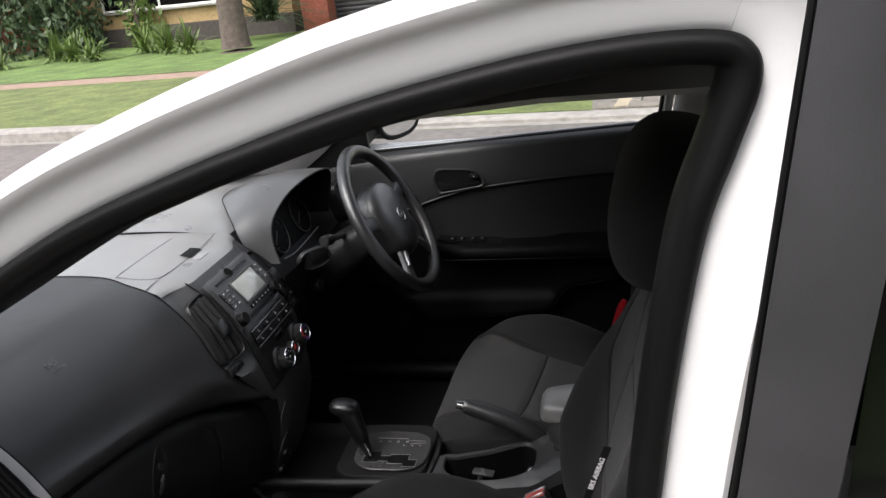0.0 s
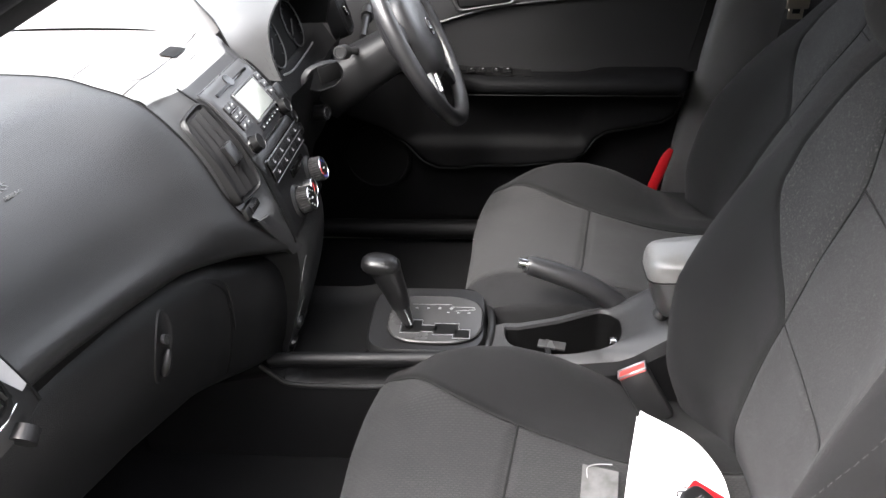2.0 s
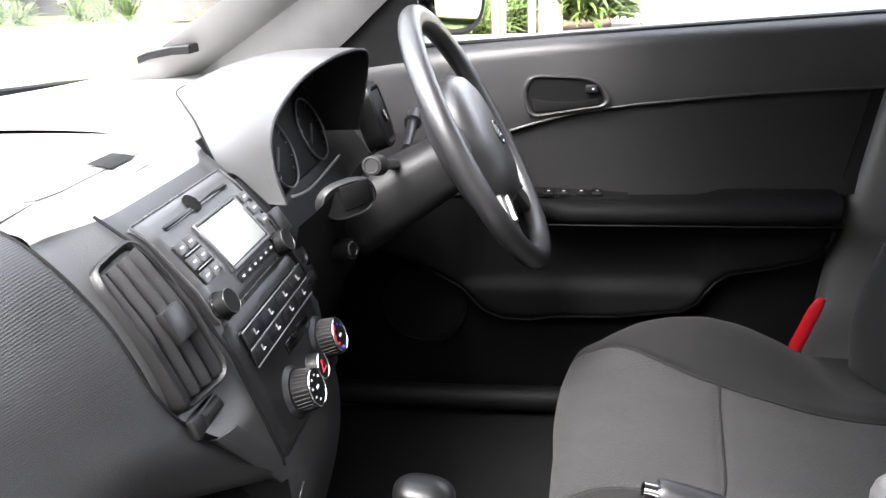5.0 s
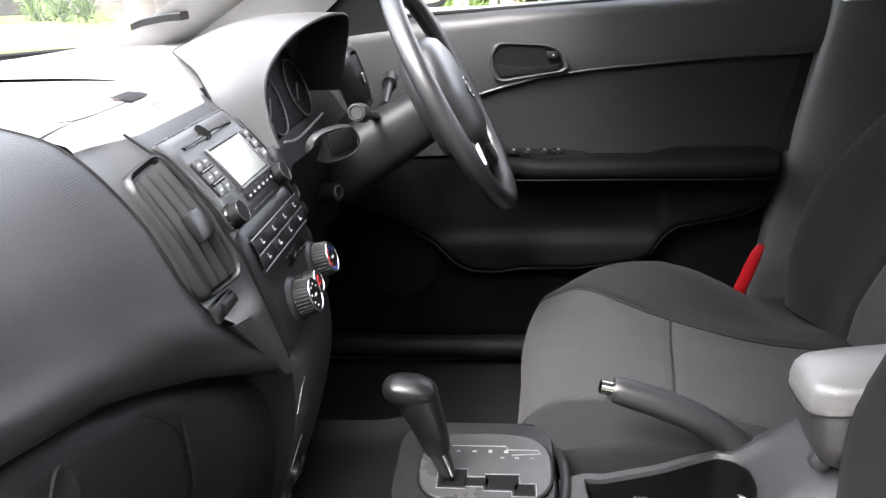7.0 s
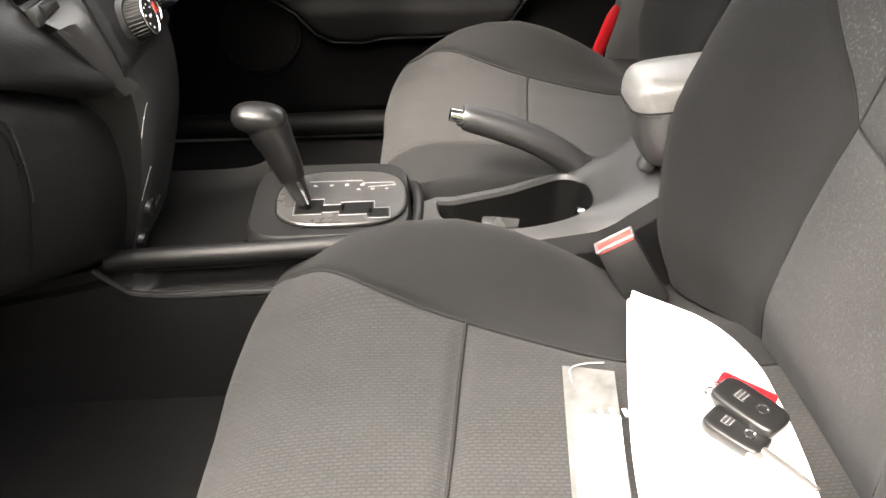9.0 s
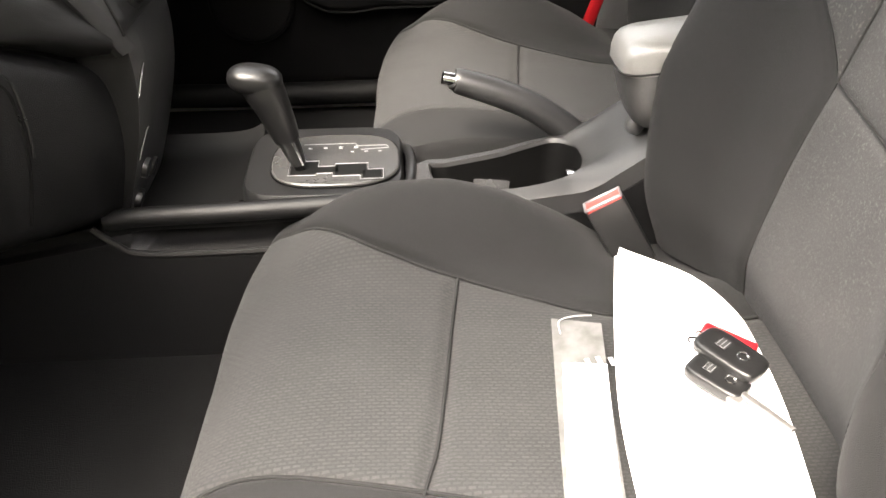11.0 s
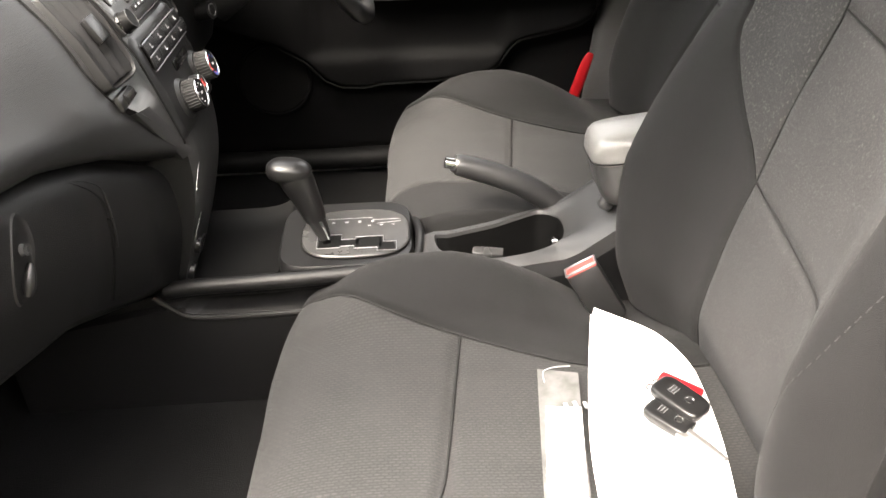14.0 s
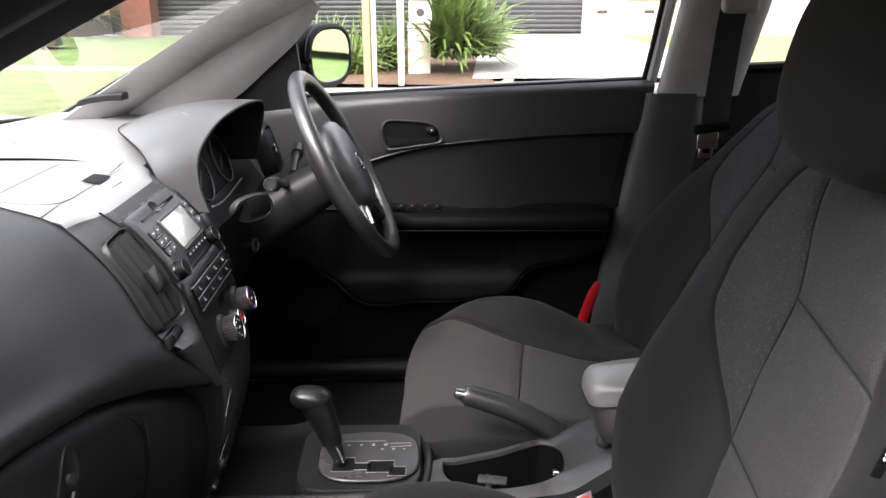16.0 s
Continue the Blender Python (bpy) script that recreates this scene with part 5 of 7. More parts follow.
HE = [(-0.262, 0.222, 0.885), (-0.280, 0.236, 0.935), (-0.284, 0.266, 0.985), (-0.268, 0.34, 1.026), (-0.240, 0.41, 1.049), (-0.213, 0.468, 1.056), (-0.205, 0.505, 1.045), (-0.215, 0.525, 1.0), (-0.235, 0.53, 0.92)]
HF = [(-0.32, 0.195, 0.90), (-0.345, 0.198, 0.962), (-0.378, 0.238, 0.995), (-0.430, 0.32, 1.004), (-0.475, 0.40, 1.008), (-0.485, 0.48, 1.008), (-0.47, 0.54, 1.002), (-0.47, 0.575, 0.98), (-0.42, 0.58, 0.92)]


def hood(u, v, inset=0.0):
    """v = 0 at the driver's edge, 1 far forward; u round the arch."""
    e, f = Vector(cr(HE, u)), Vector(cr(HF, u))
    p = e.lerp(f, v) + Vector((0, 0, 0.022 * math.sin(math.pi * v) * math.sin(math.pi * min(1, max(0, (u - 0.1) / 0.8)))))
    return p


def lining(u, v):
    e = Vector(cr(HE, u))
    c = Vector((e.x, 0.385, 0.94))
    return e.lerp(c, 0.03 + 0.10 * v) + Vector((-0.085 * v, 0, 0))


bm = bmesh.new()
sheet(bm, lambda u, v: hood(u, 0.16 + 0.84 * v), 40, 16)
hd = part("instrument_hood", bm, HOODSKIN, dash, "dark grey arched instrument hood")
bm = bmesh.new()
sheet(bm, lining, 40, 8)
part("hood_lining", bm, BLACK, hd)
bm = bmesh.new()
sheet(bm, lambda u, v: hood(u, 0.16 * v) + Vector((0, 0, 0.0004)), 40, 5)
part("hood_rim", bm, HOODSKIN, hd, "dark rolled rim of the hood")
bm = bmesh.new()
tube(bm, [Vector(cr(HE, k / 40)).lerp(Vector((-0.24, 0.385, 0.94)), 0.015) for k in range(41)], 0.0026, 8)
part("hood_lip", bm, PLASTIC, hd)
bm = bmesh.new()
tube(bm, [Vector(cr(HF, k / 40)) + Vector((0, 0, 0.0)) for k in range(28)], 0.0014, 6)
part("hood_joint", bm, BLACK, hd)
cluster = thing("instrument_cluster", (-0.33, HC, 0.85), "black instrument cluster with silver-edged dials under the hood", "instrument cluster")
cm = face_frame((-0.302, HC - 0.005, 0.945), (0, 1, 0), (-0.35, 0, 0.94))
bm = bmesh.new()
box(bm, cm.translation, (0.25, 0.125, 0.006), 0.003, 1, cm.to_3x3().to_4x4())
part("cluster_plate", bm, BLACK, cluster)
for y in (-0.085, 0.075):
    bm = bmesh.new()
    ring(bm, cm @ Vector((y, -0.012, 0.006)), cm.to_3x3() @ Vector((0, 0, 1)), 0.050, 0.0018, 48, 8)
    rg = part("dial_ring", bm, DIAL_SHADED, cluster, "silver dial ring in painted shade")
    for k in range(11):
        a = math.radians(225 - 27 * k)
        bm = bmesh.new()
        tube(bm, [cm @ Vector((y + 0.038 * math.cos(a), -0.012 + 0.038 * math.sin(a), 0.005)), cm @ Vector((y + 0.044 * math.cos(a), -0.012 + 0.044 * math.sin(a), 0.005))], 0.0009, 5)
        part("tick", bm, DIAL_SHADED, rg)
    bm = bmesh.new()
    tube(bm, [cm @ Vector((y, -0.004, 0.008)), cm @ Vector((y - 0.035, -0.03, 0.008))], 0.0016, 6)
    part("needle", bm, DIAL_SHADED, rg)
bm = bmesh.new()
tube(bm, [(-0.262, 0.250, 0.889), (-0.262, 0.30, 0.880), (-0.262, 0.36, 0.878), (-0.262, 0.50, 0.884)], 0.0022, 6, 20)
part("silver_edge", bm, SILVER, cluster, "silver lower edge line")

# ---- steering column and wheel ----
WC, WN = Vector((-0.026, 0.425, 0.928)), Vector((0.888, 0, 0.460)).normalized()
WU = Vector((-0.460, 0, 0.888)).normalized()
wm = face_frame(WC, (0, 1, 0), WU)
wheel = thing("steering_wheel", tuple(WC), "black four-spoke steering wheel on its column", "steering wheel")
bm = bmesh.new()
ring(bm, WC, WN, 0.196, 0.0175, 72, 16, flat=0.92)
part("rim", bm, LEATHER, wheel, "black grained wheel rim", 60)
bm = bmesh.new()
hubl = []
for s, d in ((0.0, 0.027), (0.35, 0.0265), (0.7, 0.023), (0.9, 0.015), (1.0, 0.0), (1.0, -0.03), (0.85, -0.05)):
    hubl.append([wm @ Vector((0.102 * max(s, 0.02) * math.copysign(abs(math.cos(a)) ** 0.72, math.cos(a)) * (1 - 0.12 * (math.sin(a) < 0)), 0.103 * max(s, 0.02) * math.copysign(abs(math.sin(a)) ** 0.8, math.sin(a)) - 0.004, d)) for a in [2 * math.pi * k / 36 for k in range(36)]])
loft(bm, hubl)
hub = part("hub", bm, HUBSKIN, wheel, "black airbag hub", 60)
for a0, r0, nm in ((168, 0.175, ""), (12, 0.175, ""), (235, 0.175, "silver"), (305, 0.175, "silver")):
    a = math.radians(a0)
    d = Vector((math.cos(a), math.sin(a), 0))
    t = Vector((-d.y, d.x, 0))
    bm = bmesh.new()
    loft(bm, [[wm @ (d * r + t * w * c + Vector((0, 0, zz + 0.006 * s))) for c, s in ((-1, -1), (-1, 0.6), (-0.6, 1), (0.6, 1), (1, 0.6), (1, -1))] for r, w, zz in ((0.055, 0.026, -0.004), (0.09, 0.020, -0.004), (0.14, 0.017, -0.004), (0.188, 0.020, -0.002))])
    part("spoke", bm, HUBSKIN, wheel)
for a0 in (228, 312):
    a = math.radians(a0)
    d = Vector((math.cos(a), math.sin(a), 0))
    t = Vector((-d.y, d.x, 0))
    bm = bmesh.new()
    loft(bm, [[wm @ (d * r + t * (w * c + 0.012 * (1 if a0 < 270 else -1)) + Vector((0, 0, 0.004 + 0.003 * s))) for c, s in ((-1, -1), (-1, 1), (1, 1), (1, -1))] for r, w in ((0.075, 0.005), (0.11, 0.006), (0.145, 0.004))])
    part("spoke_insert", bm, SILVER, wheel, "silver spoke insert")
bm = bmesh.new()
ring(bm, wm @ Vector((0, -0.006, 0.0285)), WN, 0.0175, 0.0022, 40, 8, flat=0.7)
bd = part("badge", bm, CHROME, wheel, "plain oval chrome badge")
bm = bmesh.new()
for c in ((-0.006, 0), (0.006, 0)):
    box(bm, wm @ Vector((c[0], -0.006, 0.0282)), (0.004, 0.024, 0.003), 0.001, 1, wm.to_3x3().to_4x4() @ pose(0, 0, 0, 0, 0, -14))
box(bm, wm @ Vector((0, -0.006, 0.0282)), (0.012, 0.004, 0.003), 0.001, 1, wm.to_3x3().to_4x4() @ pose(0, 0, 0, 0, 0, 14))
part("badge_bar", bm, CHROME, wheel)
bm = bmesh.new()
rings = []
for k in range(9):
    s = k / 8
    c = WC - WN * (0.05 + 0.17 * s) + Vector((0, 0, -0.012 - 0.01 * s))
    w, h = 0.056 + 0.02 * s, 0.044 + 0.014 * s
    rings.append([c + Vector((0, 1, 0)) * w * math.copysign(abs(math.cos(a)) ** 0.6, math.cos(a)) + WU * h * math.copysign(abs(math.sin(a)) ** 0.6, math.sin(a)) for a in [2 * math.pi * i / 28 for i in range(28)]])
loft(bm, rings)
part("column_shroud", bm, PLASTIC, wheel, "black steering column shroud")
for sgn in (-1, 1):
    base = WC - WN * 0.135 + Vector((0, sgn * 0.05, 0.035))
    tip = base + Vector((-0.006, sgn * 0.125, 0.030))
    bm = bmesh.new()
    tube(bm, [base, base.lerp(tip, 0.3), base.lerp(tip, 0.75)], [0.008, 0.007, 0.009], 12)
    st = part("stalk", bm, PLASTIC_S, wheel, "black control stalk")
    bm = bmesh.new()
    cyl(bm, base.lerp(tip, 0.72), tip, 0.0145, 0.0130, 24)
    part("stalk_knob", bm, PLASTIC_S, st)
    bm = bmesh.new()
    ring(bm, tip, (tip - base), 0.010, 0.0016, 28, 8)
    part("stalk_ring", bm, PLASTIC, st)
# key barrel and its surround on the dash
bm = bmesh.new()
kbm = face_frame((-0.190, 0.268, 0.879), (0.75, 0.66, 0.12), (-0.15, 0, 1))
loft(bm, [[kbm @ Vector((0.042 * s * math.copysign(abs(math.cos(a)) ** 0.7, math.cos(a)), 0.025 * s * math.sin(a), d)) for a in [2 * math.pi * i / 28 for i in range(28)]] for s, d in ((1.10, -0.010), (1.0, 0.0), (0.93, 0.0015), (0.88, -0.001))])
sp_ = part("switch_panel", bm, GLOVE, dash, "dark oval switch surround")
bm = bmesh.new()
box(bm, kbm @ Vector((0.012, 0.004, 0.0)), (0.046, 0.034, 0.006), 0.006, 2, kbm.to_3x3().to_4x4())
part("stalk_slot", bm, BLACK, sp_)
bm = bmesh.new()
loft(bm, [[(-0.200 - 0.05 * s - 0.04 * abs((y - 0.39) / 0.25) ** 3, y, 0.90 - 0.20 * s - 0.03 * abs((y - 0.39) / 0.25) ** 2) for y in [0.165 + 0.46 * k / 16 for k in range(17)]] for s in (0, 0.25, 0.5, 0.75, 1.0)], closed=False)
part("column_panel", bm, PLASTIC, dash, "black dash panel round the steering column")
bm = bmesh.new()
cyl(bm, (-0.225, 0.300, 0.795), (-0.196, 0.288, 0.801), 0.016, 0.0150, 24)
ig = part("key_barrel", bm, BLACK, wheel, "ignition barrel with a bright ring")
bm = bmesh.new()
ring(bm, (-0.196, 0.288, 0.801), (0.9, -0.3, 0.2), 0.0100, 0.0014, 28, 8)
part("barrel_ring", bm, GATE, ig)

# black corner piece at the foot of the windscreen
bm = bmesh.new()
loft(bm, [[(x, y + w * 0.020, z + h) for w, h in ((-1, -0.006), (-1, 0.006), (-0.7, 0.009), (0.7, 0.009), (1, 0.006), (1, -0.006))] for x, y, z in ((-0.625, 0.598, 1.034), (-0.60, 0.591, 1.042), (-0.55, 0.578, 1.050), (-0.515, 0.566, 1.052))])
cg = part("corner_grille", bm, PLASTIC_S, dash, "black corner piece at the windscreen's foot")
bm = bmesh.new()
tube(bm, [(-0.615, 0.576, 1.042), (-0.56, 0.563, 1.053), (-0.515, 0.551, 1.056)], 0.002, 6)
part("edge", bm, RUBBER, cg)

# ---- centre console ----
console = thing("centre_console", (0.15, 0, 0.26), "dark grey centre console with cup holders and side pocket", "console")


def stadium(n, x0, x1, y0, y1, p=2.6, sh=0.0):
    cx, cy, rx, ry = (x0 + x1) / 2, (y0 + y1) / 2, (x1 - x0) / 2, (y1 - y0) / 2
    out = []
    for k in range(n):
        a = 2 * math.pi * k / n
        c, s = math.cos(a), math.sin(a)
        out.append((cx + rx * math.copysign(abs(c) ** (2 / p), c), cy + ry * math.copysign(abs(s) ** (2 / p), s) + sh * c))
    return out


def top_z(x):
    return float(np.interp(x, [-0.26, -0.09, 0.12, 0.16, 0.26, 0.36, 0.42, 0.47, 0.60], [0.500, 0.502, 0.514, 0.510, 0.512, 0.524, 0.566, 0.602, 0.61]))


# side walls
for sgn in (-1, 1):
    bm = bmesh.new()

    def wall(u, v):
        x = -0.50 + 1.12 * u
        zt = top_z(x) - 0.012 - 0.02 * max(0, (-0.24 - x) / 0.1)
        z = 0.24 + (zt - 0.24) * v
        y = 0.128 - 0.012 * (v > 0.93)
        if sgn > 0:
            y -= (0.122 - float(np.interp(x, [0.13, 0.18, 0.25, 0.33, 0.40, 0.47], [-0.018, -0.024, -0.004, 0.024, 0.036, 0.036]))) * min(1.0, max(0.0, (x - 0.10) / 0.05)) * v ** 0.4
        if sgn < 0:
            lip = 0.452 + 0.035 * max(0, 1 - (x + 0.24) / 0.05)
            inside = 1 / (1 + math.exp(-(z - lip) / 0.0025)) * max(0.0, min(1.0, (0.22 - x) / 0.03)) * max(0.0, min(1.0, (x + 0.235) / 0.02))
            y -= 0.045 * inside * (1 / (1 + math.exp((z - (zt - 0.018)) / 0.002)))
        return (x, sgn * y, z)
    sheet(bm, wall, 80, 60)
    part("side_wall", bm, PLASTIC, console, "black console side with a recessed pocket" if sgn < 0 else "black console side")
    if sgn > 0:
        continue
    bm = bmesh.new()
    tube(bm, [(-0.245, sgn * 0.118, 0.494 - 0.012 * (sgn > 0)), (-0.20, sgn * 0.120, 0.500), (-0.08, sgn * 0.120, 0.503), (0.10, sgn * 0.120, 0.510), (0.20, sgn * 0.118, 0.512)], 0.0125, 12, 24)
    part("side_rail", bm, PLASTIC, console, "black satin console edge rail")
bm = bmesh.new()
tube(bm, [(-0.262, -0.126, 0.489), (-0.235, -0.129, 0.466), (-0.205, -0.130, 0.452), (-0.1, -0.130, 0.450), (0.10, -0.130, 0.455), (0.22, -0.130, 0.46)], 0.0045, 8, 30)
part("pocket_lip", bm, PLASTIC_S, console, "grey pocket lip")
# front tray
bm = bmesh.new()
sheet(bm, lambda u, v: (-0.245 + 0.17 * v, (2 * u - 1) * 0.115, 0.480 + 0.022 * abs(2 * u - 1) ** 8 + 0.015 * v ** 8), 20, 10)
# near-black colour carries the tray's shade
part("front_tray", bm, BLACK, console, "front tray, blackened for the shade under the stack")
# gate plate
bm = bmesh.new()
PL = stadium(48, -0.085, 0.128, -0.108, 0.098, 5)
loft(bm, [[(x, y, 0.490) for x, y in PL], [(0.02 + (x - 0.02) * 0.99, y * 0.99, 0.508) for x, y in PL], [(0.02 + (x - 0.02) * 0.96, y * 0.96, 0.5135) for x, y in PL]])
part("gate_surround", bm, PLASTIC_S, console, "black satin gear surround")
bm = bmesh.new()
PL2 = stadium(48, -0.050, 0.122, -0.088, 0.062, 3.0)
loft(bm, [[(x, y, 0.511) for x, y in PL2], [(x, y, 0.516) for x, y in PL2], [(0.038 + (x - 0.038) * 0.97, -0.013 + (y + 0.013) * 0.97, 0.5185) for x, y in PL2]])
gp = part("gate_plate", bm, GATE, console, "grey gear gate plate with stepped slot")
bm = bmesh.new()
ring_pts = [Vector((x, y, 0.5155)) for x, y in PL2]
tube(bm, ring_pts + [ring_pts[0]], 0.0016, 6)
part("plate_joint", bm, BLACK, gp)
# stepped slot
for x0, x1, y0, y1 in ((-0.022, 0.014, -0.060, -0.024), (0.010, 0.042, -0.056, -0.040), (0.036, 0.078, -0.064, -0.034), (0.072, 0.098, -0.074, -0.052)):
    bm = bmesh.new()
    box(bm, ((x0 + x1) / 2, (y0 + y1) / 2, 0.5180), (x1 - x0, y1 - y0, 0.004), 0.001, 1)
    part("slot", bm, BLACK, gp)
slot_edge = [(-0.024, -0.022), (0.014, -0.022), (0.014, -0.038), (0.036, -0.038), (0.036, -0.032), (0.080, -0.032), (0.080, -0.050), (0.100, -0.050), (0.100, -0.076), (0.070, -0.076), (0.070, -0.066), (0.034, -0.066), (0.034, -0.058), (0.012, -0.058), (0.012, -0.062), (-0.024, -0.062), (-0.024, -0.022)]
bm = bmesh.new()
tube(bm, [Vector((x, y, 0.5195)) for x, y in slot_edge], 0.0006, 6)
part("slot_edge", bm, SILVER, gp, "bright slot edge")
bm = bmesh.new()
tube(bm, [Vector((x, y, 0.5190)) for x, y in ((-0.01, 0.030), (0.062, 0.030), (0.064, 0.022), (0.105, 0.022), (0.108, 0.014), (0.070, 0.010))], 0.0004, 6)
part("label_line", bm, DIM, gp)
for k, ch in enumerate("PRND"):
    write(ch, 0.008, pose(0.000 + 0.021 * k, 0.018, 0.5188, 0, 0, 90), DIM, gp, name="gear_letter")
for k, ch in enumerate("321"):
    write(ch, 0.007, pose(0.058 + 0.019 * k, 0.004, 0.5188, 0, 0, 90), DIM, gp, name="gear_letter")
# ring behind the gate
bm = bmesh.new()
tube(bm, [(0.124, -0.10, 0.492), (0.134, -0.07, 0.507), (0.138, -0.02, 0.511), (0.134, 0.03, 0.507), (0.124, 0.06, 0.492)], 0.007, 10, 24)
part("rear_hoop", bm, PLASTIC_S, console)
# cup holder deck with its long opening
bm = bmesh.new()
NN = 64
CO = stadium(NN, 0.160, 0.366, -0.110, 0.024, 2.8)
OUT = []
for k in range(NN):
    a = 2 * math.pi * k / NN
    c, s = math.cos(a), math.sin(a)
    m_ = max(abs(c), abs(s))
    OUT.append((0.30 + 0.17 * c / m_, -0.046 + 0.082 * s / m_))


def neck(x):
    """The driver side edge of the slim console neck."""
    return float(np.interp(x, [0.13, 0.18, 0.25, 0.33, 0.40, 0.47], [-0.018, -0.024, -0.004, 0.024, 0.036, 0.036]))


OUT = [(x, min(y, neck(x))) for x, y in OUT]
CO = [(x, min(y, neck(x) - 0.011)) for x, y in CO]


def deck_z(x, y):
    return top_z(x) + 0.006 - 0.012 * (abs(y + 0.046) / 0.082) ** 6 - 0.016 * max(0.0, min(1.0, (0.160 - x) / 0.03)) ** 1.5


mid = [((a[0] * 0.4 + b[0] * 0.6), (a[1] * 0.4 + b[1] * 0.6)) for a, b in zip(OUT, CO)]
loft(bm, [[(x, y, deck_z(x, y) - 0.03) for x, y in OUT], [(x, y, deck_z(x, y)) for x, y in OUT], [(x, y, deck_z(x, y)) for x, y in mid], [(x, y, deck_z(x, y)) for x, y in CO], [(0.2665 + (x - 0.2665) * 0.97, -0.05 + (y + 0.05) * 0.95, deck_z(x, y) - 0.006) for x, y in CO]], caps=False)
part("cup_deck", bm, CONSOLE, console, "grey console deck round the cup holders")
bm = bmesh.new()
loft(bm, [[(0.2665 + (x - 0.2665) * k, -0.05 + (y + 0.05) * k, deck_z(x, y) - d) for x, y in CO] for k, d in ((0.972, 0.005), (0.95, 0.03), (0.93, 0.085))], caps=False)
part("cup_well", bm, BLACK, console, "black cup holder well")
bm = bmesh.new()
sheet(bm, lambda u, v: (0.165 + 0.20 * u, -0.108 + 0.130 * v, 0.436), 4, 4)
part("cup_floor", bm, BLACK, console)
bm = bmesh.new()
box(bm, (0.238, -0.062, 0.480), (0.010, 0.080, 0.010), 0.004, 2)
part("cup_divider", bm, PLASTIC_S, console, "black cup holder divider")
bm = bmesh.new()
box(bm, (0.352, -0.055, 0.500), (0.018, 0.022, 0.018), 0.004)
part("cup_clip", bm, CHROME, console)
bm = bmesh.new()
box(bm, (0.245, -0.044, 0.486), (0.050, 0.020, 0.006), 0.002, 2, pose(0, 0, 0, 8, 0, -12))
part("cup_spring", bm, GATE, console, "satin metal cup holder spring plate")
# hump under the arm rest
bm = bmesh.new()
sheet(bm, lambda u, v: (0.455 + 0.165 * v, -0.126 + 0.162 * u, 0.598 + 0.016 * v - 0.02 * abs(2 * u - 1) ** 6), 14, 10, -0.02)
part("rear_deck", bm, CONSOLE, console, "grey rising console deck")
bm = bmesh.new()
box(bm, (0.54, -0.045, 0.43), (0.17, 0.155, 0.34), 0.02)
part("rear_body", bm, PLASTIC, console)

armrest = thing("arm_rest_box", (0.50, -0.05, 0.60), "grey vinyl padded arm rest box on the console", "arm rest")


def rest_ring(n, z, fx, fy, slope, p=5, soft=0.0):
    """One level of the arm rest: it hangs from its rear end, slim and rounded."""
    return [(x, y, z + slope * (x - 0.39) + soft * noise.noise(Vector((x * 30, y * 30, z * 30)))) for x, y in [(0.65 + (a - 0.65) * fx, -0.081 + (b + 0.081) * fy) for a, b in stadium(n, 0.384, 0.65, -0.132, -0.030, p)]]


bm = bmesh.new()
loft(bm, [rest_ring(44, z, fx, fy, k) for z, fx, fy, k in ((0.594, 0.87, 0.74, 0.0), (0.600, 0.905, 0.84, 0.0), (0.622, 0.945, 0.92, 0.04), (0.645, 0.97, 0.95, 0.10), (0.663, 0.985, 0.97, 0.14))])
part("bin", bm, VINYL_SHADED, armrest, "vinyl arm rest bin in painted shade, tapered below", 60)
bm = bmesh.new()
loft(bm, [rest_ring(48, z, fx, fy, k, 5, 0.002) for z, fx, fy, k in ((0.662, 0.985, 0.97, 0.14), (0.668, 1.0, 1.0, 0.14), (0.682, 1.0, 1.0, 0.11), (0.692, 0.99, 0.97, 0.10), (0.698, 0.975, 0.90, 0.10), (0.702, 0.95, 0.78, 0.10), (0.704, 0.85, 0.3, 0.10))])
part("lid", bm, VINYL_LIT, armrest, "vinyl lid, paled for the light on its top", 60)
bm = bmesh.new()
sp = [Vector(p) for p in rest_ring(48, 0.666, 1.0, 1.0, 0.14)]
tube(bm, sp + [sp[0]], 0.0012, 6)
part("lid_seam", bm, THREAD, armrest)
bm = bmesh.new()
box(bm, (0.418, -0.088, 0.590), (0.022, 0.022, 0.026), 0.008, 3, pose(0, 0, 0, 0, 25, 0))
part("hinge_leg", bm, CONSOLE, armrest)

# gear lever
gear = thing("gear_lever", (-0.008, -0.045, 0.515), "black automatic gear lever with chrome collar", "gear lever")
bm = bmesh.new()
tube(bm, [(-0.006, -0.044, 0.505), (-0.012, -0.044, 0.535)], 0.007, 12)
part("shaft", bm, BLACK, gear)
bm = bmesh.new()
tube(bm, [(-0.010, -0.044, 0.528), (-0.016, -0.044, 0.548), (-0.022, -0.044, 0.566)], [0.0095, 0.0125, 0.0140], 18)
part("collar", bm, PLASTIC_S, gear, "black lever collar with chrome edges")
for dy in (-0.011, 0.011):
    bm = bmesh.new()
    tube(bm, [(-0.004, -0.044 + dy * 0.75, 0.530), (-0.009, -0.044 + dy, 0.550), (-0.014, -0.044 + dy * 1.1, 0.564)], 0.0022, 8)
    part("collar_strip", bm, CHROME, gear, "chrome collar edge")
bm = bmesh.new()
tube(bm, [(-0.021, -0.044, 0.563), (-0.027, -0.043, 0.583), (-0.034, -0.041, 0.604), (-0.041, -0.039, 0.622), (-0.046, -0.038, 0.636)], [0.0150, 0.0180, 0.0205, 0.0232, 0.0235], 22, 28, flat=1.1)
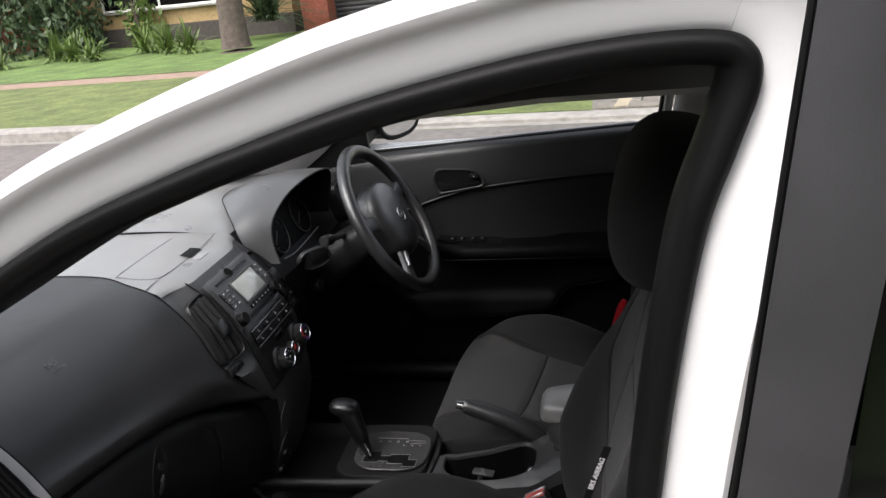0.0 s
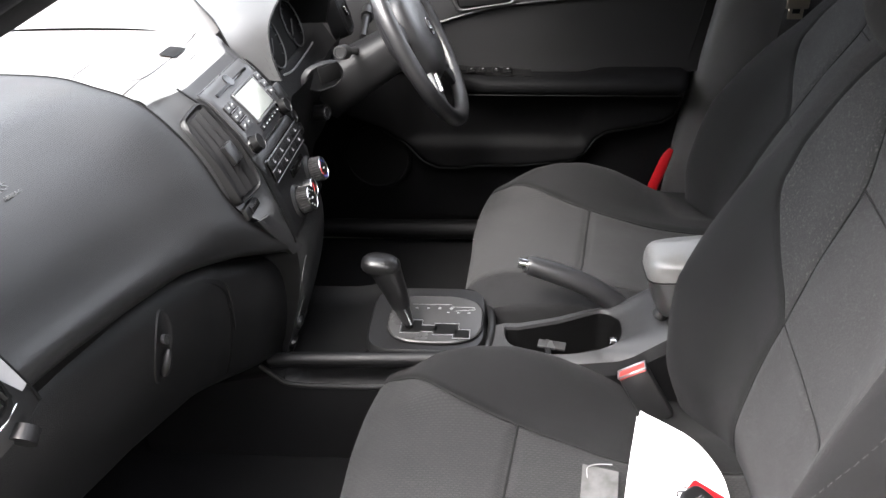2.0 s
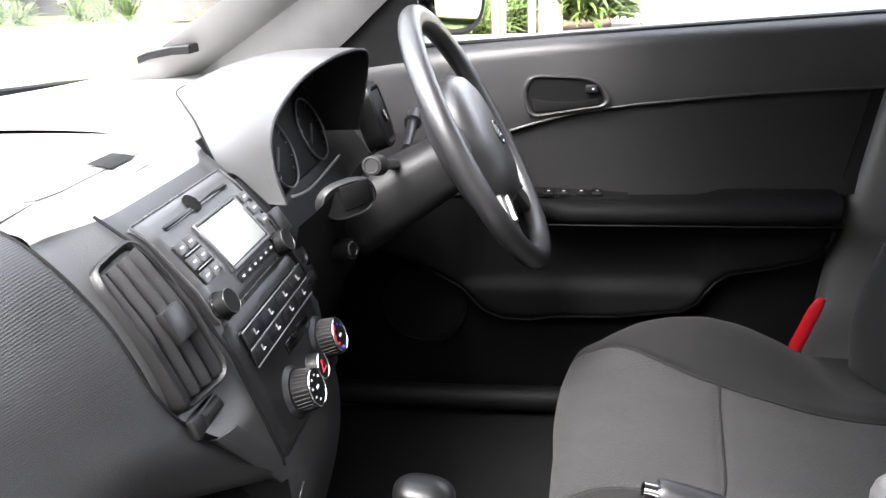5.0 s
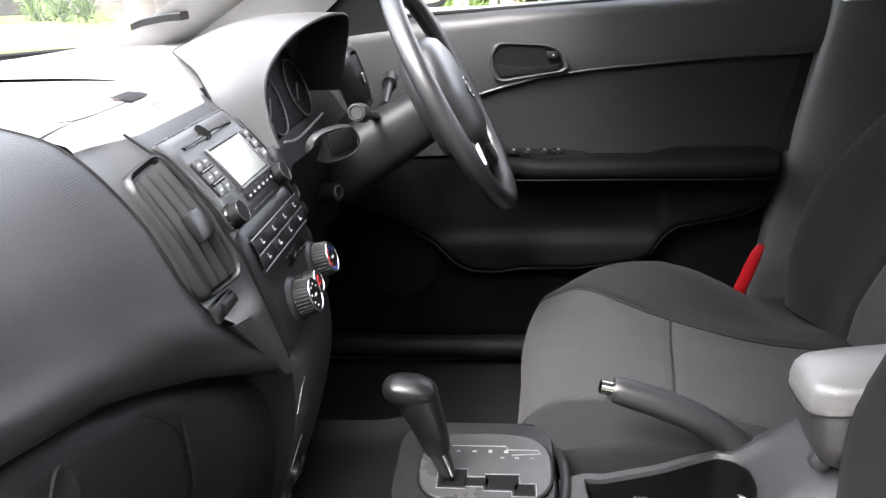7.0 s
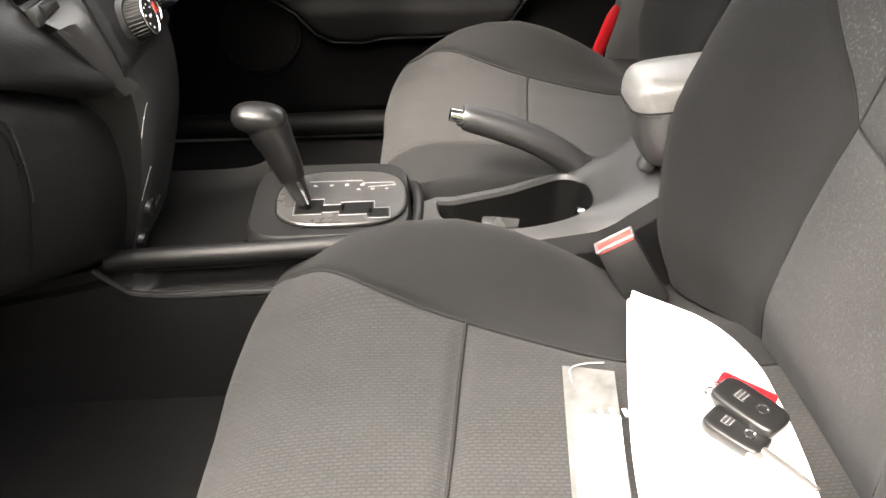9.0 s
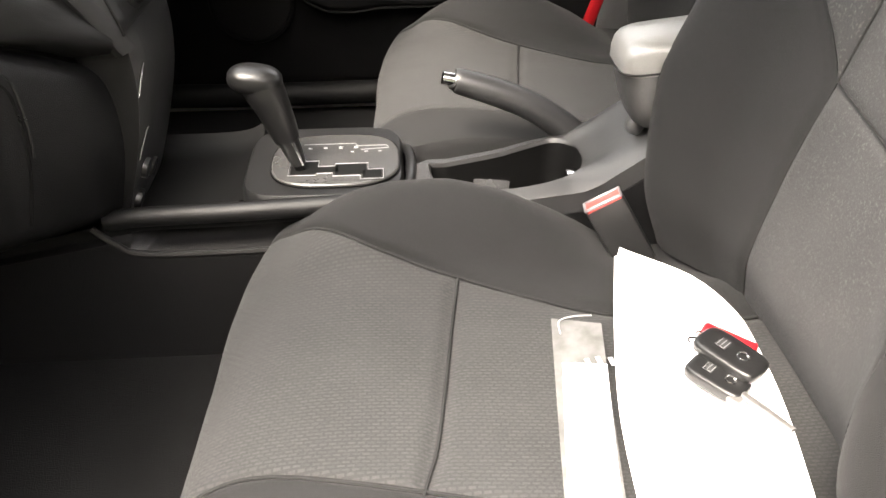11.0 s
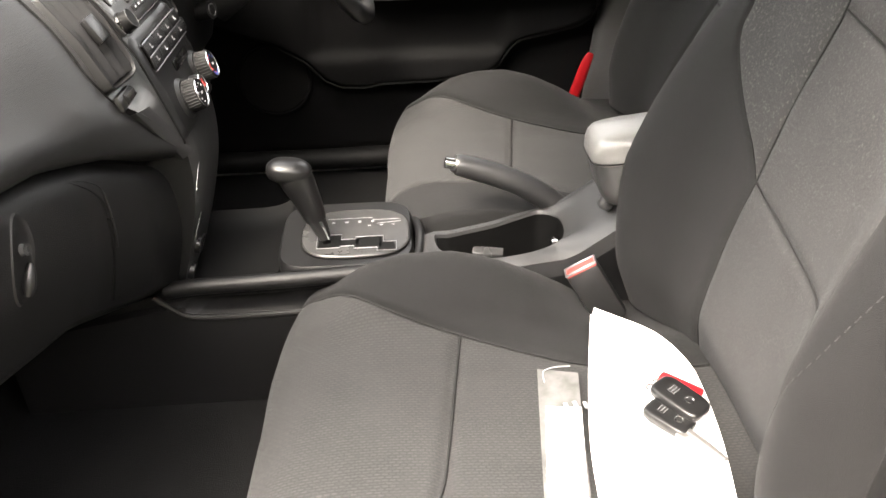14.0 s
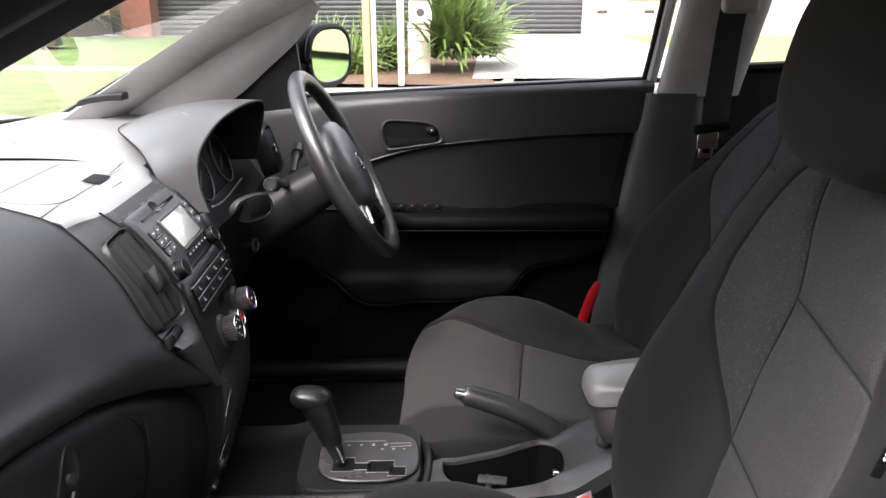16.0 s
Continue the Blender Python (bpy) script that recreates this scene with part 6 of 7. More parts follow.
blob(bm, (-0.053, -0.038, 0.643), (0.034, 0.0245, 0.0180), 2.4, pose(0, 0, 0, 0, 8, 0))
part("knob", bm, KNOBSKIN, gear, "black gear knob", 60)
# parking brake
brake = thing("parking_brake", (0.40, 0.032, 0.4920), "black parking brake lever with chrome button", "parking brake")
bm = bmesh.new()
tube(bm, [(0.202, 0.032, 0.6060), (0.207, 0.032, 0.6050), (0.262, 0.032, 0.5860), (0.310, 0.032, 0.5640), (0.352, 0.032, 0.5350), (0.388, 0.032, 0.5020), (0.415, 0.032, 0.4680)], [0.0130, 0.0175, 0.0195, 0.0200, 0.0205, 0.021, 0.022], 18, 30)
part("grip", bm, LEATHER, brake, "black moulded brake grip", 60)
bm = bmesh.new()
cyl(bm, (0.184, 0.032, 0.6110), (0.206, 0.032, 0.6055), 0.0090, 0.0098, 20)
part("button", bm, CHROME, brake, "chrome release button")
bm = bmesh.new()
box(bm, (0.41, 0.035, 0.500), (0.08, 0.045, 0.03), 0.01, 3, pose(0, 0, 0, 0, -18, 0))
part("boot", bm, PLASTIC_S, brake)

# ---- front seats ----
SY = -0.37


def groove(d, w=0.007):
    return math.exp(-(d / w) ** 2)


LAT = [(-0.262, -0.20), (-0.278, -0.12), (-0.280, -0.04), (-0.268, 0.025), (-0.240, 0.058), (-0.205, 0.062), (-0.165, 0.040), (-0.13, 0.012), (-0.07, 0.001), (0, 0.0),
       (0.07, 0.001), (0.13, 0.012), (0.165, 0.040), (0.205, 0.062), (0.240, 0.058), (0.268, 0.025), (0.280, -0.04), (0.278, -0.12), (0.262, -0.20)]
FORE = [(-0.02, 0.315), (-0.055, 0.35), (-0.074, 0.40), (-0.066, 0.445), (-0.02, 0.470), (0.06, 0.478), (0.16, 0.472), (0.28, 0.462), (0.40, 0.455), (0.50, 0.452), (0.54, 0.46)]


LIFT = [0.0, 0.2, 0.92, 1.2, 1.28, 1.1, 0.7, 0.25, -0.2, -0.4]


def cushion(a, b):
    """a across, b from the front's foot to the back, both 0 to 1."""
    dy, dz = cr(LAT, a)
    x, z = cr(FORE, b)
    front = max(0.0, 1 - b / 0.45)
    wide = 1 - 0.10 * front ** 2
    lift = float(np.interp(x, [-0.08, -0.02, 0.06, 0.12, 0.175, 0.24, 0.30, 0.35, 0.39, 0.50], LIFT))
    dz = dz * lift * (0.05 if dy < 0 else 1.0) if dz > 0 else dz * (0.55 + 0.45 * min(1, b * 3))
    out = abs(dy) / 0.28
    return Vector((x - 0.022 * front - (0.035 * out * front if dy < 0 else 0.0) + (0.075 if dy > 0 else 0.012) * out ** 3.0 * front ** 0.8, SY + dy * wide, z + dz))


def spread(n):
    """Steps from 0 to 1, close together at both ends."""
    ends = [0.0, 0.004, 0.008, 0.013, 0.02, 0.03, 0.045]
    return ends + [0.045 + 0.91 * k / n for k in range(1, n)] + [1 - e for e in ends[::-1]]


def patch(fn, a0, a1, b0, b1, na, nb, depth=0.007, wa=0.0075, wb=0.009, warp=None):
    """A stitched panel: its rim is drawn in where it meets its neighbours."""
    bm = bmesh.new()

    def g(u, v):
        b = b0 + (b1 - b0) * v
        if warp:
            b = warp(0, b, u, v)[1]
        l_, r_ = (f_(b) if callable(f_) else f_ for f_ in (a0, a1))
        a = l_ + (r_ - l_) * u
        p = fn(a, b)
        e = 0.002
        n = (fn(min(1, a + e), b) - fn(max(0, a - e), b)).cross(fn(a, min(1, b + e)) - fn(a, max(0, b - e)))
        n = n.normalized() if n.length > 1e-9 else Vector((0, 0, 1))
        k = max(groove(u * abs(r_ - l_), wa) if l_ > 0.001 else 0, groove((1 - u) * abs(r_ - l_), wa) if r_ < 0.999 else 0,
                groove(v * abs(b1 - b0), wb) if b0 > 0.001 else 0, groove((1 - v) * abs(b1 - b0), wb) if b1 < 0.999 else 0)
        wob = 0.0012 * noise.noise(p * 18)
        return p + n * (depth * k) - n * wob
    us, vs_ = spread(na), spread(nb)
    grid = [[bm.verts.new(g(u, v)) for u in us] for v in vs_]
    for j in range(len(vs_) - 1):
        for i in range(len(us) - 1):
            bm.faces.new((grid[j][i], grid[j][i + 1], grid[j + 1][i + 1], grid[j + 1][i]))
    return bm


seat = thing("front_seat", (0.2, SY, 0.26), "black cloth front passenger seat with charcoal centre panels", "car seat", "front seats")
AI, AO = 0.611, 0.389


def seam_in(b):
    """Where the centre panel meets the inner bolster, drawing in towards the back."""
    x = cr(FORE, b)[0]
    return float(np.mean([np.interp(x + d, [-0.07, -0.016, 0.05, 0.095, 0.142, 0.18, 0.25, 0.32, 0.35, 0.54], [0.80, 0.765, 0.667, 0.637, 0.620, 0.600, 0.587, 0.563, 0.555, 0.55]) for d in (-0.05, -0.03, -0.01, 0.01, 0.03, 0.05)]))


def seam_out(b):
    return float(np.mean([np.interp(b + d, [0.16, 0.30, 0.36, 0.42, 0.48, 0.645, 0.69, 0.80, 1.0], [0.33, 0.35, 0.366, 0.372, 0.345, 0.300, 0.272, 0.25, 0.24]) for d in (-0.04, -0.02, 0.0, 0.02, 0.04)]))


part("outer_bolster", patch(cushion, 0.0, seam_out, 0.16, 1, 26, 40), CLOTH, seat, "black cloth cushion bolster", 70)
part("inner_bolster", patch(cushion, seam_in, 1.0, 0.16, 1, 26, 40), CLOTH, seat, "black cloth cushion bolster", 70)
part("front_panel", patch(cushion, seam_out, seam_in, 0.16, 0.62, 30, 30, warp=lambda a, b, u, v: (a, b - 0.05 * (1 - u) * v)), CLOTH4, seat, "charcoal flecked cloth front cushion panel", 70)
part("rear_panel", patch(cushion, seam_out, seam_in, 0.62, 1, 30, 30, warp=lambda a, b, u, v: (a, b - 0.05 * (1 - u) * (1 - v))), CLOTH4, seat, "charcoal flecked cloth rear cushion panel", 70)
part("front_skirt", patch(cushion, 0.0, 1.0, 0.0, 0.16, 50, 10), CLOTH, seat, "black cloth cushion skirt", 70)
for fn_ in (seam_out, seam_in):
    bm = bmesh.new()
    tube(bm, [cushion(fn_(0.17 + 0.81 * k / 40), 0.17 + 0.81 * k / 40) + Vector((0, 0, -0.0040)) for k in range(41)], 0.0018, 6)
    part("seam", bm, THREAD, seat)
bm = bmesh.new()
tube(bm, [cushion(seam_out(0.62) + (seam_in(0.62) - seam_out(0.62)) * k / 20, 0.57 + 0.05 * k / 20) + Vector((0, 0, -0.0040)) for k in range(21)], 0.0018, 6)
part("seam", bm, THREAD, seat)
bm = bmesh.new()
tube(bm, [cushion(0.04 + 0.92 * k / 50, 0.16) + Vector((0.002, 0, -0.001)) for k in range(51)], 0.0020, 6)
part("seam", bm, THREAD, seat)
for a_ in (0.062, 0.938):
    bm = bmesh.new()
    tube(bm, [cushion(a_ + (0.02 if a_ < 0.5 else -0.02) * (1 - k / 40) ** 3, 0.165 + 0.80 * k / 40) + Vector((0, 0.0012 if a_ > 0.5 else -0.0012, 0)) for k in range(41)], 0.0024, 6)
    part("piping", bm, CLOTH, seat)
bm = bmesh.new()
box(bm, (0.22, SY, 0.315), (0.46, 0.46, 0.10), 0.02)
part("seat_base", bm, BLACK, seat)
for sgn in (-1, 1):
    bm = bmesh.new()
    box(bm, (0.22, SY + sgn * 0.19, 0.272), (0.56, 0.03, 0.026), 0.005)
    part("slide_rail", bm, PLASTIC_S, seat)

BACK = [(0.52, 0.44), (0.498, 0.52), (0.500, 0.62), (0.514, 0.74), (0.540, 0.86), (0.573, 0.98), (0.600, 1.055), (0.635, 1.092), (0.69, 1.088), (0.72, 1.05)]
BLAT = [(-0.235, 0.115), (-0.262, 0.075), (-0.276, 0.02), (-0.272, -0.035), (-0.252, -0.068), (-0.222, -0.070), (-0.190, -0.040), (-0.150, -0.009), (-0.075, -0.001), (0, 0),
        (0.075, -0.001), (0.145, -0.016), (0.185, -0.048), (0.222, -0.072), (0.252, -0.068), (0.272, -0.035), (0.276, 0.02), (0.262, 0.075), (0.235, 0.115)]


def back(a, b):
    dy, dx = cr(BLAT, a)
    x, z = cr(BACK, b)
    hi = max(0.0, (b - 0.42) / 0.58)
    wide = 1 - 0.20 * hi ** 1.4
    dx = dx * float(np.interp(z, [0.45, 0.60, 0.68, 0.79, 0.894, 0.98], [0.9, 1.05, 1.1, 0.70, 0.20, 0.0])) if dx < 0 else dx * (1 + 0.15 * hi)
    dx *= 0.72 if dy < 0 and dx < 0 else 1.0
    round_ = 0.095 * (abs(dy) / 0.276) ** 3 * hi
    return Vector((x + dx + round_, SY + dy * wide, z - 0.25 * round_ - 0.10 * max(0, dx) * hi))


def s_main(b):
    """The long seam that runs from the head rest in to the middle and out again at the foot."""
    return float(np.interp(b, [0.0, 0.156, 0.24, 0.331, 0.431, 0.513, 0.60, 0.738, 0.80], [0.580, 0.555, 0.545, 0.528, 0.521, 0.512, 0.540, 0.570, 0.580]))


def s_side(b):
    """The seam between the black side and the flecked bolster."""
    return float(np.interp(b, [0.331, 0.354, 0.388, 0.425, 0.4625, 0.508, 0.558, 0.629, 0.696, 0.80], [0.528, 0.548, 0.586, 0.625, 0.668, 0.686, 0.682, 0.645, 0.618, 0.592])) if b > 0.331 else s_main(b)


def s_near(b):
    """Where the centre panels meet the near bolster."""
    return float(np.interp(b, [0.0, 0.15, 0.30, 0.40, 0.43, 0.496, 0.55, 0.633, 0.80], [0.36, 0.34, 0.315, 0.322, 0.335, 0.372, 0.39, 0.404, 0.41]))


for nm, mt, rg, lb in (("back_side", CLOTH, (0.0, 0.10, 0.0, 0.80), "black cloth backrest side"),
                       ("back_bolster", CLOTH, (0.10, s_near, 0.0, 0.80), "black cloth backrest bolster with a stitched edge"),
                       ("back_side", CLOTH, (s_side, 1.0, 0.0, 0.80), "black cloth backrest side"),
                       ("back_bolster", CLOTH3, (s_main, s_side, 0.331, 0.80), "flecked black cloth backrest bolster")):
    part(nm, patch(back, *rg, 26, 50, 0.004, 0.0055, 0.007), mt, seat, lb, 70)
part("lumbar_panel", patch(back, s_near, s_main, 0.0, 0.331, 30, 34, 0.004, 0.0055, 0.007, warp=lambda a, b, u, v: (a, b - 0.045 * (1 - u) * v)), CLOTH2, seat, "charcoal flecked cloth lumbar panel", 70)
part("middle_panel", patch(back, s_near, s_main, 0.331, 0.513, 30, 24, 0.004, 0.0055, 0.007, warp=lambda a, b, u, v: (a, b - (0.045 * (1 - v) + 0.025 * v) * (1 - u))), CLOTH2, seat, "charcoal flecked cloth middle back panel", 70)
part("upper_panel", patch(back, s_near, s_main, 0.513, 0.80, 30, 30, 0.004, 0.0055, 0.007, warp=lambda a, b, u, v: (a, b - 0.025 * (1 - u) * (1 - v))), CLOTH2, seat, "charcoal flecked cloth upper back panel", 70)
part("top_roll", patch(back, 0.0, 1.0, 0.80, 1.0, 60, 18), CLOTH, seat, "black cloth top of the backrest", 70)
bm = bmesh.new()
rows = []
for k in range(21):
    b = k / 20
    l, r = back(0, b), back(1, b)
    rows.append([l, l.lerp(r, 0.2) + Vector((0.03, 0, 0)), l.lerp(r, 0.5) + Vector((0.035, 0, 0)), l.lerp(r, 0.8) + Vector((0.03, 0, 0)), r])
loft(bm, rows, closed=False)
part("back_shell", bm, CLOTH, seat, "black cloth seat back")
for line in ([(s_main(0.02 + 0.77 * k / 40), 0.02 + 0.77 * k / 40) for k in range(41)], [(s_side(0.331 + 0.46 * k / 30), 0.331 + 0.46 * k / 30) for k in range(31)],
             [(s_near(0.29) + (s_main(0.331) - s_near(0.29)) * k / 24, 0.331 - 0.045 * (1 - k / 24)) for k in range(25)], [(s_near(0.49) + (s_main(0.513) - s_near(0.49)) * k / 24, 0.513 - 0.025 * (1 - k / 24)) for k in range(25)]):
    bm = bmesh.new()
    tube(bm, [back(a, b) + Vector((0.0035, 0, 0)) for a, b in line], 0.0012, 6)
    part("back_seam", bm, THREAD, seat)
bm = bmesh.new()
for k in range(70):
    b0 = 0.03 + 0.72 * k / 70
    a0 = float(np.interp(b0, [0.03, 0.146, 0.304, 0.375, 0.5, 0.75], [0.365, 0.333, 0.241, 0.208, 0.185, 0.18]))
    tube(bm, [back(a0, b0) + Vector((-0.0006, 0, 0)), back(a0 - 0.002, b0 + 0.0062) + Vector((-0.0006, 0, 0))], 0.0006, 5)
part("stitching", bm, CLOTH2, seat, "grey stitching along the bolster")
# head rest
HM = pose(0, 0, 0, 0, 12, 0)
bm = bmesh.new()
blob(bm, (0.616, SY, 1.196), (0.080, 0.136, 0.120), 2.7, HM, 40, 26)
part("head_rest", bm, CLOTH, seat, "black cloth head rest", 70)
for sgn in (-1, 1):
    bm = bmesh.new()
    cyl(bm, (0.625, SY + sgn * 0.06, 1.05), (0.622, SY + sgn * 0.06, 1.15), 0.007, None, 14)
    part("head_rest_post", bm, CHROME, seat)
driver_seat = copy_thing(seat, pose(0.2 + 0.172, SY + 0.697, 0.26 + 0.030))
HINGE = Matrix.Translation((0.50, SY, 0.58))
for o in driver_seat.children:
    if o.name.split(".")[0] in ("back_bolster", "back_side", "lumbar_panel", "middle_panel", "upper_panel", "top_roll", "back_shell", "head_rest", "head_rest_post", "back_seam", "stitching"):
        o.matrix_basis = HINGE @ pose(0, 0, 0, 0, 14.0, 0) @ HINGE.inverted()
for o in driver_seat.children:
    if o.name.split(".")[0] in ("head_rest", "head_rest_post"):
        o.matrix_basis = Matrix.Translation((0.05, 0, -0.02)) @ o.matrix_basis
driver_seat["label"] = "black cloth driver's seat beside the console"
# side tag on the near bolster
tag_at = back(0.115, 0.745)
bm = bmesh.new()
tm = face_frame(Vector((0.5095, -0.653, 0.9415)), (0.35, 0.05, 0.93), (-0.93, 0, 0.35))
box(bm, tm.translation, (0.080, 0.010, 0.003), 0.001, 1, tm.to_3x3().to_4x4())
tg = part("airbag_tag", bm, BLACK, seat, "black woven tag with white lettering")
write("SRS AIRBAG", 0.0090, tm @ pose(0, 0, 0.0022), MARK, tg, name="tag_lettering", depth=0.0003)

# buckles and belts
def buckle(at, m, label):
    b = thing("belt_buckle", at, label, "belt buckle", "belt buckles")
    p = Matrix.Translation(at) @ m
    bm = bmesh.new()
    box(bm, p @ Vector((0, 0, -0.045)), (0.050, 0.024, 0.10), 0.006, 2, m)
    part("body", bm, mat("buckle_plastic", (0.014, 0.014, 0.0142), 0.38, bump=0.3, bscale=500), b, "dark grey buckle body")
    bm = bmesh.new()
    box(bm, p @ Vector((0, 0, 0.004)), (0.047, 0.021, 0.008), 0.003, 2, m)
    rb = part("red_button", bm, mat("light_red_button", (0.46, 0.06, 0.05), 0.3, spec=0.8), b, "light red release button")
    bm = bmesh.new()
    for c, s in (((0, 0.0105), (0.050, 0.003)), ((0, -0.0105), (0.050, 0.003)), ((-0.0235, 0), (0.003, 0.024)), ((0.0235, 0), (0.003, 0.024))):
        box(bm, p @ Vector((c[0], c[1], 0.0075)), (s[0], s[1], 0.004), 0.001, 1, m)
    part("button_rim", bm, SILVER, rb, "pale button rim")
    bm = bmesh.new()
    tube(bm, [p @ Vector((0, 0, -0.09)), p @ Vector((0.03, 0, -0.15)), p @ Vector((0.06, 0, -0.22))], 0.012, 8, 8, flat=0.4)
    part("stem", bm, BLACK, b)


buckle((0.371, -0.157, 0.515), pose(0, 0, 0, -6, -31, -4), "dark grey passenger belt buckle with red button, by the console")
sb = thing("seat_belt", (0.80, 0.71, 0.88), "black driver's seat belt hanging from the pillar", "seat belt")
bm = bmesh.new()
tube(bm, [(0.845, 0.640, 1.30), (0.832, 0.655, 1.22), (0.826, 0.66, 1.12), (0.820, 0.662, 1.0), (0.817, 0.663, 0.935)], 0.031, 10, 20, flat=0.08, up=(0, 1, 0))
part("webbing", bm, BELT, sb, "black woven webbing")
bm = bmesh.new()
tube(bm, [(0.810, 0.670, 0.93), (0.80, 0.680, 0.80), (0.79, 0.685, 0.62), (0.78, 0.685, 0.42)], 0.024, 10, 16, flat=0.08, up=(0, 1, 0))
part("webbing", bm, BELT, sb)
bm = bmesh.new()
box(bm, (0.812, 0.655, 0.962), (0.085, 0.014, 0.024), 0.005, 2, pose(0, 0, 0, 0, -8, 0))
part("tongue_grip", bm, BLACK, sb, "black tongue grip")
bm = bmesh.new()
box(bm, (0.803, 0.652, 0.932), (0.050, 0.004, 0.040), 0.002, 1)
box(bm, (0.801, 0.652, 0.904), (0.034, 0.004, 0.028), 0.004, 1)
tn = part("tongue", bm, BRASS, sb, "bright metal tongue")
bm = bmesh.new()
box(bm, (0.801, 0.649, 0.908), (0.016, 0.003, 0.010), 0.0005, 1)
part("tongue_hole", bm, BLACK, tn)
bm = bmesh.new()
box(bm, (0.845, 0.650, 1.262), (0.085, 0.03, 0.085), 0.014, 3)
part("upper_guide", bm, TRIM, sb, "pale grey upper belt guide")
red = thing("red_strap", (0.54, 0.665, 0.47), "red webbing loop beside the driver's seat", "strap")
bm = bmesh.new()
tube(bm, [(0.565, 0.650, 0.578), (0.556, 0.652, 0.555), (0.545, 0.660, 0.51), (0.536, 0.670, 0.47), (0.53, 0.68, 0.43)], [0.007, 0.012, 0.0135, 0.0135, 0.0135], 10, 16, flat=0.25, up=(0, 1, 0))
part("strap", bm, RED, red)

# rear bench
bench = thing("rear_bench", (1.45, 0, 0.3), "black cloth rear bench seat", "rear seat")
bm = bmesh.new()
blob(bm, (1.35, 0, 0.42), (0.28, 0.62, 0.11), 5)
part("cushion", bm, CLOTH, bench)
bm = bmesh.new()
blob(bm, (1.66, 0, 0.78), (0.10, 0.62, 0.33), 5, pose(0, 0, 0, 0, 18, 0))
part("backrest", bm, CLOTH, bench)

# ---- things on the passenger seat ----
def seat_z(x, y):
    best = min(((cushion(0.2 + 0.6 * i / 40, 0.3 + 0.7 * j / 40)) for i in range(41) for j in range(41)), key=lambda p: (p.x - x) ** 2 + (p.y - y) ** 2)
    return best.z


def paper_pt(u, v):
    """u along the near long edge, v towards the backrest."""
    x = 0.330 + 0.013 * u + 0.155 * v + 0.02 * u * v
    y = -0.255 - 0.34 * u - 0.02 * v + 0.05 * v * v * (1 - u)
    return x, y


SZ = {}
paper = thing("paper_sheet", (0.42, -0.42, 0.46), "white paper sheet lying on the passenger seat", "paper")
bm = bmesh.new()


def paper_fn(u, v):
    a = cr([(0.368, -0.230), (0.338, -0.353), (0.314, -0.474), (0.302, -0.60)], u)
    c = cr([(0.372, -0.231), (0.440, -0.280), (0.469, -0.340), (0.472, -0.396), (0.463, -0.485), (0.440, -0.60)], u)
    x, y = a[0] + (c[0] - a[0]) * v, a[1] + (c[1] - a[1]) * v
    return (x, y, 0.476 - 0.003 * math.sin(3 * u) + 0.05 * max(0, v - 0.6) ** 1.5 + 0.012 * (1 - u) ** 3)


sheet(bm, paper_fn, 24, 16, 0.0008)
part("sheet", bm, PAPER, paper)
card = thing("plastic_sleeve", (0.31, -0.42, 0.462), "clear plastic sleeve with a white card, on the seat", "sleeve")
bm = bmesh.new()
sheet(bm, lambda u, v: (0.278 + 0.050 * u - 0.036 * v, -0.318 - 0.27 * v - 0.02 * u * (1 - v), 0.470 + 0.006 * u - 0.004 * math.sin(3 * v)), 8, 12, 0.001)
part("sleeve", bm, CLEARBAG, card, "clear crinkled plastic")
bm = bmesh.new()
sheet(bm, lambda u, v: (0.276 + 0.042 * u - 0.033 * v, -0.392 - 0.20 * v - 0.012 * u, 0.473 + 0.006 * u - 0.004 * math.sin(3 * v + 0.3)), 8, 12, 0.001)
wc = part("white_card", bm, PAPER, card, "white printed card")
bm = bmesh.new()
tube(bm, [(0.282, -0.350, 0.474), (0.284, -0.330, 0.475), (0.300, -0.324, 0.476), (0.320, -0.326, 0.478)], 0.0008, 6, 12)
part("fold_line", bm, DIM, card)
for k in range(3):
    bm = bmesh.new()
    box(bm, (0.300 + 0.012 * k, -0.40, 0.4775), (0.005, 0.012 + 0.004 * (k == 1), 0.0008), 0.0002, 1, pose(0, 0, 0, 0, 0, 8))
    part("print_bar", bm, DIM, wc)

keys = thing("car_keys", (0.45, -0.40, 0.486), "two black car keys and a red tag on a ring", "car keys")


def fob(at, yaw, tilt, s=1.0, name="key_fob"):
    m = pose(*at, tilt, 0, yaw)
    bm = bmesh.new()
    blob(bm, at, (0.0195 * s, 0.033 * s, 0.0075), 4.6, pose(0, 0, 0, tilt, 0, yaw), 28, 14)
    f = part(name, bm, PLASTIC_S, keys, "black plastic key fob")
    bm = bmesh.new()
    ring(bm, m @ Vector((0.0, -0.012, 0.0078)), m.to_3x3() @ Vector((0, 0, 1)), 0.0052 * s, 0.0008, 24, 6)
    part("badge", bm, CHROME, f, "plain oval chrome mark")
    bm = bmesh.new()
    box(bm, m @ Vector((0.0, 0.010, 0.0076)), (0.013 * s, 0.011 * s, 0.0008), 0.0002, 1, pose(0, 0, 0, tilt, 0, yaw))
    part("label", bm, GATE, f)
    for k in range(3):
        bm = bmesh.new()
        box(bm, m @ Vector((0.0, 0.014 - 0.004 * k, 0.0081)), (0.011 * s, 0.0008, 0.0006), 0.0001, 1, pose(0, 0, 0, tilt, 0, yaw))
        part("print_bar", bm, SILVER, f)
    return m


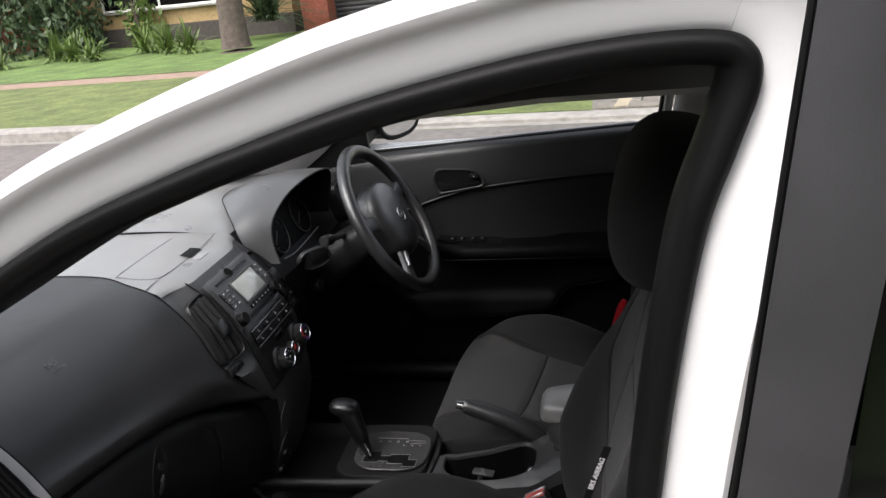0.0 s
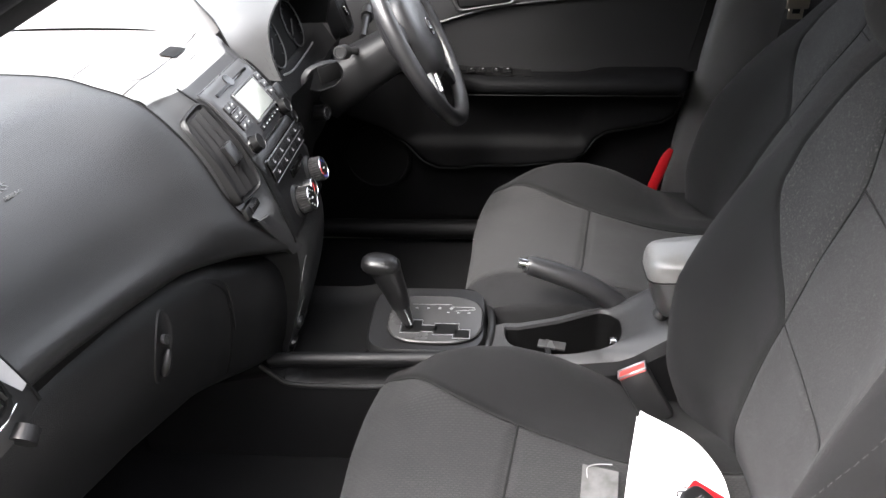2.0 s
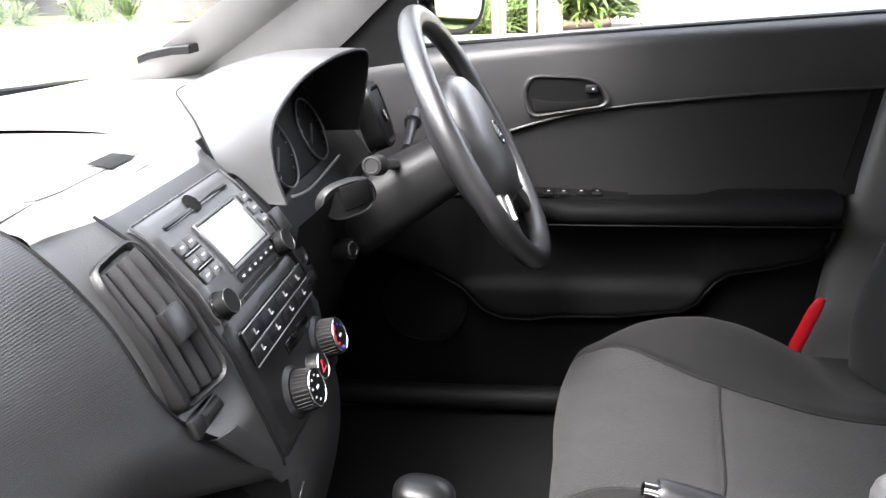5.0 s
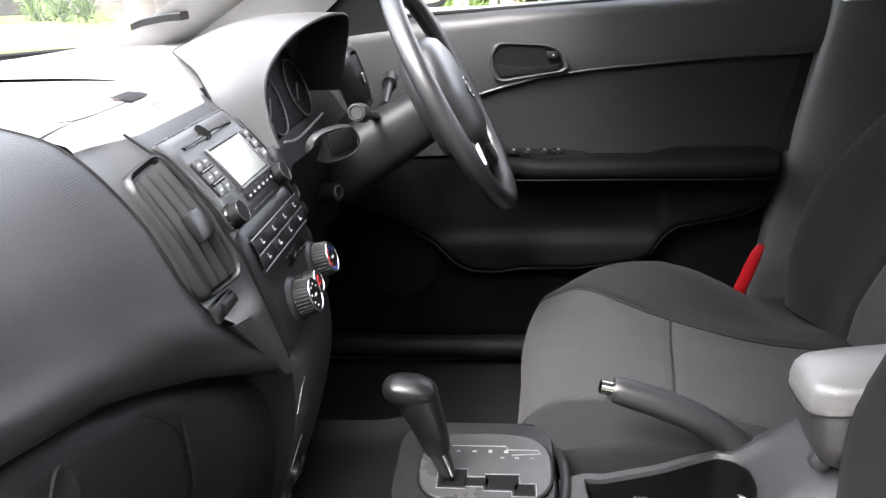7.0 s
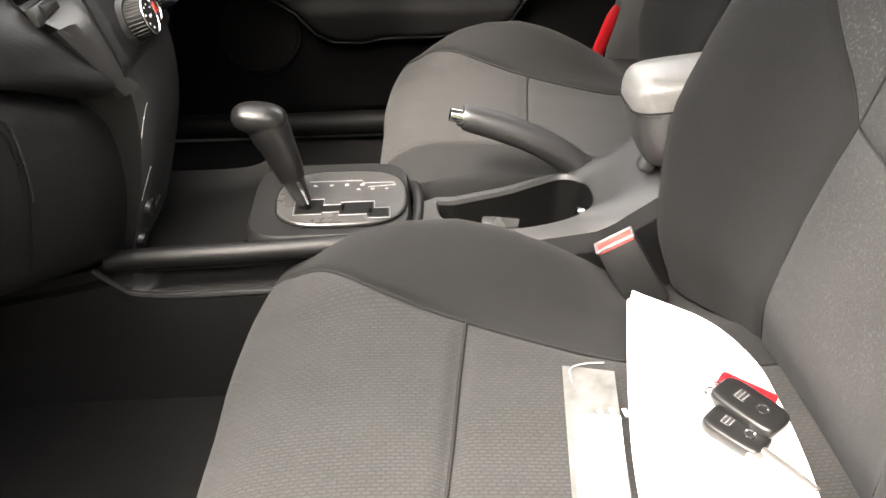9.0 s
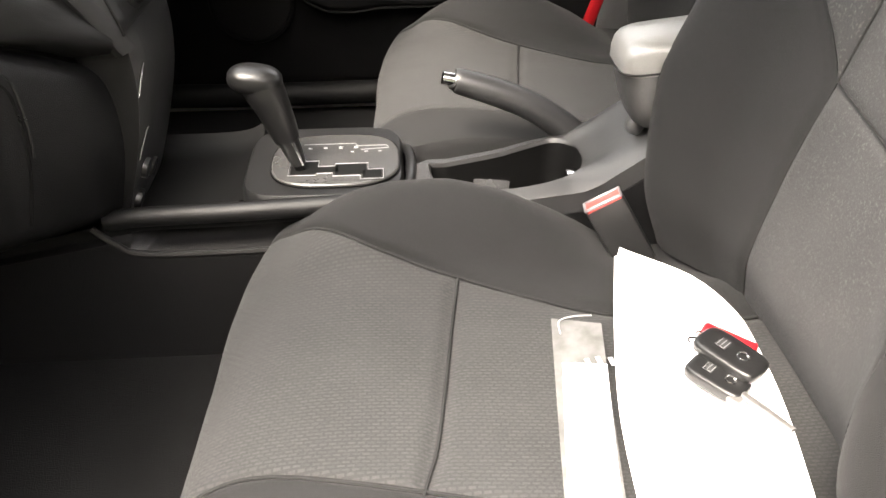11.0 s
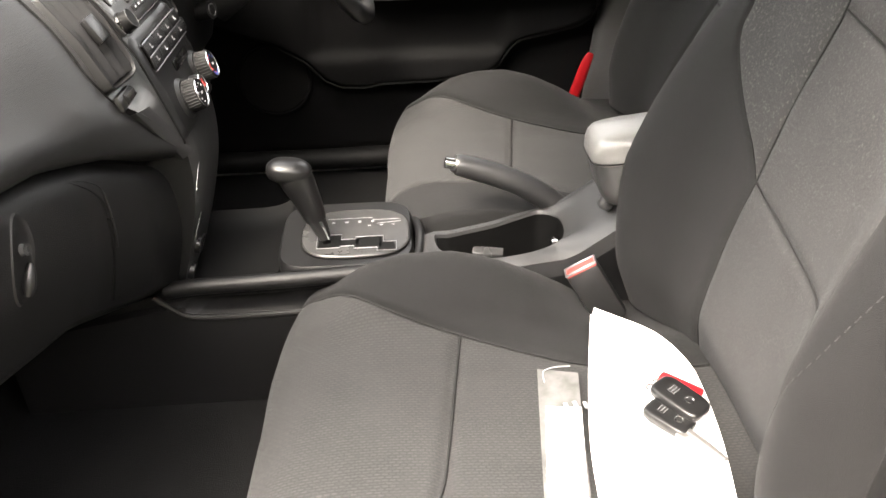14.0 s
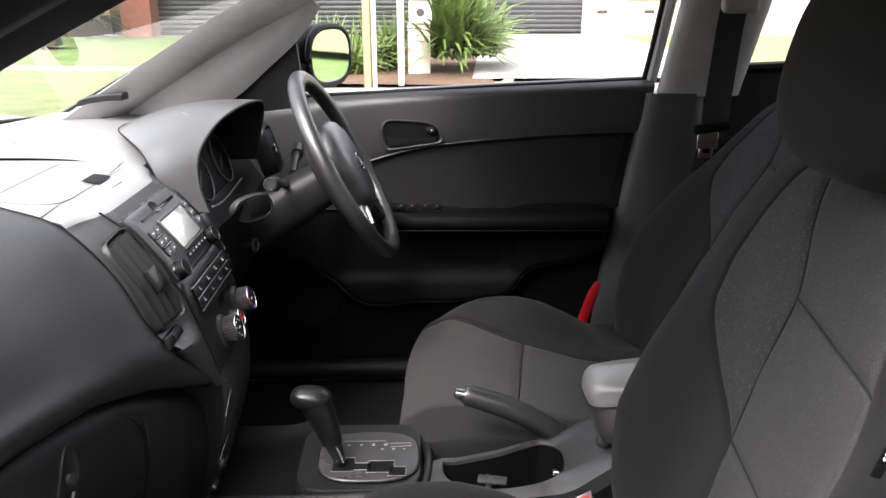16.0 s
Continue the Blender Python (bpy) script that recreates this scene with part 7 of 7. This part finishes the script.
m1 = fob((0.430, -0.426, 0.502), 37, 5, 1.04)
m2 = fob((0.412, -0.446, 0.491), 41, 4, 0.90)
bm = bmesh.new()
box(bm, (0.421, -0.473, 0.490), (0.017, 0.014, 0.008), 0.003, 2, pose(0, 0, 0, 0, 0, 35))
part("key_neck", bm, BLADE, keys)
bm = bmesh.new()
tube(bm, [(0.424, -0.466, 0.493), (0.438, -0.490, 0.494), (0.452, -0.520, 0.496)], [0.005, 0.0045, 0.0038], 8, flat=0.35)
part("key_blade", bm, BLADE, keys, "bright steel key blade")
bm = bmesh.new()
box(bm, (0.441, -0.395, 0.492), (0.026, 0.056, 0.009), 0.004, 2, pose(0, 0, 0, 5, 0, 52))
part("red_tag", bm, RED, keys, "red plastic tag")
bm = bmesh.new()
ring(bm, (0.407, -0.404, 0.500), (0.2, 0.2, 1), 0.0105, 0.0012, 32, 6)
ring(bm, (0.413, -0.399, 0.503), (0.5, 0.1, 1), 0.008, 0.0010, 32, 6)
part("key_ring", bm, CHROME, keys, "steel split ring")

# ---- street ----
KA = -0.115


def kerb_y(x):
    return 5.93 + KA * x


ASPHALT = mat("grey_asphalt", (0.175, 0.16, 0.145), 0.9, var=0.15, vscale=1.5, bump=0.6, bscale=120, dirt=0.3)
KERB = mat("concrete", (0.34, 0.32, 0.285), 0.85, var=0.12, vscale=2, bump=0.4, bscale=150, dirt=0.3)
DRIVE = mat("pale_concrete_drive", (0.47, 0.445, 0.40), 0.85, var=0.08, vscale=1.2, bump=0.3, bscale=100, dirt=0.15)
GRASS = mat("lawn", (0.135, 0.215, 0.05), 0.95, var=0.35, vscale=2.5, bump=1.0, bscale=40, dirt=0.4)
DRYG = mat("dry_nature_strip", (0.15, 0.19, 0.055), 0.95, var=0.35, vscale=3, bump=1.0, bscale=40, dirt=0.4)
PATHM = mat("red_brick_path", (0.33, 0.235, 0.17), 0.9, var=0.2, vscale=6, dirt=0.3)
MULCH = mat("bark_mulch", (0.15, 0.085, 0.048), 0.95, var=0.5, vscale=25, bump=1.0, bscale=60, dirt=0.5)
PAVER = mat("grey_paver", (0.21, 0.19, 0.158), 0.9, var=0.25, vscale=4, bump=0.4, bscale=90, dirt=0.3)
YELLOW = mat("ochre_render", (0.42, 0.29, 0.14), 0.85, var=0.1, vscale=2, dirt=0.2)
CREAM = mat("cream_render", (0.62, 0.57, 0.46), 0.85, var=0.06, vscale=2, dirt=0.12)
DARKW = mat("dark_plinth", (0.06, 0.05, 0.045), 0.85, var=0.2)
ROLLER = mat("charcoal_roller_door", (0.035, 0.035, 0.037), 0.45, var=0.1)
BRICK = mat("red_brick", (0.33, 0.10, 0.06), 0.85, var=0.25, vscale=12, dirt=0.3)
BARK = mat("grey_bark", (0.14, 0.11, 0.09), 0.95, var=0.3, vscale=8, bump=1.0, bscale=40, dirt=0.5)
LEAF = mat("dark_leaf", (0.045, 0.075, 0.03), 0.6, var=0.45, vscale=5)
STRAP = mat("strap_leaf", (0.105, 0.16, 0.035), 0.5, var=0.4, vscale=4)
POST = mat("timber_post", (0.42, 0.30, 0.18), 0.8, var=0.15, vscale=10, dirt=0.2)
WHITEP = mat("white_paint", (0.75, 0.74, 0.70), 0.6, var=0.04)


def flat(name, x0, x1, y0, y1, z, material, label, thick=0.05, nx=12):
    """A strip of ground that follows the line of the kerb."""
    bm = bmesh.new()
    sheet(bm, lambda u, v: (x0 + (x1 - x0) * u, kerb_y(x0 + (x1 - x0) * u) + y0 + (y1 - y0) * v, z), nx, 4, 0)
    return solo(name, bm, material, label, name.replace("_", " "), kind="structure")


bm = bmesh.new()
sheet(bm, lambda u, v: (-400 + 800 * u, -400 + 800 * v, -0.02), 8, 8)
solo("ground", bm, GRASS, "grass ground reaching to the horizon", "ground", kind="structure")
flat("road", -60, 60, -8.6, -0.12, 0.0, ASPHALT, "grey asphalt suburban road")
flat("gutter", -60, 60, -0.12, 0.0, 0.004, KERB, "pale concrete gutter")
flat("near_verge", -60, 60, -12.0, -8.6, 0.06, GRASS, "grass verge beside the parked car")
# unseen wall, added to keep low sky light out of the cabin
bm = bmesh.new()
box(bm, (0, -4.5, 1.75), (46, 0.25, 3.6), 0.02, 1, pose(0, 0, 0, 0, 0, math.degrees(math.atan(KA))))
solo("light_blocker_wall", bm, mat("blocker_wall_brown", (0.17, 0.15, 0.13), 0.9, var=0.25, vscale=6, dirt=0.3), "plain brown wall added out of view to block low side light", "wall", kind="structure")
bm = bmesh.new()
sec = [(0.0, -0.02), (0.0, 0.85), (0.05, 1.0), (0.28, 1.0), (0.28, -0.02)]
loft(bm, [[(x, kerb_y(x) + d, h * f if f > 0 else f) for d, f in sec] for x, h in [(-60, 0.13), (-20, 0.13), (-4.4, 0.13), (-3.4, 0.04), (0.0, 0.04), (9, 0.04), (10, 0.13), (60, 0.13)]])
solo("kerb", bm, KERB, "pale concrete kerb with a lowered crossing", "kerb", kind="structure")
bm = bmesh.new()
NSX = [-60, -30, -12, -8, -6, -4.4, -3.8, -3.4, -2.5, -1.5, -0.5, 0.38]
loft(bm, [[(x, kerb_y(x) + d, float(np.interp(x, [-4.4, -3.4], [0.125, 0.040]) * (1 - d / 4) + 0.125 * d / 4)) for d in (0.28, 1.0, 2.0, 3.0, 4.0)] for x in NSX], closed=False)
solo("nature_strip", bm, DRYG, "patchy green nature strip", "nature strip", kind="structure")
flat("footpath", -60, 60, 4.0, 4.75, 0.13, PATHM, "reddish footpath")
flat("front_lawn", -60, -0.6, 4.75, 13.5, 0.14, GRASS, "green mown front lawn")
flat("garden_bed", -3.4, 1.0, 2.6, 9.6, 0.146, MULCH, "bark mulch garden bed")
bm = bmesh.new()
sheet(bm, lambda u, v: (0.75 + 0.8 * v + (3.2 + 0.6 * (1 - v)) * u, kerb_y(0) + 3.2 + 9.6 * v, 0.15), 6, 10)
solo("driveway", bm, DRIVE, "pale concrete driveway to the garage", "driveway", kind="structure")
# sunlight on this lawn is put into its paler green
flat("side_lawn", 4.2, 40, 3.3, 13, 0.14, mat("sunlit_lawn_pale", (0.24, 0.26, 0.11), 0.95, var=0.3, vscale=2.5, bump=1.0, bscale=40, dirt=0.3), "lawn beside the driveway, paled to look sunlit")
pav = thing("paver_crossing", (3, 7, 0.1), "grey rectangular pavers of the driveway crossing", "paving", kind="structure")


def ramp(d):
    """Height of the crossing, d from the kerb line: it rises from the lowered kerb."""
    return 0.042 + 0.075 * min(1.0, max(0.0, (d - 0.28) / 1.4))


bm = bmesh.new()
sheet(bm, lambda u, v: (0.38 + 7 * u, kerb_y(0.38 + 7 * u) + 0.275 + 3.0 * v, ramp(0.275 + 3.0 * v)), 4, 20)
part("bedding", bm, ASPHALT, pav)
bm = bmesh.new()
box(bm, (0, 0, 0), (0.285, 0.187, 0.03), 0.006, 1)
stone = part("paver", bm, PAVER, pav)
ROWS = 14
for j in range(ROWS):
    for i in range(21):
        x = 0.56 + 0.30 * i + 0.15 * (j % 2)
        d = 0.385 + 0.20 * j
        o = stone if i == j == 0 else stone.copy()
        if o is not stone:
            scene.collection.objects.link(o)
        slope = math.degrees(math.atan(0.075 / 1.4)) if d < 1.68 else 0.0
        o.matrix_basis = pose(x, kerb_y(x) + d, ramp(d) + 0.004 + 0.002 * random.random(), slope, 0, math.degrees(math.atan(KA)) + random.uniform(-1, 1))
        if o is stone:
            o.matrix_parent_inverse = parent_world(pav).inverted()
bm = bmesh.new()
sheet(bm, lambda u, v: (0.58 + 0.13 * u + 0.57 * v, kerb_y(0.6) + 0.29 + 2.95 * v, ramp(0.29 + 2.95 * v - 0.06 * v) + 0.026), 2, 20, 0.02)
part("border_strip", bm, mat("cream_border_concrete", (0.34, 0.29, 0.205), 0.85, var=0.12, vscale=3, bump=0.3, bscale=100), pav, "cream concrete border strip across the pavers")
for o in list(pav.children):
    if o.name.startswith("paver") and o is not stone:
        o.matrix_parent_inverse = parent_world(pav).inverted()


# ---- houses over the road ----
def wallbox(name, x0, x1, y0, y1, z0, z1, material, parent, label="", bev=0.01):
    bm = bmesh.new()
    box(bm, ((x0 + x1) / 2, (y0 + y1) / 2, (z0 + z1) / 2), (x1 - x0, y1 - y0, z1 - z0), bev, 1)
    return part(name, bm, material, parent, label)


def window(x0, x1, y, z0, z1, parent):
    f = wallbox("window", x0 - 0.06, x1 + 0.06, y - 0.06, y - 0.02, z0 - 0.06, z0, WHITEP, parent, "white framed window")
    wallbox("head", x0 - 0.06, x1 + 0.06, y - 0.06, y - 0.02, z1, z1 + 0.06, WHITEP, f)
    for x in (x0 - 0.03, (x0 + x1) / 2, x1 + 0.03):
        wallbox("stile", x - 0.03, x + 0.03, y - 0.06, y - 0.02, z0, z1, WHITEP, f)
    wallbox("pane", x0, (x0 + x1) / 2 - 0.03, y - 0.035, y - 0.025, z0, z1, GLOSS, f)
    wallbox("pane", (x0 + x1) / 2 + 0.03, x1, y - 0.035, y - 0.025, z0, z1, GLOSS, f)
    wallbox("sill", x0 - 0.1, x1 + 0.1, y - 0.14, y - 0.02, z0 - 0.11, z0 - 0.06, KERB, f)


def roller(x0, x1, y, z1, parent, n=22):
    """A slatted roller door."""
    bm = bmesh.new()
    rows = []
    for k in range(n * 4 + 1):
        z = 0.15 + (z1 - 0.15) * k / (n * 4)
        rows.append([(x0, y - 0.022 * abs(math.sin(math.pi * k / 4)), z), (x1, y - 0.022 * abs(math.sin(math.pi * k / 4)), z)])
    loft(bm, rows, closed=False)
    return part("roller_door", bm, ROLLER, parent, "charcoal ribbed roller door")


ha = thing("house", (-11, 19, 0), "single-storey ochre rendered house with dark plinth and white windows", "house", "houses over the road")
wallbox("wall", -13.6, -7.2, 18.4, 24, 0.6, 3.0, YELLOW, ha, "ochre rendered wall")
wallbox("plinth", -13.62, -7.18, 18.36, 24.02, 0.0, 0.62, DARKW, ha, "dark plinth")
window(-12.4, -9.2, 18.4, 1.1, 2.5, ha)
wallbox("brick_pier", -6.9, -6.2, 18.2, 18.9, 0, 3.0, BRICK, ha, "red brick pier")
wallbox("side_wall", -22, -13.6, 20, 24, 0, 3.0, BRICK, ha)
roller(-6.2, -3.4, 18.8, 2.6, ha)
wallbox("white_pier", -3.4, -2.9, 18.4, 18.9, 0, 3.0, WHITEP, ha, "white pier")
roller(-2.9, 1.6, 18.8, 2.6, ha)
wallbox("head_wall", -7.2, 1.6, 18.8, 24, 2.6, 3.0, WHITEP, ha)
bm = bmesh.new()
loft(bm, [[(-14.2, 17.8, 2.95), (-14.2, 24.6, 2.95), (-14.2, 21.2, 4.8)], [(1.8, 17.8, 2.95), (1.8, 24.6, 2.95), (1.8, 21.2, 4.8)]])
part("roof", bm, BRICK, ha, "terracotta roof")
hb = thing("house", (8, 20, 0), "cream rendered house with dark framed window and charcoal garage door", "house", "houses over the road")
roller(1.7, 4.0, 18.9, 2.6, hb)
wallbox("garage_head", 1.6, 4.2, 18.8, 24, 2.6, 3.4, CREAM, hb)
wallbox("jamb", 3.98, 4.14, 18.7, 19.0, 0, 2.7, CREAM, hb)
wallbox("wall", 4.14, 16, 18.9, 24, 0, 3.4, CREAM, hb, "cream rendered wall")
fr_ = wallbox("window", 5.0, 8.0, 18.82, 18.9, 0.95, 2.4, DARKW, hb, "dark framed window")
wallbox("pane", 5.08, 5.95, 18.80, 18.82, 1.03, 2.32, GLOSS, fr_)
wallbox("pane", 6.03, 7.92, 18.80, 18.82, 1.03, 2.32, GLOSS, fr_)
for k in range(4):
    wallbox("vent_brick", 4.35 + 1.15 * k, 4.60 + 1.15 * k, 18.88, 18.9, 0.62, 0.70, DARKW, hb)
bm = bmesh.new()
loft(bm, [[(1.6, 18.2, 3.35), (1.6, 24.6, 3.35), (1.6, 21.2, 5.2)], [(16.5, 18.2, 3.35), (16.5, 24.6, 3.35), (16.5, 21.2, 5.2)]])
part("roof", bm, DARKW, hb, "dark tiled roof")

# letter box, posts
lb = thing("letter_box", (0.12, 9.85, 0.14), "cream rendered pillar with a white letter box", "letter box")
wallbox("pillar", -0.08, 0.22, 9.75, 10.05, 0.14, 0.80, CREAM, lb, "cream rendered pillar")
wallbox("box", -0.06, 0.24, 9.70, 10.08, 0.80, 1.10, WHITEP, lb, "white letter box")
bm = bmesh.new()
cyl(bm, (0.09, 9.694, 0.94), (0.09, 9.70, 0.94), 0.055, None, 24)
part("round_slot", bm, DARKW, lb)
wallbox("lid", -0.08, 0.26, 9.66, 10.1, 1.10, 1.13, WHITEP, lb)
po = thing("sign_post", (-0.52, 8.05, 0.13), "square timber post with a pale pole beside it", "post")
wallbox("timber_post", -0.55, -0.46, 8.0, 8.09, 0.12, 3.2, POST, po)
wallbox("white_pole", -0.455, -0.40, 8.02, 8.08, 0.12, 3.2, WHITEP, po)
wp = thing("marker_post", (-0.14, 8.6, 0.13), "slim white post in the garden bed", "post")
wallbox("post", -0.18, -0.10, 8.56, 8.64, 0.12, 1.6, WHITEP, wp)


# ---- plants ----
def blades(name, at, n, length, spread, width, material, label, seed, droop=0.5, cat="plant", up=0.2):
    rnd = random.Random(seed)
    t = thing(name, at, label, cat)
    bm = bmesh.new()
    for k in range(n):
        a = rnd.uniform(0, 2 * math.pi)
        ln, el = length * rnd.uniform(0.55, 1.0), rnd.uniform(up, 1.45)
        base = Vector((at[0] + rnd.gauss(0, spread * 0.25), at[1] + rnd.gauss(0, spread * 0.25), at[2] + rnd.uniform(0, spread * 0.5)))
        d = Vector((math.cos(a) * math.cos(el), math.sin(a) * math.cos(el), math.sin(el)))
        side = Vector((-math.sin(a), math.cos(a), 0)) * width
        prev = None
        for j in range(5):
            s = j / 4
            p = base + d * ln * s + Vector((0, 0, -droop * ln * s * s * math.cos(el)))
            w = side * (1 - s) ** 0.7 * (0.6 + s)
            cur = (bm.verts.new(p - w), bm.verts.new(p + w + Vector((0, 0, 0.006))))
            if prev:
                bm.faces.new((prev[0], prev[1], cur[1], cur[0]))
            prev = cur
    part("leaves", bm, material, t)
    return t


def shrub(name, at, r, n, size, material, label, seed):
    rnd = random.Random(seed)
    t = thing(name, at, label, "shrub")
    bm = bmesh.new()
    for k in range(6):
        tube(bm, [Vector(at), Vector(at) + Vector((rnd.uniform(-0.5, 0.5) * r[0], rnd.uniform(-0.5, 0.5) * r[1], r[2] * rnd.uniform(0.8, 1.6)))], [0.04, 0.012], 6)
    part("stems", bm, BARK, t)
    bm = bmesh.new()
    lumps = [(rnd.uniform(-0.75, 0.75), rnd.uniform(-0.75, 0.75), rnd.uniform(0.15, 0.95), rnd.uniform(0.25, 0.5)) for _ in range(22)]
    for k in range(n):
        lx, ly, lz, lr = rnd.choice(lumps)
        v = Vector((rnd.gauss(0, 1), rnd.gauss(0, 1), rnd.gauss(0, 1))).normalized() * lr * rnd.uniform(0.6, 1.05)
        p = Vector((at[0] + (lx + v.x) * r[0], at[1] + (ly + v.y) * r[1], at[2] + max(0.02, (lz + v.z)) * r[2] * 1.3))
        q = Euler((rnd.uniform(0, 6.28), rnd.uniform(0, 6.28), rnd.uniform(0, 6.28))).to_matrix()
        s = size * rnd.uniform(0.6, 1.3)
        vs = [bm.verts.new(p + q @ Vector(c) * s) for c in ((-0.9, 0, 0), (0, -0.4, 0.1), (1, 0, 0), (0, 0.4, 0.1))]
        bm.faces.new(vs)
    part("foliage", bm, material, t)


blades("flax_bush", (0.50, 10.2, 0.30), 640, 1.35, 0.62, 0.032, STRAP, "large green strap-leaved bush in the mulch bed", 3, 0.35)
blades("flax_bush", (0.95, 11.0, 0.25), 260, 0.95, 0.45, 0.03, STRAP, "green strap-leaved bush beside the driveway", 4, 0.4)
for k in range(9):
    blades("lily_clump", (-2.5 + 0.27 * k, 9.9 + 0.4 * ((k * 7) % 3), 0.14), 90, 0.95, 0.30, 0.022, STRAP, "clump of green strappy lilies", 20 + k, 0.6)
for k in range(7):
    blades("lily_clump", (-13.2 + 0.8 * k, 15.0 + 0.5 * ((k * 5) % 3), 0.14), 70, 0.9, 0.3, 0.03, STRAP, "clump of green strappy lilies by the lawn", 40 + k, 0.6)
shrub("hedge_shrub", (-16.5, 18.5, 0.1), (2.6, 1.2, 1.8), 4200, 0.13, LEAF, "dense dark green shrub beside the house", 5)
shrub("hedge_shrub", (-13.6, 17.8, 0.1), (1.5, 0.9, 1.6), 2600, 0.12, LEAF, "dense dark green shrub beside the house", 6)
shrub("small_shrub", (-11.2, 18.0, 0.1), (0.5, 0.4, 1.0), 420, 0.10, STRAP, "thin upright shrub under the window", 7)
blades("palm_bush", (-7.4, 17.2, 0.5), 200, 1.7, 0.5, 0.03, LEAF, "grey-green palm-like bush beside the pier", 9, 0.5)
tree = thing("street_tree", (-7.0, 14.4, 0.1), "tall street tree with a smooth grey trunk", "tree")
bm = bmesh.new()
tube(bm, [(-7.0, 14.4, 0.05), (-7.0, 14.4, 0.4), (-6.97, 14.4, 1.5), (-6.9, 14.42, 3.0), (-6.8, 14.4, 4.5)], [0.40, 0.29, 0.25, 0.22, 0.18], 20, 24)
part("trunk", bm, BARK, tree)
rnd = random.Random(8)
for k in range(7):
    a = k * 0.9
    bm = bmesh.new()
    tube(bm, [(-6.8, 14.4, 4.2), (-6.8 + math.cos(a), 14.4 + math.sin(a), 5.3), (-6.8 + 2.2 * math.cos(a), 14.4 + 2.2 * math.sin(a), 6.6)], [0.13, 0.08, 0.03], 8, 8)
    part("limb", bm, BARK, tree)
bm = bmesh.new()
for k in range(3500):
    v = Vector((rnd.gauss(0, 1), rnd.gauss(0, 1), rnd.gauss(0, 0.6)))
    p = Vector((-6.8, 14.4, 6.6)) + v * 1.3
    q = Euler((rnd.uniform(0, 6.28), rnd.uniform(0, 6.28), 0)).to_matrix()
    vs = [bm.verts.new(p + q @ Vector(c) * 0.12) for c in ((-1, 0, 0), (0, -0.4, 0), (1, 0, 0), (0, 0.4, 0))]
    bm.faces.new(vs)
part("crown", bm, LEAF, tree)
